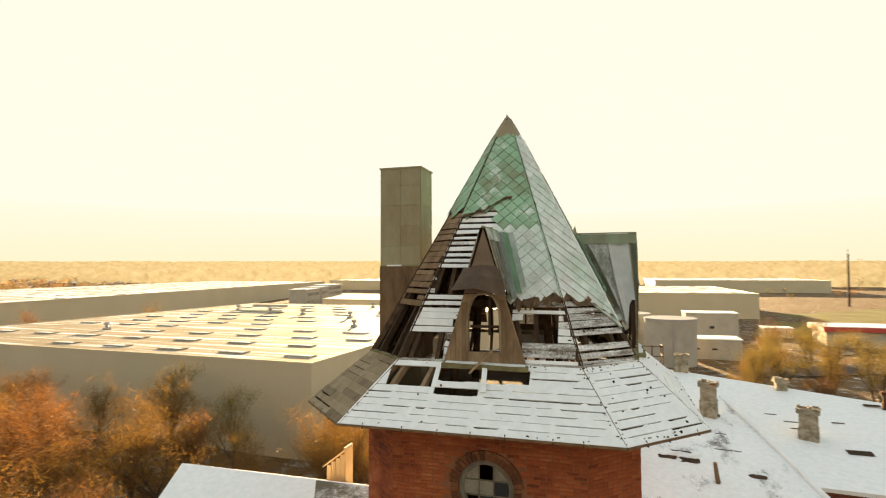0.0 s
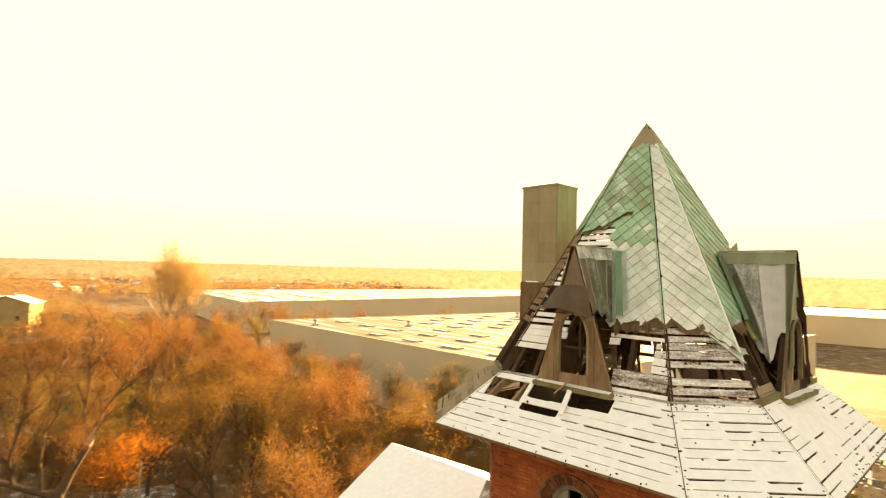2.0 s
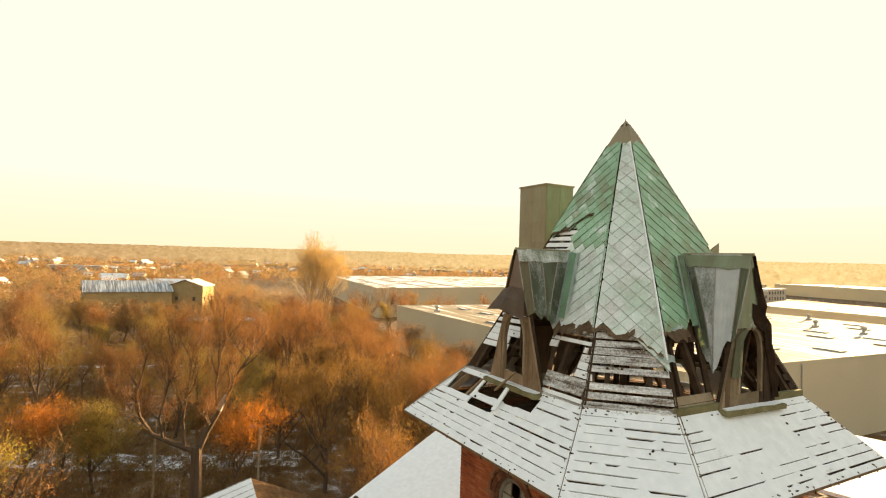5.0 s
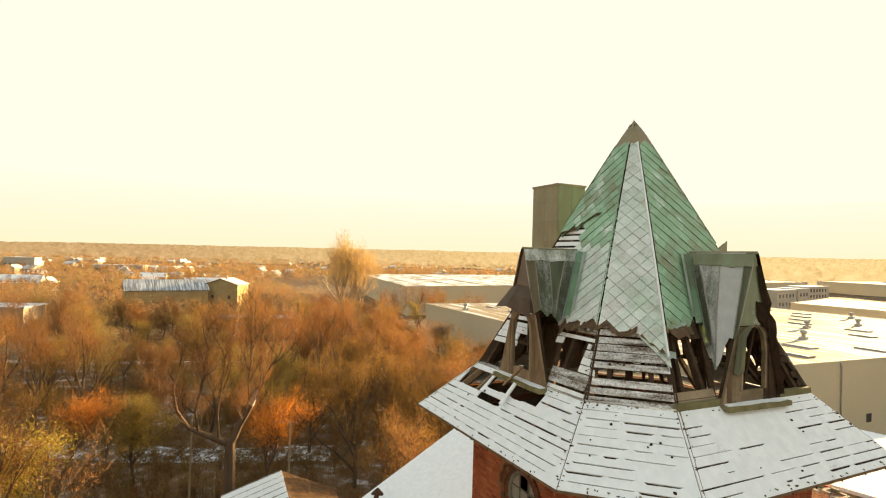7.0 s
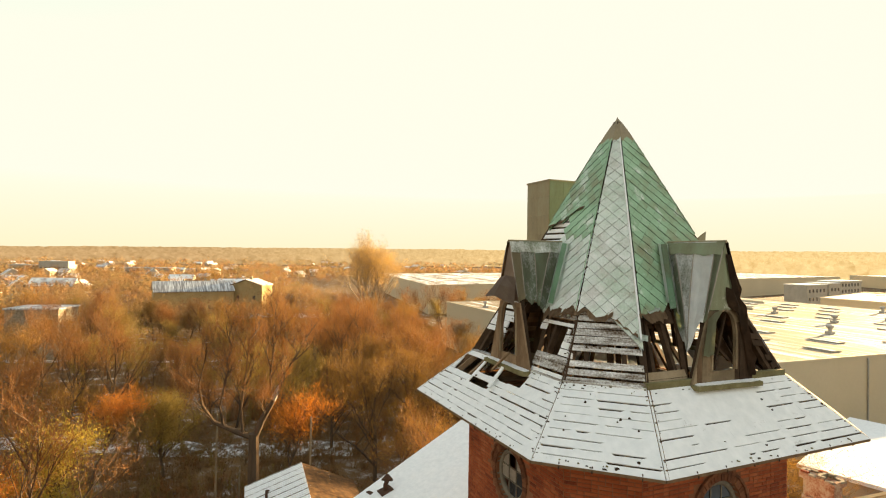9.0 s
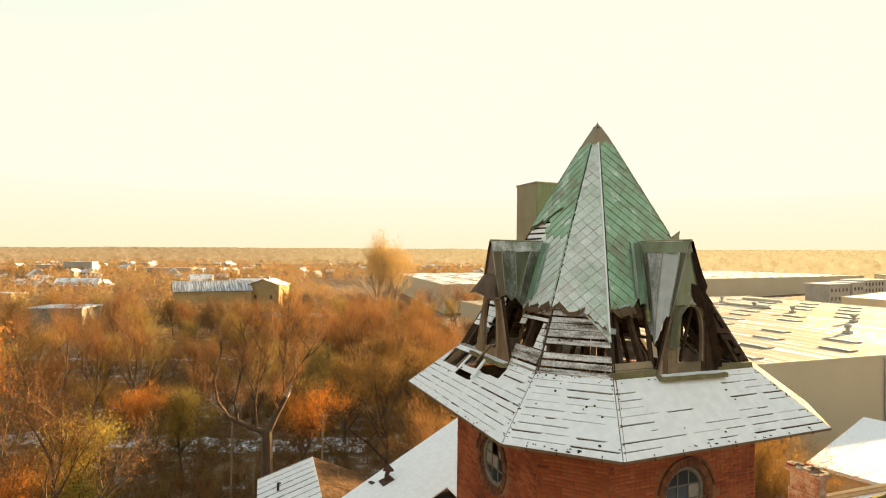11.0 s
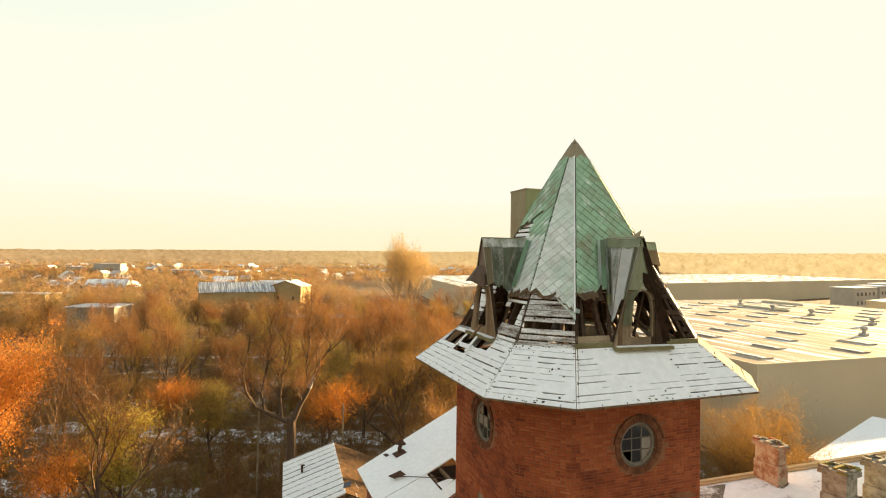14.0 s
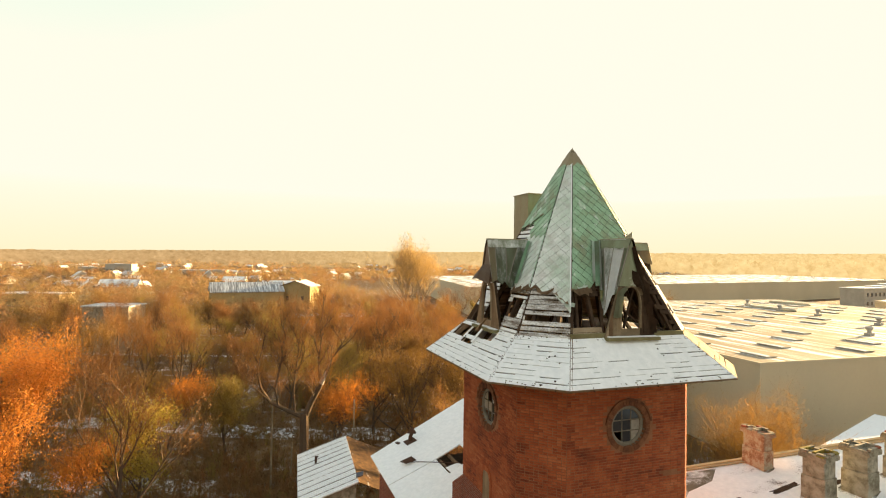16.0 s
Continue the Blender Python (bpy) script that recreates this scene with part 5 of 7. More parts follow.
def quad_hall(corners, z, label, roof_mat, nx, ny, seed):
    """A flat-roofed hall on four corners, counted from its south-east one clockwise."""
    h = thing("warehouse", label, "warehouse")
    ring = [Vector((x, y, z)) for x, y in corners][::-1]
    mid = sum(ring, Vector()) / 4
    part("wall", slab(bmesh.new(), [p - Vector((0, 0, 0.25)) for p in ring], z + 1, (0, 0, -1)), HALL_WALL, h, "smooth grey metal cladding, warm haze put into its colour")
    top = part("roof", slab(bmesh.new(), [p + (mid - p) * 0.002 for p in ring], 0.3, (0, 0, -1)), roof_mat, h, "flat roof under streaks of melting snow")
    for p, q in zip(ring, ring[1:] + ring[:1]):
        part("parapet", beam(bmesh.new(), p, q, 0.3, 0.35), HALL_WALL, h)
    a, b, c, d = (Vector((x, y, z)) for x, y in corners)
    r = random.Random(seed)
    turn = Matrix.Rotation(math.atan2((a - b).y, (a - b).x), 4, "Z")
    for i in range(nx):
        for j in range(ny):
            u, v = (i + 0.5 + 0.25 * (j % 2)) / (nx + 0.5), (j + 0.5) / ny
            p = a.lerp(b, u).lerp(d.lerp(c, u), v)
            if r.random() < 0.88:
                k = new("rooflight", CURB)
                k.parent = top
                k.matrix_basis = Matrix.Translation(p) @ turn
    return h


hall_a, roof_a = hall(-92, 0, 0, 106, 11.9, -2.5, (-34.0, 48.6), "very large flat-roofed grey warehouse with rows of rooflights", 11.5, 9.0, 3)
quad_hall(((-203, 79), (-345, 104), (-420, 500), (-276, 490)), 12.0, "very large flat-roofed grey warehouse behind another one", SNOWY_HALL, 12, 22, 5)
quad_hall(((72, 276), (-82, 276), (-82, 396), (72, 396)), 11.9, "large flat-roofed grey warehouse beyond the storage tanks", SNOWY_HALL, 8, 6, 6)
quad_hall(((212, 600), (52, 600), (52, 760), (212, 760)), 11.9, "far flat-roofed grey warehouse in haze", SNOWY_HALL, 6, 5, 7)
quad_hall(((-62, 204), (-120, 206), (-136, 262), (-62, 258)), 10.8, "flat-roofed hall under an even layer of snow", ROOF_SNOW, 4, 2, 8)
quad_hall(((-150, 560), (-330, 600), (-330, 720), (-150, 680)), 11.0, "far flat-roofed warehouse in golden haze", SNOWY_HALL, 8, 4, 9)
# long ducts and a downpipe on the nearest one
for x, y, l in ((-62, 70, 16), (-75, 92, 14)):
    bm = bmesh.new()
    tube(bm, [(x - l / 2, y, 12.05), (x - l / 2 + 0.5, y, 12.15), (x + l / 2 - 0.5, y, 12.15), (x + l / 2, y, 12.05)], (0.15, 0.34, 0.34, 0.15), 10)
    part("duct", bm, HALL_WALL, roof_a, "long rounded metal duct on the roof")
bm = bmesh.new()
tube(bm, [(0.15, 24, -0.5), (0.15, 24, 11.3), (0.0, 24, 11.6)], (0.10, 0.10, 0.16), 8)
part("downpipe", bm, METAL, hall_a)
for y in (30, 52, 74):
    part("wall_window", boxed(-0.02, 0.04, y, y + 1.2, 3.0, 4.2), DARK_PANE, hall_a)

# ---- wings of the brick building below the tower ----
def west_z(y):
    return 17.05 + (y - 2.2) * 0.368


west = thing("west_wing", "low wing of the brick building with a snow-covered pitched roof", "building")
bm = bmesh.new()
slab(bm, [(-10.2, -4.6, west_z(-4.6)), (-6.6, -4.6, west_z(-4.6)), (-6.8, -2.42, west_z(-2.42)), (-7.05, -1.2, west_z(-1.2)), (-5.5, -1.2, west_z(-1.2)), (-5.1, -2.4, west_z(-2.4)), (-6.75, -2.42, west_z(-2.42)), (-6.55, -4.6, west_z(-4.6)), (-2.9, -4.6, west_z(-4.6)), (-2.9, 2.2, west_z(2.2)), (-12.2, 2.2, west_z(2.2))], 0.05)
west_roof = part("roof", bm, ROOF_SNOW, west, "sheet roof covered in smooth snow with a hole in it")
bm = bmesh.new()
slab(bm, [(-12.2, 2.2, west_z(2.2)), (-2.9, 2.2, west_z(2.2)), (-2.9, 8.0, 14.6), (-12.2, 8.0, 14.6)], 0.14)
part("roof", bm, ROOF_SNOW, west)
part("wall", boxed(-9.9, -2.9, -4.2, 7.6, -1, 14.3), LOWER_BRICK, west, "red brick wall")
# dark plate added under the roof's hole to make its inside look shaded
part("attic_floor", boxed(-9.6, -3.1, -3.2, 7.0, 14.31, 14.42), CHAR, west)
for y in (-2.2, -1.75):
    part("rafter", beam(bmesh.new(), (-7.2, y, west_z(y) - 0.22), (-4.9, y, west_z(y) - 0.22), 0.10, 0.12), WOOD, west_roof)
part("loose_board", slab(bmesh.new(), [(-5.75, -2.33, 15.36), (-5.15, -2.3, 15.36), (-5.42, -1.78, 15.56), (-5.62, -1.80, 15.56)], 0.03), BOARD_SNOW, west_roof)
part("bare_patch", slab(bmesh.new(), [(x, y, west_z(y) + 0.008) for x, y in ((-6.2, 0.9), (-3.1, 0.2), (-3.1, 2.15), (-6.8, 2.15))], 0.02), MOSS_ROOF, west_roof)
# bent wire and snow guard on the roof
for pts in (((-7.6, -3.5, 15.05), (-7.1, -3.1, 15.2), (-6.4, -2.6, 15.38), (-5.0, -1.6, 15.72), (-4.2, -1.0, 15.9)), ((-5.7, -1.3, 15.8), (-5.5, -1.5, 15.95), (-5.2, -1.7, 15.7)), ((-4.4, -0.9, 16.0), (-4.2, 0.4, 16.45), (-4.0, 1.6, 16.9))):
    part("wire", tube(bmesh.new(), pts, [0.018] * len(pts), 4), IRON, west_roof)
part("bent_sheet", slab(bmesh.new(), [(-7.9, -3.75, 15.0), (-7.45, -3.6, 15.05), (-7.3, -3.15, 15.22), (-7.6, -3.3, 15.3)], 0.02), IRON, west_roof)
# bent iron flue pipe
fl = thing("flue_pipe", "rusty bent iron flue pipe leaning on the snowy roof", "pipe", at=Matrix.Translation((-9.7, -2.75, west_z(-2.75))))
part("pipe", tube(bmesh.new(), [(0, 0, -0.1), (0, 0, 0.24), (0.04, 0.06, 0.42)], (0.10, 0.09, 0.09), 8), IRON, fl)
part("cowl", tube(bmesh.new(), [(-0.20, -0.08, 0.36), (0.03, 0.06, 0.52), (0.27, 0.18, 0.48)], (0.04, 0.14, 0.05), 7), IRON, fl)
part("base_flashing", slab(bmesh.new(), [(x, y, 0.05 + 0.368 * y) for x, y in ((-0.25, -0.28), (0.30, -0.24), (0.26, 0.24), (-0.22, 0.20))], 0.07), IRON, fl)
part("fallen_piece", slab(bmesh.new(), [(x, y, 0.05 + 0.368 * y) for x, y in ((-0.60, -0.62), (-0.28, -0.55), (-0.30, -0.42), (-0.55, -0.50))], 0.07), IRON, fl)
# timber hatch behind the ridge
hatch = thing("roof_hatch", "small upright hatch of fresh pine boards behind the ridge", "hatch", at=Matrix.Translation((-7.2, 4.3, 16.0)))
for i in range(4):
    part("board", boxed(-0.35 + i * 0.18, -0.19 + i * 0.18, -0.05, 0.0, -0.3, 0.75 + 0.14 * i), NEW_AND_SUNLIT_WOOD, hatch)
part("roof", slab(bmesh.new(), [(-0.5, -0.12, 0.70), (0.42, -0.12, 1.40), (0.42, 0.5, 1.40), (-0.5, 0.5, 0.70)], 0.05), NEW_AND_SUNLIT_WOOD, hatch)
part("post", boxed(0.3, 0.38, 0.0, 0.6, -0.3, 1.4), NEW_AND_SUNLIT_WOOD, hatch)


def north_z(x, y):
    return 15.9 - 0.04 * (x - 2.5) + 0.17 * (y - 8)


north = thing("north_wing", "wing of the brick building with broad snow-covered roofs", "building")
bm = bmesh.new()
slab(bm, [(x, y, north_z(x, y)) for x, y in ((-2.6, 3.2), (2.6, 3.0), (11.2, 2.0), (9.78, 8.75), (8.89, 13.48), (8.0, 17.45), (5.0, 21.2), (2.9, 20.0))], 0.16)
north_roof = part("roof", bm, PATCHY_ROOF, north, "broad low roof under snow with bare cracks and holes")
bm = bmesh.new()
slab(bm, [(8.02, 17.45, 17.30), (9.72, 9.4, 15.88), (16.3, 9.2, 15.75), (15.3, 18.0, 17.30)], 0.16)
east_roof = part("roof", bm, ROOF_SNOW, north)
bm = bmesh.new()
slab(bm, [(8.02, 17.45, 17.30), (15.3, 18.0, 17.30), (15.3, 25, 14.0), (5.0, 25, 14.0), (5.0, 21.2, north_z(5, 21.2))], 0.16)
part("roof", bm, ROOF_SNOW, north)
part("wall", boxed(0.4, 9.0, 4.0, 17.0, -1, 14.9), LOWER_BRICK, north, "red brick wall")
part("wall", boxed(9.6, 15.8, 9.7, 17.6, -1, 15.6), LOWER_BRICK, north, "red brick wall")
# snow-capped roll between the two roofs
part("valley_roll", tube(bmesh.new(), [(8.02, 17.4, 17.33), (8.89, 13.48, 16.65), (9.4, 11.0, 16.2), (9.8, 8.7, 15.8), (11.2, 2.0, 14.6)], [0.10] * 5, 6), SNOW, north_roof)
# bare cracks, holes and loose planks; strips beside the chimneys are painted shadow
def ragged(a, b, c, d, height):
    """An uneven patch within c by d metres, lying on a roof."""
    ring = []
    for i in range(16):
        q = i / 16 * math.tau
        k = rng.uniform(0.75, 1.12)
        x = a + c / 2 + c / 2 * k * max(-1, min(1, 1.3 * math.cos(q)))
        y = b + d / 2 + d / 2 * k * max(-1, min(1, 1.3 * math.sin(q)))
        ring.append((x, y, height(x, y)))
    return slab(bmesh.new(), ring, 0.02)


for a, b, c, d in ((4.4, 10.2, 0.7, 0.3), (5.2, 10.05, 0.75, 0.42), (7.55, 9.5, 0.65, 0.28), (4.9, 10.9, 0.8, 0.1), (6.7, 11.5, 1.0, 0.06), (4.3, 12.2, 0.5, 0.05), (7.0, 13.0, 0.4, 0.06), (1.2, 7.6, 0.25, 1.3), (1.9, 9.0, 0.2, 1.2), (0.9, 5.6, 0.2, 0.9)):
    part("bare_patch", ragged(a, b, c, d, lambda x, y: north_z(x, y) + 0.012), CHAR, north_roof)
for a, b, c, d in ((10.2, 14.9, 0.6, 0.05), (9.6, 15.6, 0.5, 0.06), (10.3, 14.2, 0.9, 0.07), (11.8, 12.2, 0.9, 0.35), (13.2, 12.4, 0.8, 0.1), (12.2, 15.1, 0.5, 0.07), (14.3, 17.3, 0.7, 0.2)):
    z0 = 17.3 - 0.175 * (17.6 - b)
    slab_z = z0 + 0.02
    part("bare_patch", slab(bmesh.new(), [(a, b, slab_z), (a + c, b, slab_z), (a + c, b + d, slab_z + 0.175 * d), (a, b + d, slab_z + 0.175 * d)], 0.02), CHAR, east_roof)
# verge boards: the yellow of low sunlight is put into their wood colour
for i, (x0, y0, x1, y1) in enumerate(((-2.75, 3.0, 2.75, 20.2), (-2.56, 3.1, 2.95, 20.2))):
    z0, z1 = north_z(x0, y0) + 0.06 - 0.02 * i, north_z(x1, y1) + 0.06 - 0.02 * i
    part("verge_board", beam(bmesh.new(), (x0, y0, z0), (x1, y1, z1), 0.17, 0.04), NEW_AND_SUNLIT_WOOD, north_roof, "verge board with its yellow sunlight put into the colour")
part("bare_patch", slab(bmesh.new(), [(x, y, north_z(x, y) + 0.008) for x, y in ((-2.3, 3.25), (0.6, 3.2), (0.2, 4.6), (-0.3, 5.4), (-0.4, 6.6), (-1.0, 7.4))], 0.02), MOSS_ROOF, north_roof)
for i in range(5):
    x0, y0 = 4.5 + 0.22 * i, 10.35 + 0.05 * i
    part("loose_plank", beam(bmesh.new(), (x0, y0, north_z(x0, y0) + 0.06), (x0 + rng.uniform(0.4, 0.9), y0 + rng.uniform(-0.4, 0.3), north_z(x0, y0) + rng.uniform(0.05, 0.18)), 0.07, 0.03), BOARD_SNOW, north_roof)
part("broken_post", beam(bmesh.new(), (6.35, 8.8, north_z(6.35, 8.8) - 0.1), (6.25, 8.85, north_z(6.35, 8.8) + 0.75), 0.18, 0.14, taper=0.7), WOOD, north_roof)


def chimney(x, y, z, w, d, h, rot, label, broken=0.0, mat=STONE, top_mat=None, slope=(-0.04, 0.17)):
    c = thing("chimney", label, "chimney", "chimneys on the snowy roof", at=Matrix.Translation((x, y, z)) @ Matrix.Rotation(radians(rot), 4, "Z"))
    bm = boxed(-w / 2, w / 2, -d / 2, d / 2, -0.5, h * 0.45)
    bmesh.ops.bevel(bm, geom=bm.edges[:], offset=0.02, segments=1, affect="EDGES")
    part("base", bm, mat, c)
    bm = boxed(-w / 2 + 0.035, w / 2 - 0.035, -d / 2 + 0.035, d / 2 - 0.035, h * 0.45, h * 0.86)
    bmesh.ops.bevel(bm, geom=bm.edges[:], offset=0.02, segments=1, affect="EDGES")
    part("shaft", bm, mat, c)
    bm = boxed(-w / 2 - 0.05, w / 2 + 0.05, -d / 2 - 0.05, d / 2 + 0.05, h * 0.80, h * 0.88)
    part("band", bm, mat, c)
    # crown of loose bricks round the open flues
    r = random.Random(int(x * 100))
    for lvl in range(2):
        zz = h * 0.88 + lvl * 0.068
        for sx, sy in ((1, 0), (-1, 0), (0, 1), (0, -1)):
            L = d if sx else w
            k = max(2, int(L / 0.24))
            for i in range(k):
                if r.random() < (0.0, 0.15 + broken)[lvl]:
                    continue
                a0, a1 = -L / 2 + L * i / k + 0.004, -L / 2 + L * (i + 1) / k - 0.004
                jut = r.uniform(-0.012, 0.012)
                if sx:
                    e = boxed(sx * (w / 2 + jut) - 0.06, sx * (w / 2 + jut) + 0.06, a0, a1, zz, zz + 0.060)
                else:
                    e = boxed(a0, a1, sy * (d / 2 + jut) - 0.06, sy * (d / 2 + jut) + 0.06, zz, zz + 0.060)
                bmesh.ops.bevel(e, geom=e.edges[:], offset=0.010, segments=1, affect="EDGES")
                part("brick", e, BRICK if r.random() < 0.04 else top_mat if top_mat and r.random() < 0.75 else mat, c)
    part("partition", boxed(-0.05, 0.05, -d / 2 + 0.06, d / 2 - 0.06, h * 0.86, h * 0.88 + 0.12), top_mat or mat, c)
    # skirt of bare, wet roofing where the snow has melted
    e = bmesh.new()
    ring = []
    for i in range(14):
        q = i / 14 * math.tau
        k = 1.12 + 0.22 * r.random()
        px, py = max(-1, min(1, 1.35 * math.cos(q))) * w / 2 * k, max(-1, min(1, 1.35 * math.sin(q))) * d / 2 * k
        ring.append((px, py, 0.032 + px * slope[0] + py * slope[1]))
    part("flashing", slab(e, ring, 0.03), MOSS_ROOF, c)
    # dark plate whose colour stands for the shade down the flues
    part("flue_opening", boxed(-w / 2 + 0.08, w / 2 - 0.08, -d / 2 + 0.08, d / 2 - 0.08, h * 0.85, h * 0.87), CHAR, c)
    return c


def on_north(x, y):
    return north_z(x, y) - 0.02


chimney(-0.35, 8.85, on_north(-0.35, 8.85), 1.02, 0.50, 1.55, 0, "long chimney of red brick with flaking render", 0.5, PINK_RENDER, STONE)
chimney(2.3, 8.6, on_north(2.3, 8.6), 0.80, 0.75, 1.75, 8, "rendered grey chimney with open flues and mossy top", 0.1, STONE, MOSS)
chimney(2.75, 10.0, on_north(2.75, 10.0), 0.85, 0.75, 1.75, 8, "rendered grey chimney with open flues and snow round it", 0.15)
chimney(2.9, 11.9, on_north(2.9, 11.9), 0.8, 0.75, 1.65, 8, "rendered grey chimney with a brick crown", 0.2)
chimney(7.05, 14.9, on_north(7.05, 14.9), 0.72, 0.6, 1.75, -20, "weathered brick chimney with crumbling top", 0.5)
chimney(10.75, 13.4, 16.25, 0.76, 0.62, 1.75, -20, "crumbling brick chimney on the snowy roof", 0.5)
chimney(6.6, 20.8, on_north(5, 20.6), 0.7, 0.6, 1.0, -10, "low chimney behind the ridge", 0.1)
chimney(11.2, 18.9, 16.8, 0.6, 0.5, 1.4, 0, "pale slim chimney behind the ridge", 0.2)
chimney(15.1, 17.2, 17.1, 0.2, 0.2, 0.9, 0, "slim pipe-like chimney at the roof's end", 0.0, IRON)
# railing on the roof's summit
rail = thing("roof_railing", "rusty iron railing round a platform on the roof", "railing", at=Matrix.Translation((4.6, 21.3, north_z(5, 21.2))))
for x, y in ((-1.2, -0.3), (-0.4, -0.3), (0.4, -0.3), (1.0, -0.3), (1.0, 0.9)):
    part("post", beam(bmesh.new(), (x, y, -0.4), (x, y, 1.3), 0.07), IRON, rail)
for z in (0.65, 1.25):
    part("rail", beam(bmesh.new(), (-1.3, -0.3, z), (1.03, -0.3, z), 0.06), IRON, rail)
    part("rail", beam(bmesh.new(), (1.0, -0.3, z), (1.0, 0.9, z), 0.06), IRON, rail)

# ---- shed with a corrugated roof ----
shed = thing("shed", "small shed with a snow-dusted corrugated roof beside the trees", "shed", at=Matrix.Translation((0, 0, 0)))
A, B, C, D = Vector((-30.2, -6.4, 7.9)), Vector((-29.35, -2.6, 9.4)), Vector((-19.8, -3.3, 9.4)), Vector((-20.6, -7.1, 7.9))
bm = bmesh.new()
slab(bm, [A, D, C, B], 0.06)
shed_roof = part("roof", bm, ROOF_SNOW, shed)
bm = bmesh.new()
slab(bm, [B, C, C + Vector((0.8, 3.6, -1.5)), B + Vector((0.8, 3.6, -1.5))], 0.06)
part("roof", bm, LEAF_ROOF, shed)
for i in range(0, 33):
    p, q = A.lerp(D, i / 32), B.lerp(C, i / 32)
    part("corrugation", tube(bmesh.new(), [p + Vector((0, 0, 0.02)), q + Vector((0, 0, 0.02))], (0.04, 0.04), 5), BOARD_SNOW if i % 3 else BOARD_DUST, shed_roof)
bm = bmesh.new()
ctr = (A + B + C + D) / 4
base = [ctr + (p - ctr) * 0.94 for p in (A, D, C, B)]
slab(bm, [p - Vector((0, 0, 0.14)) for p in base], 10.5, (0, 0, -1))
part("wall", bm, STONE, shed, "grey rendered wall")
part("flue_stub", tube(bmesh.new(), [A.lerp(C, 0.35) + Vector((0, 0, -0.1)), A.lerp(C, 0.35) + Vector((0, 0, 0.5)), A.lerp(C, 0.35) + Vector((0.3, 0.1, 0.6))], (0.09, 0.09, 0.07), 6), IRON, shed_roof)
part("roof_window", slab(bmesh.new(), [C.lerp(D, 0.1) + Vector((-0.9, 0.4, 0.38)), C.lerp(D, 0.1) + Vector((-0.5, 0.3, 0.24)), C.lerp(D, 0.1) + Vector((-0.35, 0.75, 0.38)), C.lerp(D, 0.1) + Vector((-0.75, 0.85, 0.52))], 0.05), DARK_PANE, shed_roof)
# low snow-covered building towards the warehouse
low = thing("low_building", "low flat building with an unbroken layer of snow", "building")
part("roof", slab(bmesh.new(), [(-20, 38, 6.9), (-4, 42, 6.9), (-8, 62, 6.9), (-27, 58, 6.9)], 0.3), ROOF_SNOW, low)
part("wall", slab(bmesh.new(), [(-19.6, 38.6, 6.6), (-4.6, 42.3, 6.6), (-8.4, 61.5, 6.6), (-26.4, 57.4, 6.6)], 7.5, (0, 0, -1)), PALE_WALL, low)

# ---- yard beyond the roofs ----
for i, (x, y) in enumerate(((18, 136), (8, 150))):
    c = thing("storage_tank", "round pale storage tank beside the warehouse", "tank", "storage tanks", at=Matrix.Translation((x, y, 0)))
    part("shell", tube(bmesh.new(), [(0, 0, -1), (0, 0, 11.0)], (6.2, 6.2), 40), PALE_WALL, c)
    part("rim", tube(bmesh.new(), [(0, 0, 11.0), (0, 0, 11.5)], (6.35, 6.35), 40), METAL, c)
    part("ladder", boxed(-0.2, 0.2, -6.35, -6.25, 0, 11.3), METAL, c)
for x, y, w, d, h, lab in ((36, 190, 16, 10, 9, "pale boxy plant building in the yard"), (30, 150, 13, 8, 5, "small pale yard building with a flat roof"), (0, 175, 14, 8, 9, "pale plant room beside the warehouse"), (60, 205, 9, 6, 3, "low pale hut in the yard")):
    c = thing("yard_building", lab, "building", at=Matrix.Translation((x, y, 0)))
    part("wall", boxed(-w / 2, w / 2, -d / 2, d / 2, -1, h), PALE_WALL, c)
    part("roof", boxed(-w / 2 - 0.2, w / 2 + 0.2, -d / 2 - 0.2, d / 2 + 0.2, h, h + 0.3), ROOF_SNOW, c)
    for k in range(2):
        part("window", boxed(-w / 3 + k * w / 3 - 0.7, -w / 3 + k * w / 3 + 0.7, -d / 2 - 0.03, -d / 2 + 0.02, h * 0.45, h * 0.55), DARK_PANE, c)
c = thing("filling_station", "low pale building with a red fascia beside the road", "building", at=Matrix.Translation((80, 186, 0)))
part("wall", boxed(-13, 13, -6, 6, -1, 4.6), PALE_WALL, c)
part("fascia", boxed(-14, 14, -7, 7, 4.6, 6.0), RED_PAINT, c, "red band round the roof edge")
part("roof", boxed(-13.8, 13.8, -6.8, 6.8, 6.0, 6.2), ROOF_SNOW, c)
mast = thing("mast", "tall slim lattice mast in the haze", "mast", at=Matrix.Translation((150, 390, 0)))
part("shaft", tube(bmesh.new(), [(0, 0, -1), (0, 0, 33)], (0.8, 0.5), 8), IRON, mast)
part("antenna", tube(bmesh.new(), [(0, 0, 33), (0, 0, 36)], (0.15, 0.1), 5), IRON, mast)
bm = bmesh.new()
slab(bm, [(30, 120, -0.1), (160, 175, -0.1), (158, 187, -0.1), (28, 132, -0.1)], 0.3)
solo("road", bm, ROAD_M, "grey asphalt road through the yard", "road", kind="structure")
bm = bmesh.new()
slab(bm, [(60, 160, -0.15), (170, 225, -0.15), (165, 235, -0.15), (55, 170, -0.15)], 0.3)
solo("road", bm, ROAD_M, "grey asphalt road crossing the yard", "road", kind="structure")
bm = bmesh.new()
slab(bm, [(66, 190, -0.12), (190, 262, -0.12), (170, 380, -0.12), (80, 300, -0.12)], 0.3)
solo("lawn", bm, GRASS_M, "yellow-green autumn grass beside the yard road", "grass", kind="structure")
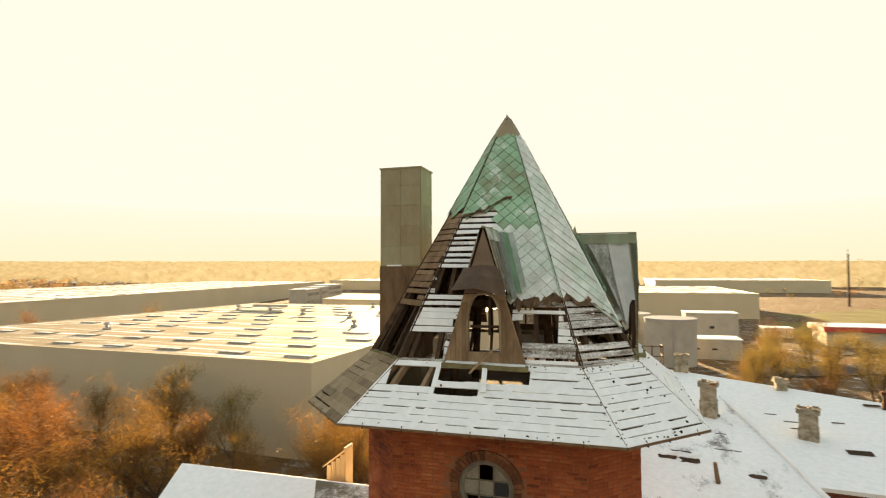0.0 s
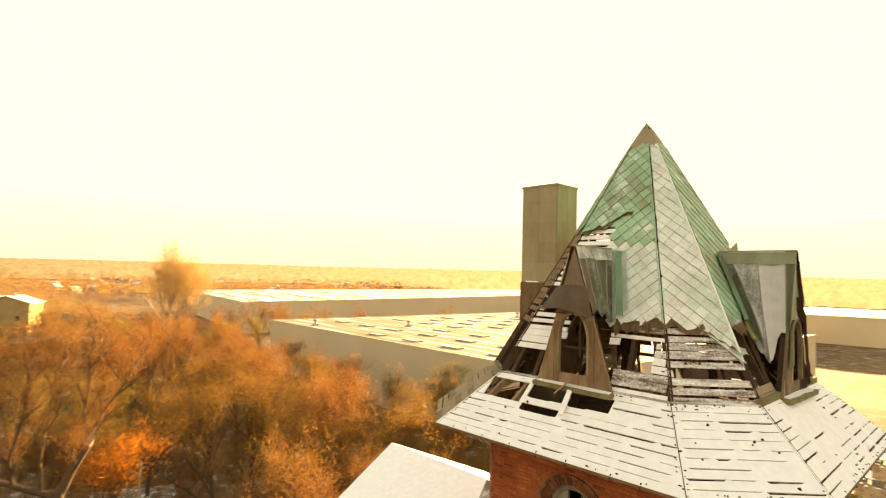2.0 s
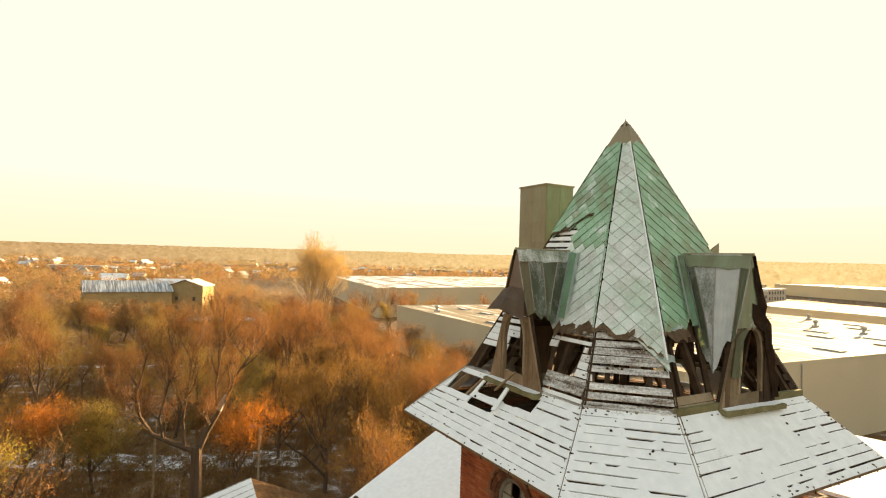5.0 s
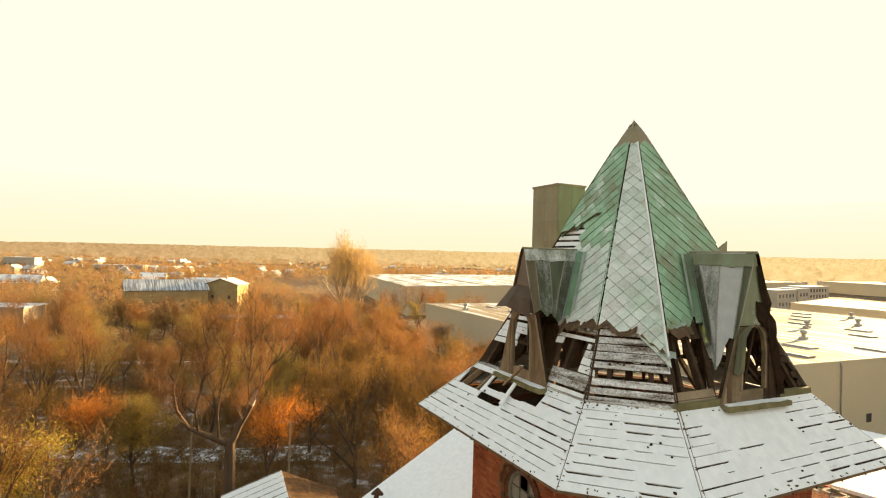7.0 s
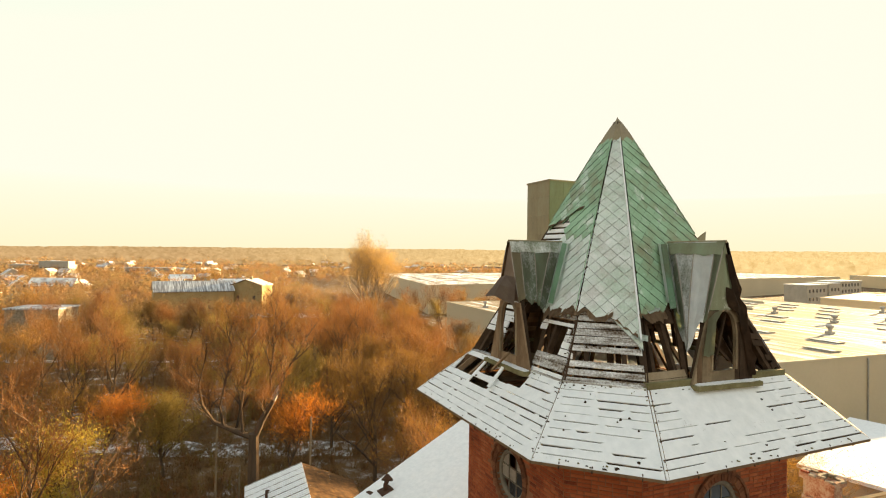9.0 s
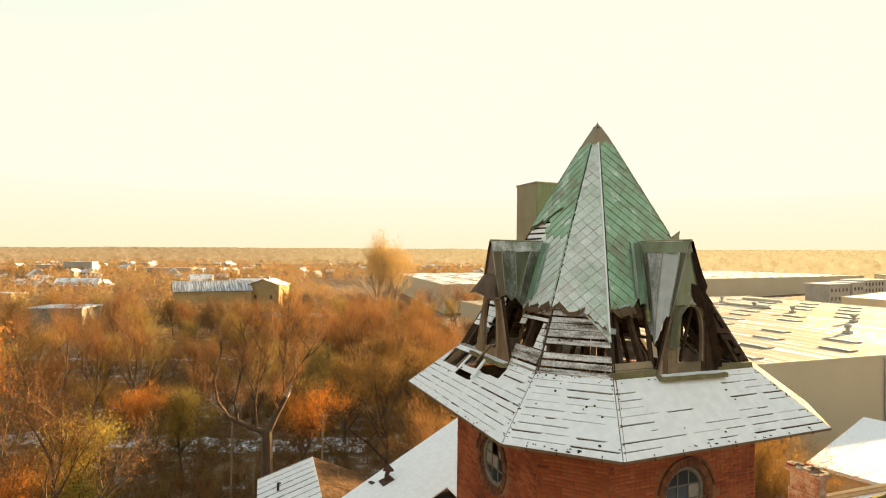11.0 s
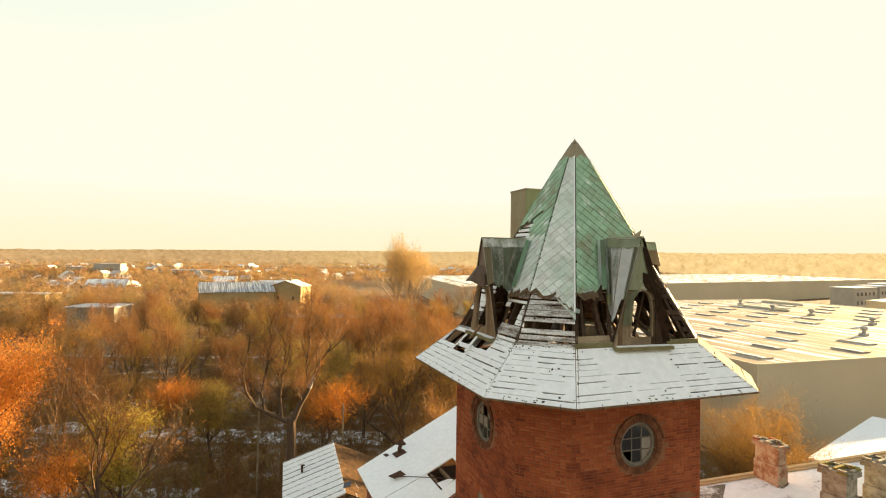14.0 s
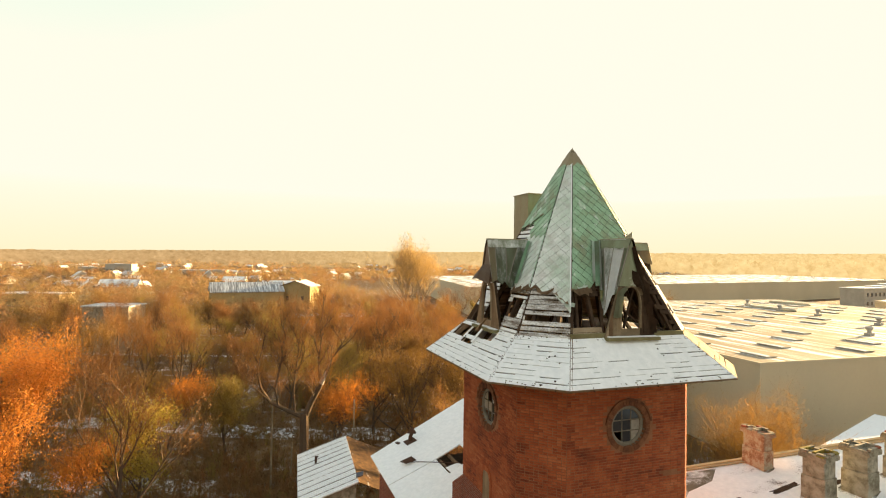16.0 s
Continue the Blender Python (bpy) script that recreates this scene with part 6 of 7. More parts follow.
# office row beside the warehouses
turn = math.atan2(76, -13)
for k, (u0, u1, h, storeys) in enumerate(((0, 26, 11.0, 2), (29, 44, 11.6, 2), (44.2, 76, 12.6, 3))):
    c = thing("office_block", "pale two-storey office block beside the warehouses" if storeys == 2 else "pale three-storey office block beside the warehouses", "building", "office blocks", at=Matrix.Translation((-186, 303, 0)) @ Matrix.Rotation(turn, 4, "Z"))
    part("wall", boxed(u0, u1, 0, 12, -1, h), PALE_WALL, c)
    part("roof", boxed(u0 - 0.3, u1 + 0.3, -0.3, 12.3, h, h + 0.4), ROOF_SNOW, c)
    for l in range(storeys):
        u = u0 + 2.5
        while u < u1 - 2:
            z = 2.0 + l * (h - 1.5) / storeys
            part("window", boxed(u, u + 1.9, -0.08, 0.05, z, z + 1.9), DARK_PANE, c)
            u += 4.6
part("wall", boxed(26, 29, 2, 10, -1, 10.2), PALE_WALL, c)

# ---- houses of the town ----
def house(x, y, w, d, h, rot, wall, roof_mat, label, rise=0.55, rows=1, dormers=0):
    c = thing("house", label, "house", at=Matrix.Translation((x, y, 0)) @ Matrix.Rotation(radians(rot), 4, "Z"))
    bm = bmesh.new()
    top = h + d / 2 * rise
    v = [bm.verts.new(p) for p in ((-w / 2, -d / 2, -1), (-w / 2, d / 2, -1), (-w / 2, d / 2, h), (-w / 2, 0, top), (-w / 2, -d / 2, h), (w / 2, -d / 2, -1), (w / 2, d / 2, -1), (w / 2, d / 2, h), (w / 2, 0, top), (w / 2, -d / 2, h))]
    for f in ((0, 4, 3, 2, 1), (5, 6, 7, 8, 9), (0, 5, 9, 4), (1, 2, 7, 6), (4, 9, 8, 3), (2, 3, 8, 7)):
        bm.faces.new([v[i] for i in f])
    part("wall", bm, wall, c)
    for s in (-1, 1):
        e = 0.4
        bm = bmesh.new()
        pts = [(-w / 2 - e, s * (d / 2 + e), h - e * rise), (w / 2 + e, s * (d / 2 + e), h - e * rise), (w / 2 + e, 0, top + 0.05), (-w / 2 - e, 0, top + 0.05)]
        slab(bm, pts if s < 0 else pts[::-1], 0.22)
        part("roof", bm, roof_mat, c)
    part("chimney", boxed(w * 0.15, w * 0.15 + 0.7, 0.3, 1.0, top - 0.8, top + 1.0), STONE, c)
    for r in range(rows):
        z = 1.2 + r * 3.0
        k = max(2, int(w / 3.2))
        for i in range(k):
            u = -w / 2 + w * (i + 0.5) / k
            for s in (-1, 1):
                part("window", boxed(u - 0.55, u + 0.55, s * d / 2 - 0.04, s * d / 2 + 0.04, z, z + 1.4), DARK_PANE, c)
        for u in (-d / 4, d / 4):
            for s in (-1, 1):
                part("window", boxed(s * w / 2 - 0.04, s * w / 2 + 0.04, u - 0.5, u + 0.5, z, z + 1.4), DARK_PANE, c)
    for i in range(dormers):
        u = -w / 2 + w * (i + 0.5) / dormers
        bm = bmesh.new()
        for p in (1,):
            a = [bm.verts.new(q) for q in ((u - 0.9, -d / 2 + 0.2, h), (u + 0.9, -d / 2 + 0.2, h), (u + 0.9, -d / 2 + 0.2, h + 1.3), (u, -d / 2 + 0.2, h + 2.0), (u - 0.9, -d / 2 + 0.2, h + 1.3))]
            b2 = [bm.verts.new(q.co + Vector((0, d / 2 - 0.6, 0))) for q in a]
            bm.faces.new(a), bm.faces.new(b2[::-1])
            for k in range(5):
                bm.faces.new((a[k], b2[k], b2[(k + 1) % 5], a[(k + 1) % 5]))
        part("dormer", bm, wall, c)
    return c


house(-209, -12, 26, 13, 10.8, 97, YELLOW_WALL, METAL_ROOF, "long ochre house with a grey sheet roof streaked with snow", 0.5, 2)
house(-211, 8.5, 12, 12, 12.6, -24, YELLOW_WALL, TILE_ROOF, "ochre house with a low gable, lit by the sun", 0.35, 3)
house(-473, -135, 15, 11, 6.5, 20, PALE_WALL, TILE_ROOF, "white house with a dark roof among trees", 0.8, 2)
house(-360, -85, 23, 10, 5.0, 75, PALE_WALL, TILE_ROOF, "white house with dormers and a snow-flecked tiled roof", 0.8, 2, 4)
house(-352, -100, 9, 9, 5.0, 20, PALE_WALL, ROOF_SNOW, "white gabled end house with snow on its roof", 0.8, 2)
house(-505, -46, 13, 10, 6.5, 5, PALE_WALL, ROOF_SNOW, "white gabled house with snow on its roof", 0.9, 2)
house(-420, -22, 16, 9, 6.0, 80, PALE_WALL, ROOF_SNOW, "white house with an even layer of snow on its roof", 0.6, 2)
house(-330, 8, 24, 10, 7.0, 84, PALE_WALL, ROOF_SNOW, "long pale house under snow behind the ochre one", 0.5, 2)
house(-300, -20, 14, 9, 6.5, 70, PALE_WALL, TILE_ROOF, "pale house with a brown roof flecked with snow", 0.7, 2)
tr2 = random.Random(8)
for k in range(120):
    d = 380 + 900 * tr2.random() ** 1.15
    a = radians(tr2.uniform(46, 112))
    x, y = 12 - d * math.sin(a), -10 + d * math.cos(a)
    wide, deep, high, spin = tr2.uniform(8, 14), tr2.uniform(7, 9), tr2.uniform(3.5, 6.5), tr2.uniform(0, 180)
    if x > -450 and y > 46 or y > 70 and x > -560:
        continue
    wall = tr2.choice((PALE_WALL, PALE_WALL, PALE_WALL, YELLOW_WALL))
    house(x, y, wide, deep, high, spin, wall, tr2.choice((ROOF_SNOW, ROOF_SNOW, METAL_ROOF, TILE_ROOF)), "small pale house with a pitched roof and some snow, among trees" if wall is not YELLOW_WALL else "small ochre house with a pitched roof among trees", tr2.uniform(0.4, 0.8), 2 if d < 600 else 1)
for x, y, w, d, h, mat, lab in ((-143, -43, 11, 9, 11.0, STONE, "plain grey-white flat-roofed building among bare trees"), (-294, -108, 30, 12, 5, YELLOW_WALL, "long low beige building with a flat roof"), (-622, -137, 26, 12, 14, PALE_WALL, "pale block of flats far off"), (-700, -165, 60, 14, 9, PALE_WALL, "long pale flat-roofed building far off"), (-640, -60, 50, 16, 8, PALE_WALL, "long pale flat-roofed building in the town"), (-160, 14, 26, 9, 5.5, YELLOW_WALL, "low ochre outbuilding with a flat roof")):
    c = thing("flat_building", lab, "building", at=Matrix.Translation((x, y, 0)) @ Matrix.Rotation(radians(75), 4, "Z"))
    part("wall", boxed(-w / 2, w / 2, -d / 2, d / 2, -1, h), mat, c)
    part("roof", boxed(-w / 2 - 0.3, w / 2 + 0.3, -d / 2 - 0.3, d / 2 + 0.3, h, h + 0.35), METAL_ROOF, c)
    for i in range(int(w / 4)):
        for l in range(max(1, int(h / 4))):
            u = -w / 2 + 2 + 4 * i
            for s in (-1, 1):
                part("window", boxed(u - 0.7, u + 0.7, s * d / 2 - 0.04, s * d / 2 + 0.04, 1.2 + 3 * l, 2.6 + 3 * l), DARK_PANE, c)

# ---- trees ----
def tree_meshes(seed, height, spread, leaves, leaf_mat, leaf_size, bark=BARK, bare=0.3, tall=0.62, first=0.24, lean=0.05, girth=1.0, twig=0.016, bones=(), reach=1.0, twigs=4):
    r = random.Random(seed)
    wood, tips = bmesh.new(), []

    def limb(p, d, length, rad, depth):
        pts, rads = [Vector(p)], [rad]
        steps = 4 if depth < 2 else 2
        for s in range(steps):
            d = (d + Vector((r.gauss(0, 0.15), r.gauss(0, 0.15), r.gauss(0.04, 0.10)))).normalized()
            pts.append(pts[-1] + d * length / steps)
            rads.append(max(twig * 0.8, rad * (1 - 0.72 * (s + 1) / steps)))
        tube(wood, pts, rads, 6 if depth == 0 else 4 if depth == 1 else 3)
        if depth >= 2:
            tips.extend([pts[-1], pts[-2]])
        if depth < 3:
            k = (8, 5, 4)[depth]
            for i in range(k):
                f = (first if depth == 0 else 0.3) + ((1 - first) if depth == 0 else 0.7) * (i + r.random() * 0.6) / k
                q = min(len(pts) - 2, int(f * (len(pts) - 1)))
                g = f * (len(pts) - 1) - q
                base = pts[q].lerp(pts[q + 1], min(g, 1))
                a = r.random() * math.tau + i * 2.4
                out = Vector((math.cos(a), math.sin(a), r.uniform(0.3, 1.1))).normalized()
                nd = (out * spread + d * 0.7).normalized()
                limb(base, nd, length * (0.62 if depth == 0 else 0.55) * r.uniform(0.75, 1.2) * (1.15 - 0.5 * f * (depth == 0)), rads[q] * 0.55, depth + 1)

    for pts, r0, r1 in bones:
        # a great limb of given course, with boughs along its upper part
        pts = [Vector(p) for p in pts]
        n = len(pts) - 1
        tube(wood, pts, [r0 + (r1 - r0) * i / n for i in range(n + 1)], 8)
        for i in range(6 if pts[0].z > 1 else 0):
            f = 0.3 + 0.7 * i / 5
            q = min(n - 1, int(f * n))
            a = r.random() * math.tau
            up = (pts[q + 1] - pts[q]).normalized()
            limb(pts[q].lerp(pts[q + 1], f * n - q), (Vector((math.cos(a), math.sin(a), r.uniform(0.4, 1.2))) + up * 0.6).normalized(), r.uniform(3.0, 5.0) * reach, 0.07, 1)
    if not bones:
        limb((0, 0, -0.6), Vector((r.gauss(0, lean), r.gauss(0, lean), 1)), height * tall, (height * 0.016 + 0.03) * girth, 0)
    crown = bmesh.new()
    n_each = max(1, int(0.8 * leaves / max(1, len(tips)) / (1 - bare)))
    for p in tips:
        for k in range(twigs):
            e = p + Vector((r.gauss(0, 0.7), r.gauss(0, 0.7), r.gauss(0.85, 0.6)))
            s = Vector((r.gauss(0, 1), r.gauss(0, 1), r.gauss(0, 1))).normalized() * twig
            crown.faces.new((crown.verts.new(p + s), crown.verts.new(p - s), crown.verts.new(e)))
        if r.random() < bare:
            continue
        for k in range(n_each):
            c = p + Vector((r.gauss(0, 0.62), r.gauss(0, 0.62), r.gauss(0.1, 0.5)))
            ax = Vector((r.gauss(0, 1), r.gauss(0, 1), r.gauss(0, 1))).normalized()
            s = ax.orthogonal().normalized() * leaf_size * r.uniform(0.6, 1.3)
            u = ax.cross(s) * 0.7
            crown.faces.new([crown.verts.new(q) for q in (c - s, c + u, c + s * 0.9 - u)])
    return mesh_from("trunk", wood, bark), mesh_from("crown", crown, leaf_mat)


def tree_kind(name, label, *a, **k):
    trunk, crown = tree_meshes(*a, **k)
    ob = thing(name, label, "tree")
    for nm, me in (("trunk", trunk), ("crown", crown)):
        p = new(nm, me)
        p.parent = ob
    return ob


KINDS = [
    tree_kind("autumn_tree", "broad autumn tree with thinning rust-brown leaves", 11, 16.0, 0.85, 8200, LEAF_RUST, 0.078, bare=0.3),
    tree_kind("autumn_tree", "autumn tree with golden-brown leaves and bare twigs", 12, 17.0, 0.75, 8200, LEAF_GOLD, 0.078, bare=0.3),
    tree_kind("autumn_tree", "half-bare tree with olive-brown leaves", 13, 14.0, 0.95, 7000, LEAF_OLIVE, 0.078, bare=0.4),
    tree_kind("autumn_tree", "tall tree with rusty leaves among bare branches", 14, 19.0, 0.65, 7400, LEAF_RUST, 0.078, bare=0.4),
    tree_kind("bare_tree", "nearly bare tree with a few brown leaves", 15, 16.0, 0.75, 1900, LEAF_GOLD, 0.10, bare=0.5, twig=0.014, bark=PALE_BARK),
    tree_kind("birch", "tall birch with pale trunk and thin golden crown", 16, 27.0, 0.60, 5200, LEAF_PALE, 0.12, bark=BIRCH, bare=0.2, first=0.42, tall=0.66, twig=0.03, girth=1.3),
    tree_kind("orange_tree", "leafy tree in bright orange autumn colour", 17, 17.0, 1.0, 36000, LEAF_ORANGE, 0.070, bare=0.08),
    tree_kind("old_tree", "large half-dead old tree with a thick trunk", 18, 21.0, 0.8, 2600, LEAF_RUST, 0.075, bare=0.5, twig=0.012, reach=0.62, twigs=3,
              bones=((((0, 0, -0.8), (0.1, 0, 1.6), (-0.05, 0, 5.2), (-0.1, 0, 8.9)), 0.68, 0.42), (((-0.1, 0, 8.5), (-1.5, 0.2, 9.1), (-3.4, 0.4, 10.1), (-4.3, 0.2, 11.6), (-4.6, 0, 13.4), (-4.2, 0, 15.4)), 0.27, 0.04),
                     (((0.0, 0, 8.6), (0.6, -0.1, 10.1), (1.3, -0.2, 11.4), (1.9, 0, 12.6)), 0.32, 0.20), (((-1.0, 0.1, 9.0), (-1.2, 0.5, 11.0), (-0.9, 0.3, 13.6), (-0.6, 0.6, 17.0)), 0.15, 0.03),
                     (((-2.6, 0.3, 9.7), (-2.9, -0.4, 11.6), (-2.4, -0.6, 14.0), (-2.0, -0.4, 16.6)), 0.12, 0.03), (((1.6, 0, 12.2), (2.3, 0.3, 13.8), (3.4, 0.2, 15.4), (4.2, 0.5, 16.8)), 0.11, 0.03), (((1.4, 0, 11.6), (1.2, 0.5, 13.8), (1.5, 0.8, 16.0), (1.3, 0.6, 17.8)), 0.11, 0.03))),
    tree_kind("small_tree", "small tree with yellow-green leaves", 19, 9.5, 0.9, 7000, LEAF_YELLOW, 0.085, bare=0.3),
    tree_kind("leafy_tree", "dense autumn tree in gold and olive leaf", 22, 15.0, 0.95, 17000, LEAF_GOLD, 0.080, bare=0.08),
    tree_kind("leafy_tree", "dense autumn tree in rust-orange leaf", 23, 15.0, 0.9, 17000, LEAF_RUST, 0.080, bare=0.08),
    tree_kind("bushy_tree", "bushy half-bare tree with fine twigs and small golden leaves", 24, 13.0, 1.05, 18000, LEAF_BUSH, 0.042, bare=0.25, first=0.08, tall=0.6, twig=0.009, bark=PALE_BARK),
    tree_kind("orange_sapling", "thin young tree with bright orange leaves", 25, 10.0, 1.5, 4200, LEAF_ORANGE, 0.075, bare=0.3, first=0.66, tall=0.72),
    tree_kind("olive_tree", "round dull olive tree in a clearing", 26, 11.0, 1.1, 12000, LEAF_OLIVE, 0.085, bare=0.1, first=0.15, tall=0.58),
]
# pale wood where the old tree's top has broken off
part("broken_end", tube(bmesh.new(), [(1.45, -0.12, 11.75), (1.72, -0.06, 12.3), (1.98, 0.0, 12.95)], (0.27, 0.23, 0.10), 8), FRAME_M, KINDS[7], "pale bare wood of a broken limb")
tr = random.Random(21)
used = set()


def plant(k, x, y, s):
    m = Matrix.Translation((x, y, -0.3)) @ Matrix.Rotation(radians(86) if k == 7 else tr.random() * math.tau, 4, "Z") @ Matrix.Scale(s, 4)
    if k not in used:
        used.add(k)
        KINDS[k].matrix_basis = m
    else:
        c = copy_thing(KINDS[k], m)
        c.scale = m.to_scale()


def blocked(x, y):
    if -130 < x < -30 and y > 42:
        return True
    if -14 < x < 18 and -8 < y < 27:
        return True
    if x > -8 and y < 2:
        return True
    if -34 < x < -20 and -10 < y < 4:
        return True
    if -226 < x < -170 and -34 < y < 30:
        return True
    if (x + 52) ** 2 / 24 ** 2 + (y + 15) ** 2 / 18 ** 2 < 1:
        return True
    return (x - 9) ** 2 + (y + 11) ** 2 < 30 ** 2


NEAR = [(10, -43, 19, 0.95), (9, -36, 21, 0.85), (9, -33, 27, 0.9), (11, -27, 30, 0.85), (11, -23, 33, 0.8), (10, -50, 26, 0.9), (9, -58, 30, 0.9), (9, -66, 14, 0.95), (10, -74, 26, 0.9), (9, -86, 22, 0.95), (10, -96, 12, 0.95), (9, -48, 12, 0.85), (10, -110, 20, 0.95), (2, -105, -4, 1.0), (2, -90, -20, 0.95), (9, -130, 5, 0.95), (2, -125, -25, 1.0), (12, -42.2, -2.4, 1.08), (12, -55, -19.4, 0.95), (13, -56, -12.8, 1.0), (3, -34, -19.5, 0.92), (8, -42.6, -20.4, 1.15),
        (6, -35.5, -27.5, 1.1), (6, -41, -37, 1.0), (6, -31, -30, 0.85), (7, -39.8, -4.9, 1.0), (12, -33, -23.5, 0.9), (5, -172, 41, 1.06), (5, -178, 46, 1.08), (5, -170, 47, 1.0), (5, -182, 42, 1.04), (5, -176, 50, 0.95), (5, -168, 43, 0.9), (4, -238, -8, 1.35), (9, -118, 26, 0.9), (9, -112, 30, 0.95), (9, -108, 36, 0.85), (1, -115, 38, 0.9), (2, -140, 24, 1.0), (1, -150, 10, 1.0),
        (4, -122, -41, 0.85), (4, -119, -35, 0.8), (3, -126, -47, 0.7), (0, -140, -17, 0.8), (3, -146, -9, 0.68), (1, -139, -4, 0.78), (0, -168, -20, 0.72), (3, -163, -12, 0.62), (1, -172, -5, 0.68), (2, -160, 2, 0.72), (4, -178, -26, 0.8), (1, -46, 8, 0.92), (1, -52, 15, 0.95), (0, -62, 20, 0.95), (1, -40, 14, 0.8), (3, -84, 12, 0.95), (1, -58, 6, 0.8), (2, -70, 2, 0.9), (2, -62, -16, 0.55), (4, -66, -22, 0.7), (0, -72, -12, 0.6),
        (11, -21, 30, 1.15), (11, -15.5, 31, 0.85), (11, -25, 35, 1.05), (11, -28, 41, 0.85), (11, -18, 33.5, 0.98), (11, -16, 38, 0.6), (8, -12, 36, 0.7), (8, -8, 35, 0.6),
        (0, -36, 30, 0.72), (1, -45, 36, 0.75), (1, -56, 36, 0.7), (0, -68, 38, 0.78), (2, -80, 38, 0.8), (0, -92, 40, 0.8), (1, -30, 22, 0.6), (0, -100, 34, 0.85),
        (2, 24, 84, 0.95), (2, 31, 91, 1.05), (2, 38, 95, 1.0), (2, 44, 90, 0.95), (9, 19, 78, 0.6), (2, 48, 101, 1.0), (2, 26, 56, 0.6), (10, 31, 58, 0.55), (8, 22, 50, 0.6), (1, 38, 120, 0.8), (2, 46, 128, 0.8), (0, 34, 108, 0.6), (2, 50, 140, 0.9), (1, 30, 104, 0.55), (0, 44, 110, 0.6), (2, 62, 126, 0.6), (0, 26, 92, 0.55), (1, 40, 96, 0.5), (0, 34, 84, 0.5)]
placed = []
for k, x, y, s in NEAR:
    plant(k, x, y, s)
    placed.append((x, y))
tries = 0
while len(placed) < 212 and tries < 9000:
    tries += 1
    d = 34 + 165 * tr.random() ** 0.85
    a = radians(tr.uniform(36, 112))
    x, y = 9 - d * math.sin(a), -11 + d * math.cos(a)
    if blocked(x, y) or (x > -58 and y < -1) or any((x - px) ** 2 + (y - py) ** 2 < (4.2 + 0.012 * d) ** 2 for px, py in placed):
        continue
    placed.append((x, y))
    k = tr.choices(range(5), (4, 4, 4, 4, 5))[0]
    low = 0.8 if d > 85 and -20 < y < 14 else 1.0          # thinner growth before the ochre house
    plant(k, x, y, tr.uniform(0.74, 1.02) * (0.82 if d < 55 else 1.0 if d < 105 else 0.88) * low)


# snow-dusted tracks across the clearing
def strip(pts, width, label, seed):
    bm = bmesh.new()
    rows = []
    r = random.Random(seed)
    for (x0, y0), (x1, y1) in zip(pts, pts[1:]):
        for i in range(12):
            x, y = x0 + (x1 - x0) * i / 12, y0 + (y1 - y0) * i / 12
            s = Vector((y0 - y1, x1 - x0, 0)).normalized()
            line = []
            for j in range(5):
                q = Vector((x, y, 0)) + s * width * (j / 4 - 0.5) * r.uniform(0.85, 1.25)
                line.append(bm.verts.new((q.x, q.y, 0.7 * noise.noise((q.x * 0.03, q.y * 0.03, 0)) - 0.3 + (0.10 if 0 < j < 4 else -0.05))))
            rows.append(line)
    for p, q in zip(rows, rows[1:]):
        for j in range(4):
            bm.faces.new((p[j], p[j + 1], q[j + 1], q[j]))
    bmesh.ops.recalc_face_normals(bm, faces=bm.faces[:])
    solo("track", bm, TRACK_M, label, "track", kind="structure")


strip(((-78, -36), (-70, -20), (-62, -4), (-57, 10)), 6.0, "grassy track with a broken dusting of snow", 1)
strip(((-58, -40), (-50, -24), (-46, -13)), 4.5, "trampled ground with a broken dusting of snow", 2)
strip(((-140, -52), (-128, -20), (-118, 12)), 3.2, "narrow snowy path through the far trees", 3)


# undergrowth: dry shrubs and stalks in the clearing, one mass
bm_v, bm_f = [], []
ur = random.Random(5)
for k in range(6500):
    d = 34 + 90 * ur.random()
    a = radians(ur.uniform(44, 112))
    x, y = 9 - d * math.sin(a), -11 + d * math.cos(a)
    if -34 < x < -20 and -10 < y < 4 or (x > -32 and y > 40):
        continue
    if noise.noise((x * 0.09, y * 0.09, 4.0)) < -0.05:
        continue
    h = ur.uniform(0.4, 1.9)
    for i in range(9):
        e = Vector((x + ur.gauss(0, 0.55), y + ur.gauss(0, 0.55), -0.4 + h * ur.uniform(0.5, 1.1)))
        b0 = Vector((x + ur.gauss(0, 0.25), y + ur.gauss(0, 0.25), -0.5))
        s = Vector((ur.gauss(0, 1), ur.gauss(0, 1), 0)).normalized() * 0.03
        q = len(bm_v)
        bm_v += [b0 + s, b0 - s, e]
        bm_f.append((q, q + 1, q + 2))
        for j in range(2):
            c = b0.lerp(e, ur.uniform(0.5, 1.0)) + Vector((ur.gauss(0, 0.12), ur.gauss(0, 0.12), 0))
            ax = Vector((ur.gauss(0, 1), ur.gauss(0, 1), ur.gauss(0, 1))).normalized()
            s = ax.orthogonal() * 0.09
            u = ax.cross(s) * 0.7
            q = len(bm_v)
            bm_v += [c - s, c - u, c + s, c + u]
            bm_f.append((q, q + 1, q + 2, q + 3))
me = bpy.data.meshes.new("undergrowth")
me.from_pydata([tuple(v) for v in bm_v], [], bm_f)
me.materials.append(LEAF_DRY)
tagged(new("undergrowth", me), "dry brown shrubs, saplings and stalks between the trees", "undergrowth", kind="stuff")

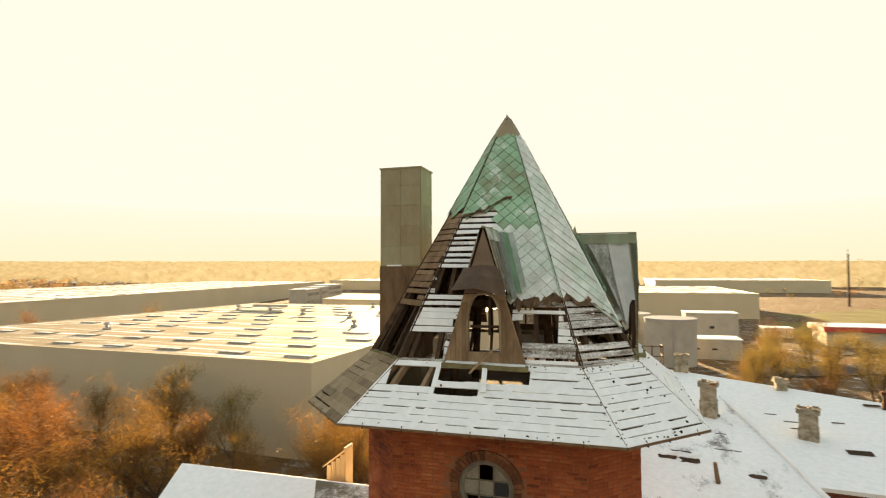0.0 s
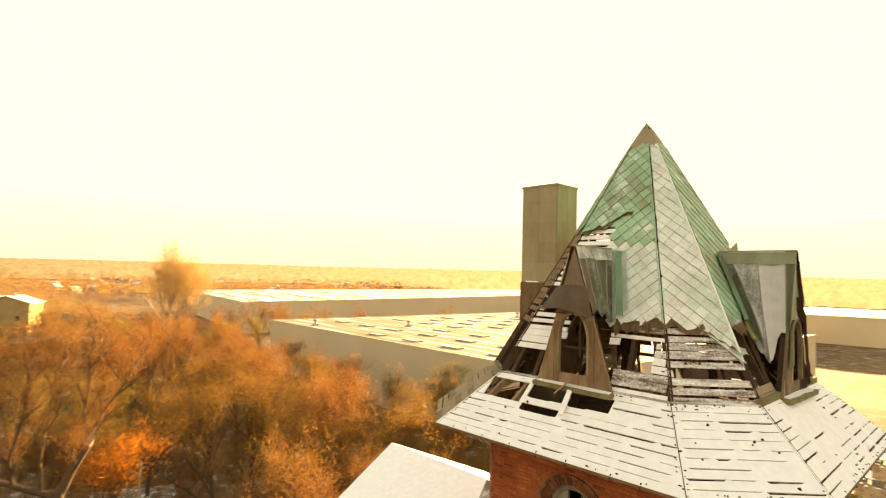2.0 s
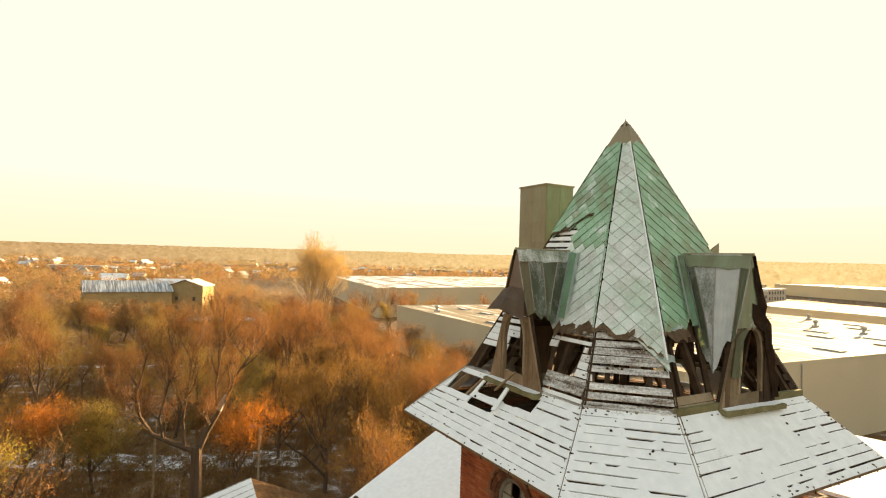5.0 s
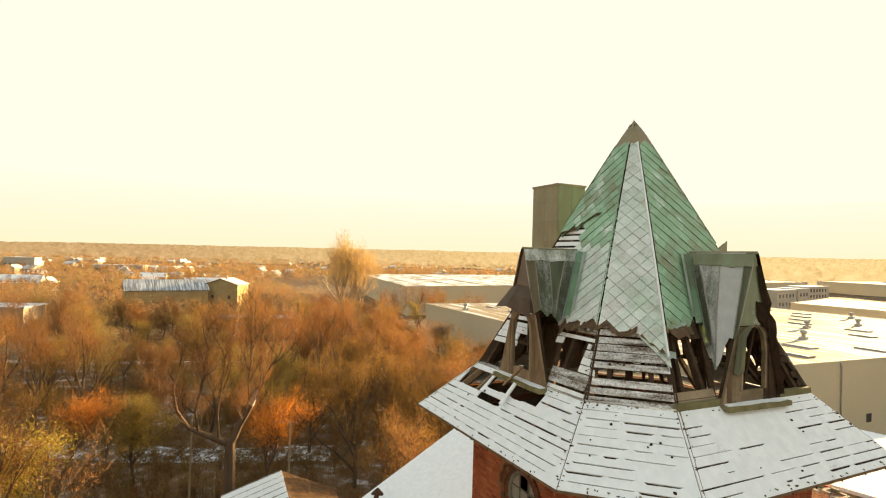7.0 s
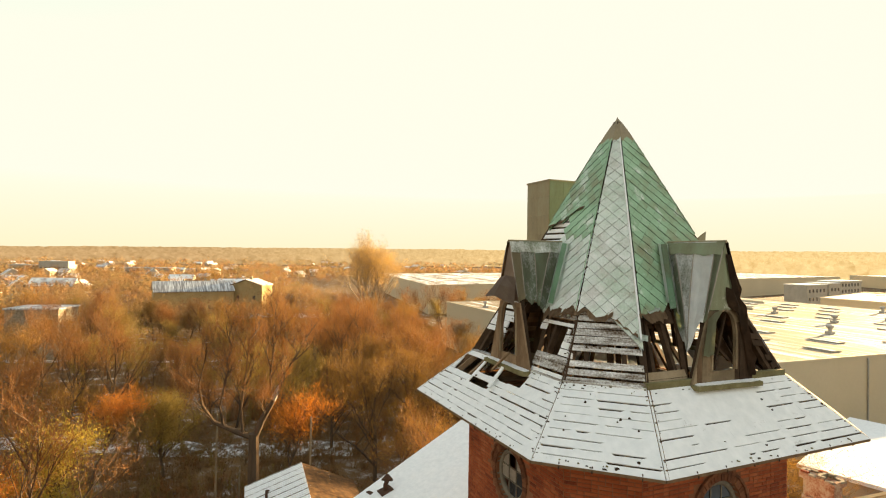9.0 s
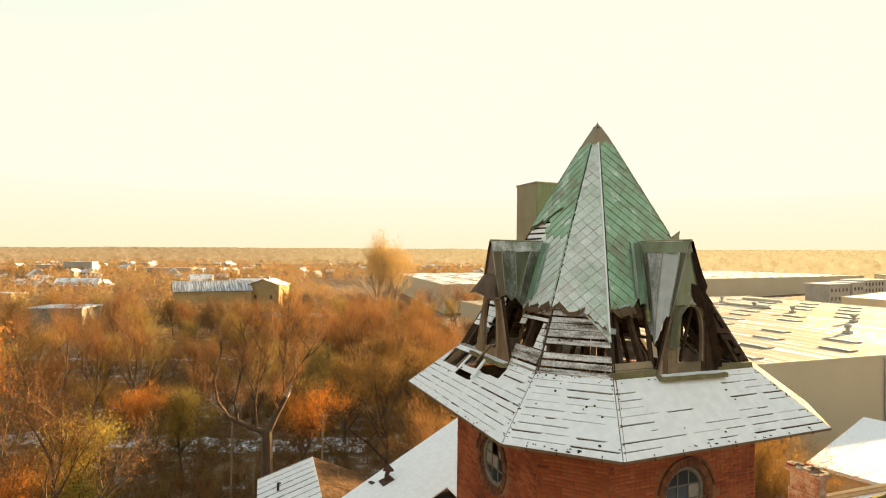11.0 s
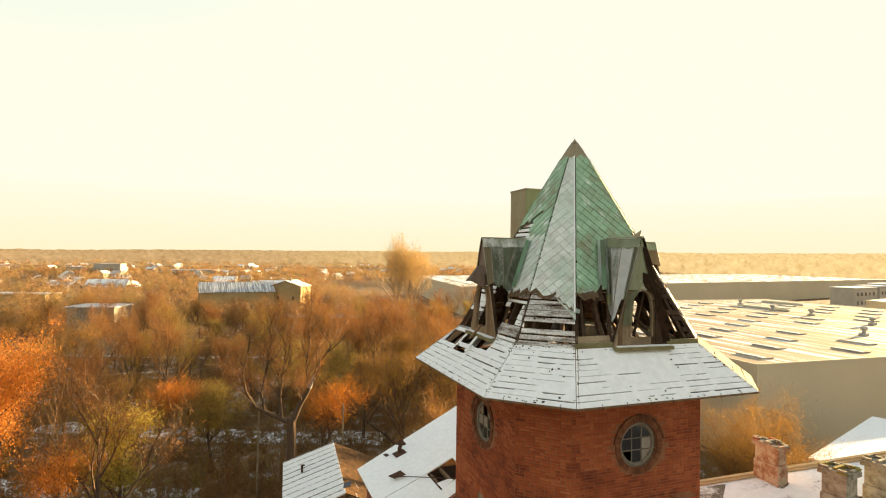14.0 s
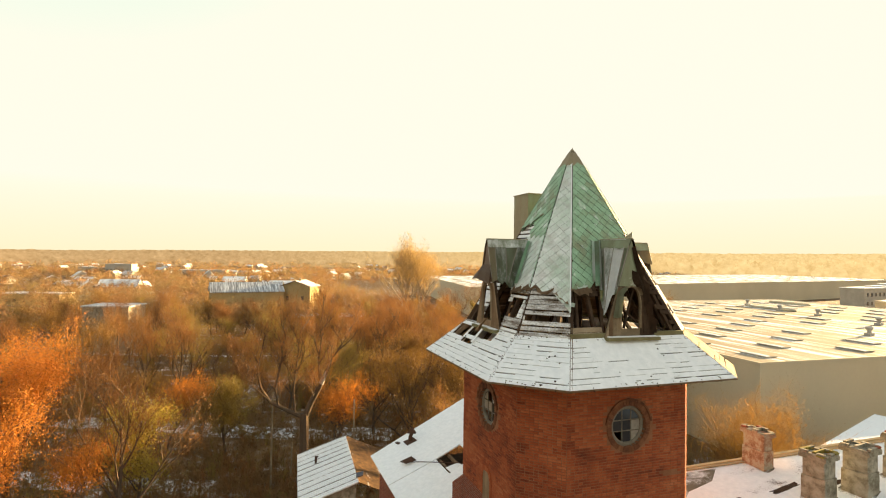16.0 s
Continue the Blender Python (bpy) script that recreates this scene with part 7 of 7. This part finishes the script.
# saplings and brushwood between the trunks, one mass for each tone
def tri_mesh(name, tris, mat, normals=None):
    """A mesh of loose triangles, an array n x 3 x 3, with a shading normal for each."""
    tris = np.asarray(tris, dtype=np.float32)
    if normals is not None:
        flat = np.cross(tris[:, 1] - tris[:, 0], tris[:, 2] - tris[:, 0])
        back = (flat * normals).sum(1) < 0
        tris[back] = tris[back][:, ::-1]
    n = len(tris)
    me = bpy.data.meshes.new(name)
    me.vertices.add(3 * n)
    me.vertices.foreach_set("co", tris.ravel())
    me.loops.add(3 * n)
    me.loops.foreach_set("vertex_index", np.arange(3 * n, dtype=np.int32))
    me.polygons.add(n)
    me.polygons.foreach_set("loop_start", np.arange(0, 3 * n, 3, dtype=np.int32))
    me.update(calc_edges=True)
    me.validate()
    if normals is not None:
        me.normals_split_custom_set(np.repeat(normals, 3, axis=0).tolist())
    me.materials.append(mat)
    return me


for mat, seed, count, tone in ((LEAF_OLIVE, 51, 1300, "olive-brown"), (LEAF_DRY, 52, 1900, "dry brown"), (LEAF_RUST, 53, 1100, "rust-brown"), (LEAF_DRY, 54, 1700, "low straw-brown")):
    g = np.random.default_rng(seed)
    ur = random.Random(seed)
    out = []
    for k in range(count):
        d = 38 + 115 * ur.random()
        a = radians(ur.uniform(38, 112))
        x, y = 9 - d * math.sin(a), -11 + d * math.cos(a)
        if seed == 54:
            q, e = ur.random() * math.tau, math.sqrt(ur.random())
            x, y = -50 + 24 * e * math.cos(q), -14 + 19 * e * math.sin(q)
        if (blocked(x, y) and (x + 52) ** 2 / 24 ** 2 + (y + 15) ** 2 / 18 ** 2 >= 1) or noise.noise((x * 0.05, y * 0.05, seed)) < -0.1:
            continue
        if -34 < x < -18 and -10 < y < 4 or (x + 62) ** 2 / 9 ** 2 + (y + 12) ** 2 / 16 ** 2 < 1 and ur.random() < 0.75:
            continue
        h = ur.uniform(1.2, 4.8) * (0.42 if seed == 54 else 0.6 if (x + 52) ** 2 / 24 ** 2 + (y + 15) ** 2 / 18 ** 2 < 1 else 1.0)
        foot = np.array((x, y, -0.5)) + g.normal(0, 0.22, (14, 3)) * (1, 1, 0)
        tip = np.array((x, y, 0)) + np.stack((g.normal(0, 0.24 * h, 14), g.normal(0, 0.24 * h, 14), h * g.uniform(0.55, 1.1, 14)), 1)
        side = g.normal(0, 1, (14, 3)) * (1, 1, 0)
        side *= 0.032 / np.linalg.norm(side, axis=1, keepdims=True)
        out.append(np.stack((foot + side, foot - side, tip), 1))
        m = 20
        c = foot[g.integers(0, 14, m)]
        f = g.uniform(0.4, 1.0, (m, 1))
        c = c * (1 - f) + tip[g.integers(0, 14, m)] * f
        out.append(c[:, None, :] + g.normal(0, 0.085, (m, 3, 3)))
    tagged(new("brushwood", tri_mesh("brushwood", np.concatenate(out), mat)), tone + " saplings and brushwood between the trunks", "brushwood", kind="stuff")

# far woods and garden trees: crowns of many small leaves over thin stems, one mass for each tone
def far_free(x, y, d, deg):
    if -14 < deg < 44 or x > -14 and y < 90:
        return False
    if -440 < x < -25 and 46 < y < 520 or -100 < x < 190 and 60 < y < 440 and not (x > 85 and y < 270):
        return False
    return not (50 < x < 215 and 590 < y < 770 or -212 < x < -190 and -18 < y < 30 or -345 < x < -140 and 200 < y < 740)


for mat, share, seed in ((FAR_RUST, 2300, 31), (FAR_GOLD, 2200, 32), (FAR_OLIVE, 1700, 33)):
    fr = random.Random(seed)
    g = np.random.default_rng(seed)
    tris, norms = [], []
    for k in range(share):
        low = k % 2 == 0
        d = 160 + (700 if low else 2000) * fr.random() ** (1.2 if low else 1.6)
        deg = fr.uniform(46, 118) if k % 7 else fr.uniform(-45, 118)
        a = radians(deg)
        x, y = 5 - d * math.sin(a), -11 + d * math.cos(a)
        if not far_free(x, y, d, deg):
            continue
        h = fr.uniform(6, 12) * (1.0 if d < 900 else 1.3) * (1.4 if fr.random() < 0.12 else 1.0)
        wide = h * fr.uniform(0.28, 0.5) * (1.0 if d < 700 else 1.6)
        n, size = (230, 0.25) if d < 300 else (150, 0.38) if d < 600 else (90, 0.66) if d < 1100 else (44, 1.2)
        # a crown of three or four lobes
        lobes = np.array([(fr.gauss(0, 0.45), fr.gauss(0, 0.45), fr.uniform(-0.45, 0.5)) for i in range(4)])
        v = g.normal(0, 1, (n, 3))
        v *= (g.random((n, 1)) ** 0.4) / np.linalg.norm(v, axis=1, keepdims=True)
        p = lobes[g.integers(0, 4, n)] + v * (0.62, 0.62, 0.55)
        c = np.array((x, y, h * 0.58)) + p * (wide, wide, h * 0.42)
        nn = p * 0.8 + v * 0.9 + g.normal(0, 0.35, (n, 3))
        norms.append(nn / np.linalg.norm(nn, axis=1, keepdims=True))
        tris.append(c[:, None, :] + g.normal(0, size * 0.62, (n, 3, 3)))
        tris.append(np.array([[(x - 0.15, y, -0.5), (x + 0.15, y, -0.5), (x, y, h * 0.7)]]))
        norms.append(np.array([(0.6, 0.3, 0.2)]))
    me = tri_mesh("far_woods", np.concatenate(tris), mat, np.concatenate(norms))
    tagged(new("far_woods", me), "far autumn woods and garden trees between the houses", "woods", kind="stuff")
# leaning poles in the clearing
for x, y, h in ((-44.2, -7.9, 10.3), (-44.9, -5.8, 4.6), (-38.0, -0.4, 10.6)):
    p = thing("pole", "thin weathered wooden pole standing among the trees", "pole", "poles in the clearing", at=Matrix.Translation((x, y, -0.5)))
    part("shaft", tube(bmesh.new(), [(0, 0, 0), (0, 0.05, h)], (0.11, 0.08), 7), GREYWOOD, p)
    part("crossarm", beam(bmesh.new(), (-0.5, 0.05, h - 0.4), (0.5, 0.05, h - 0.4), 0.08), GREYWOOD, p)
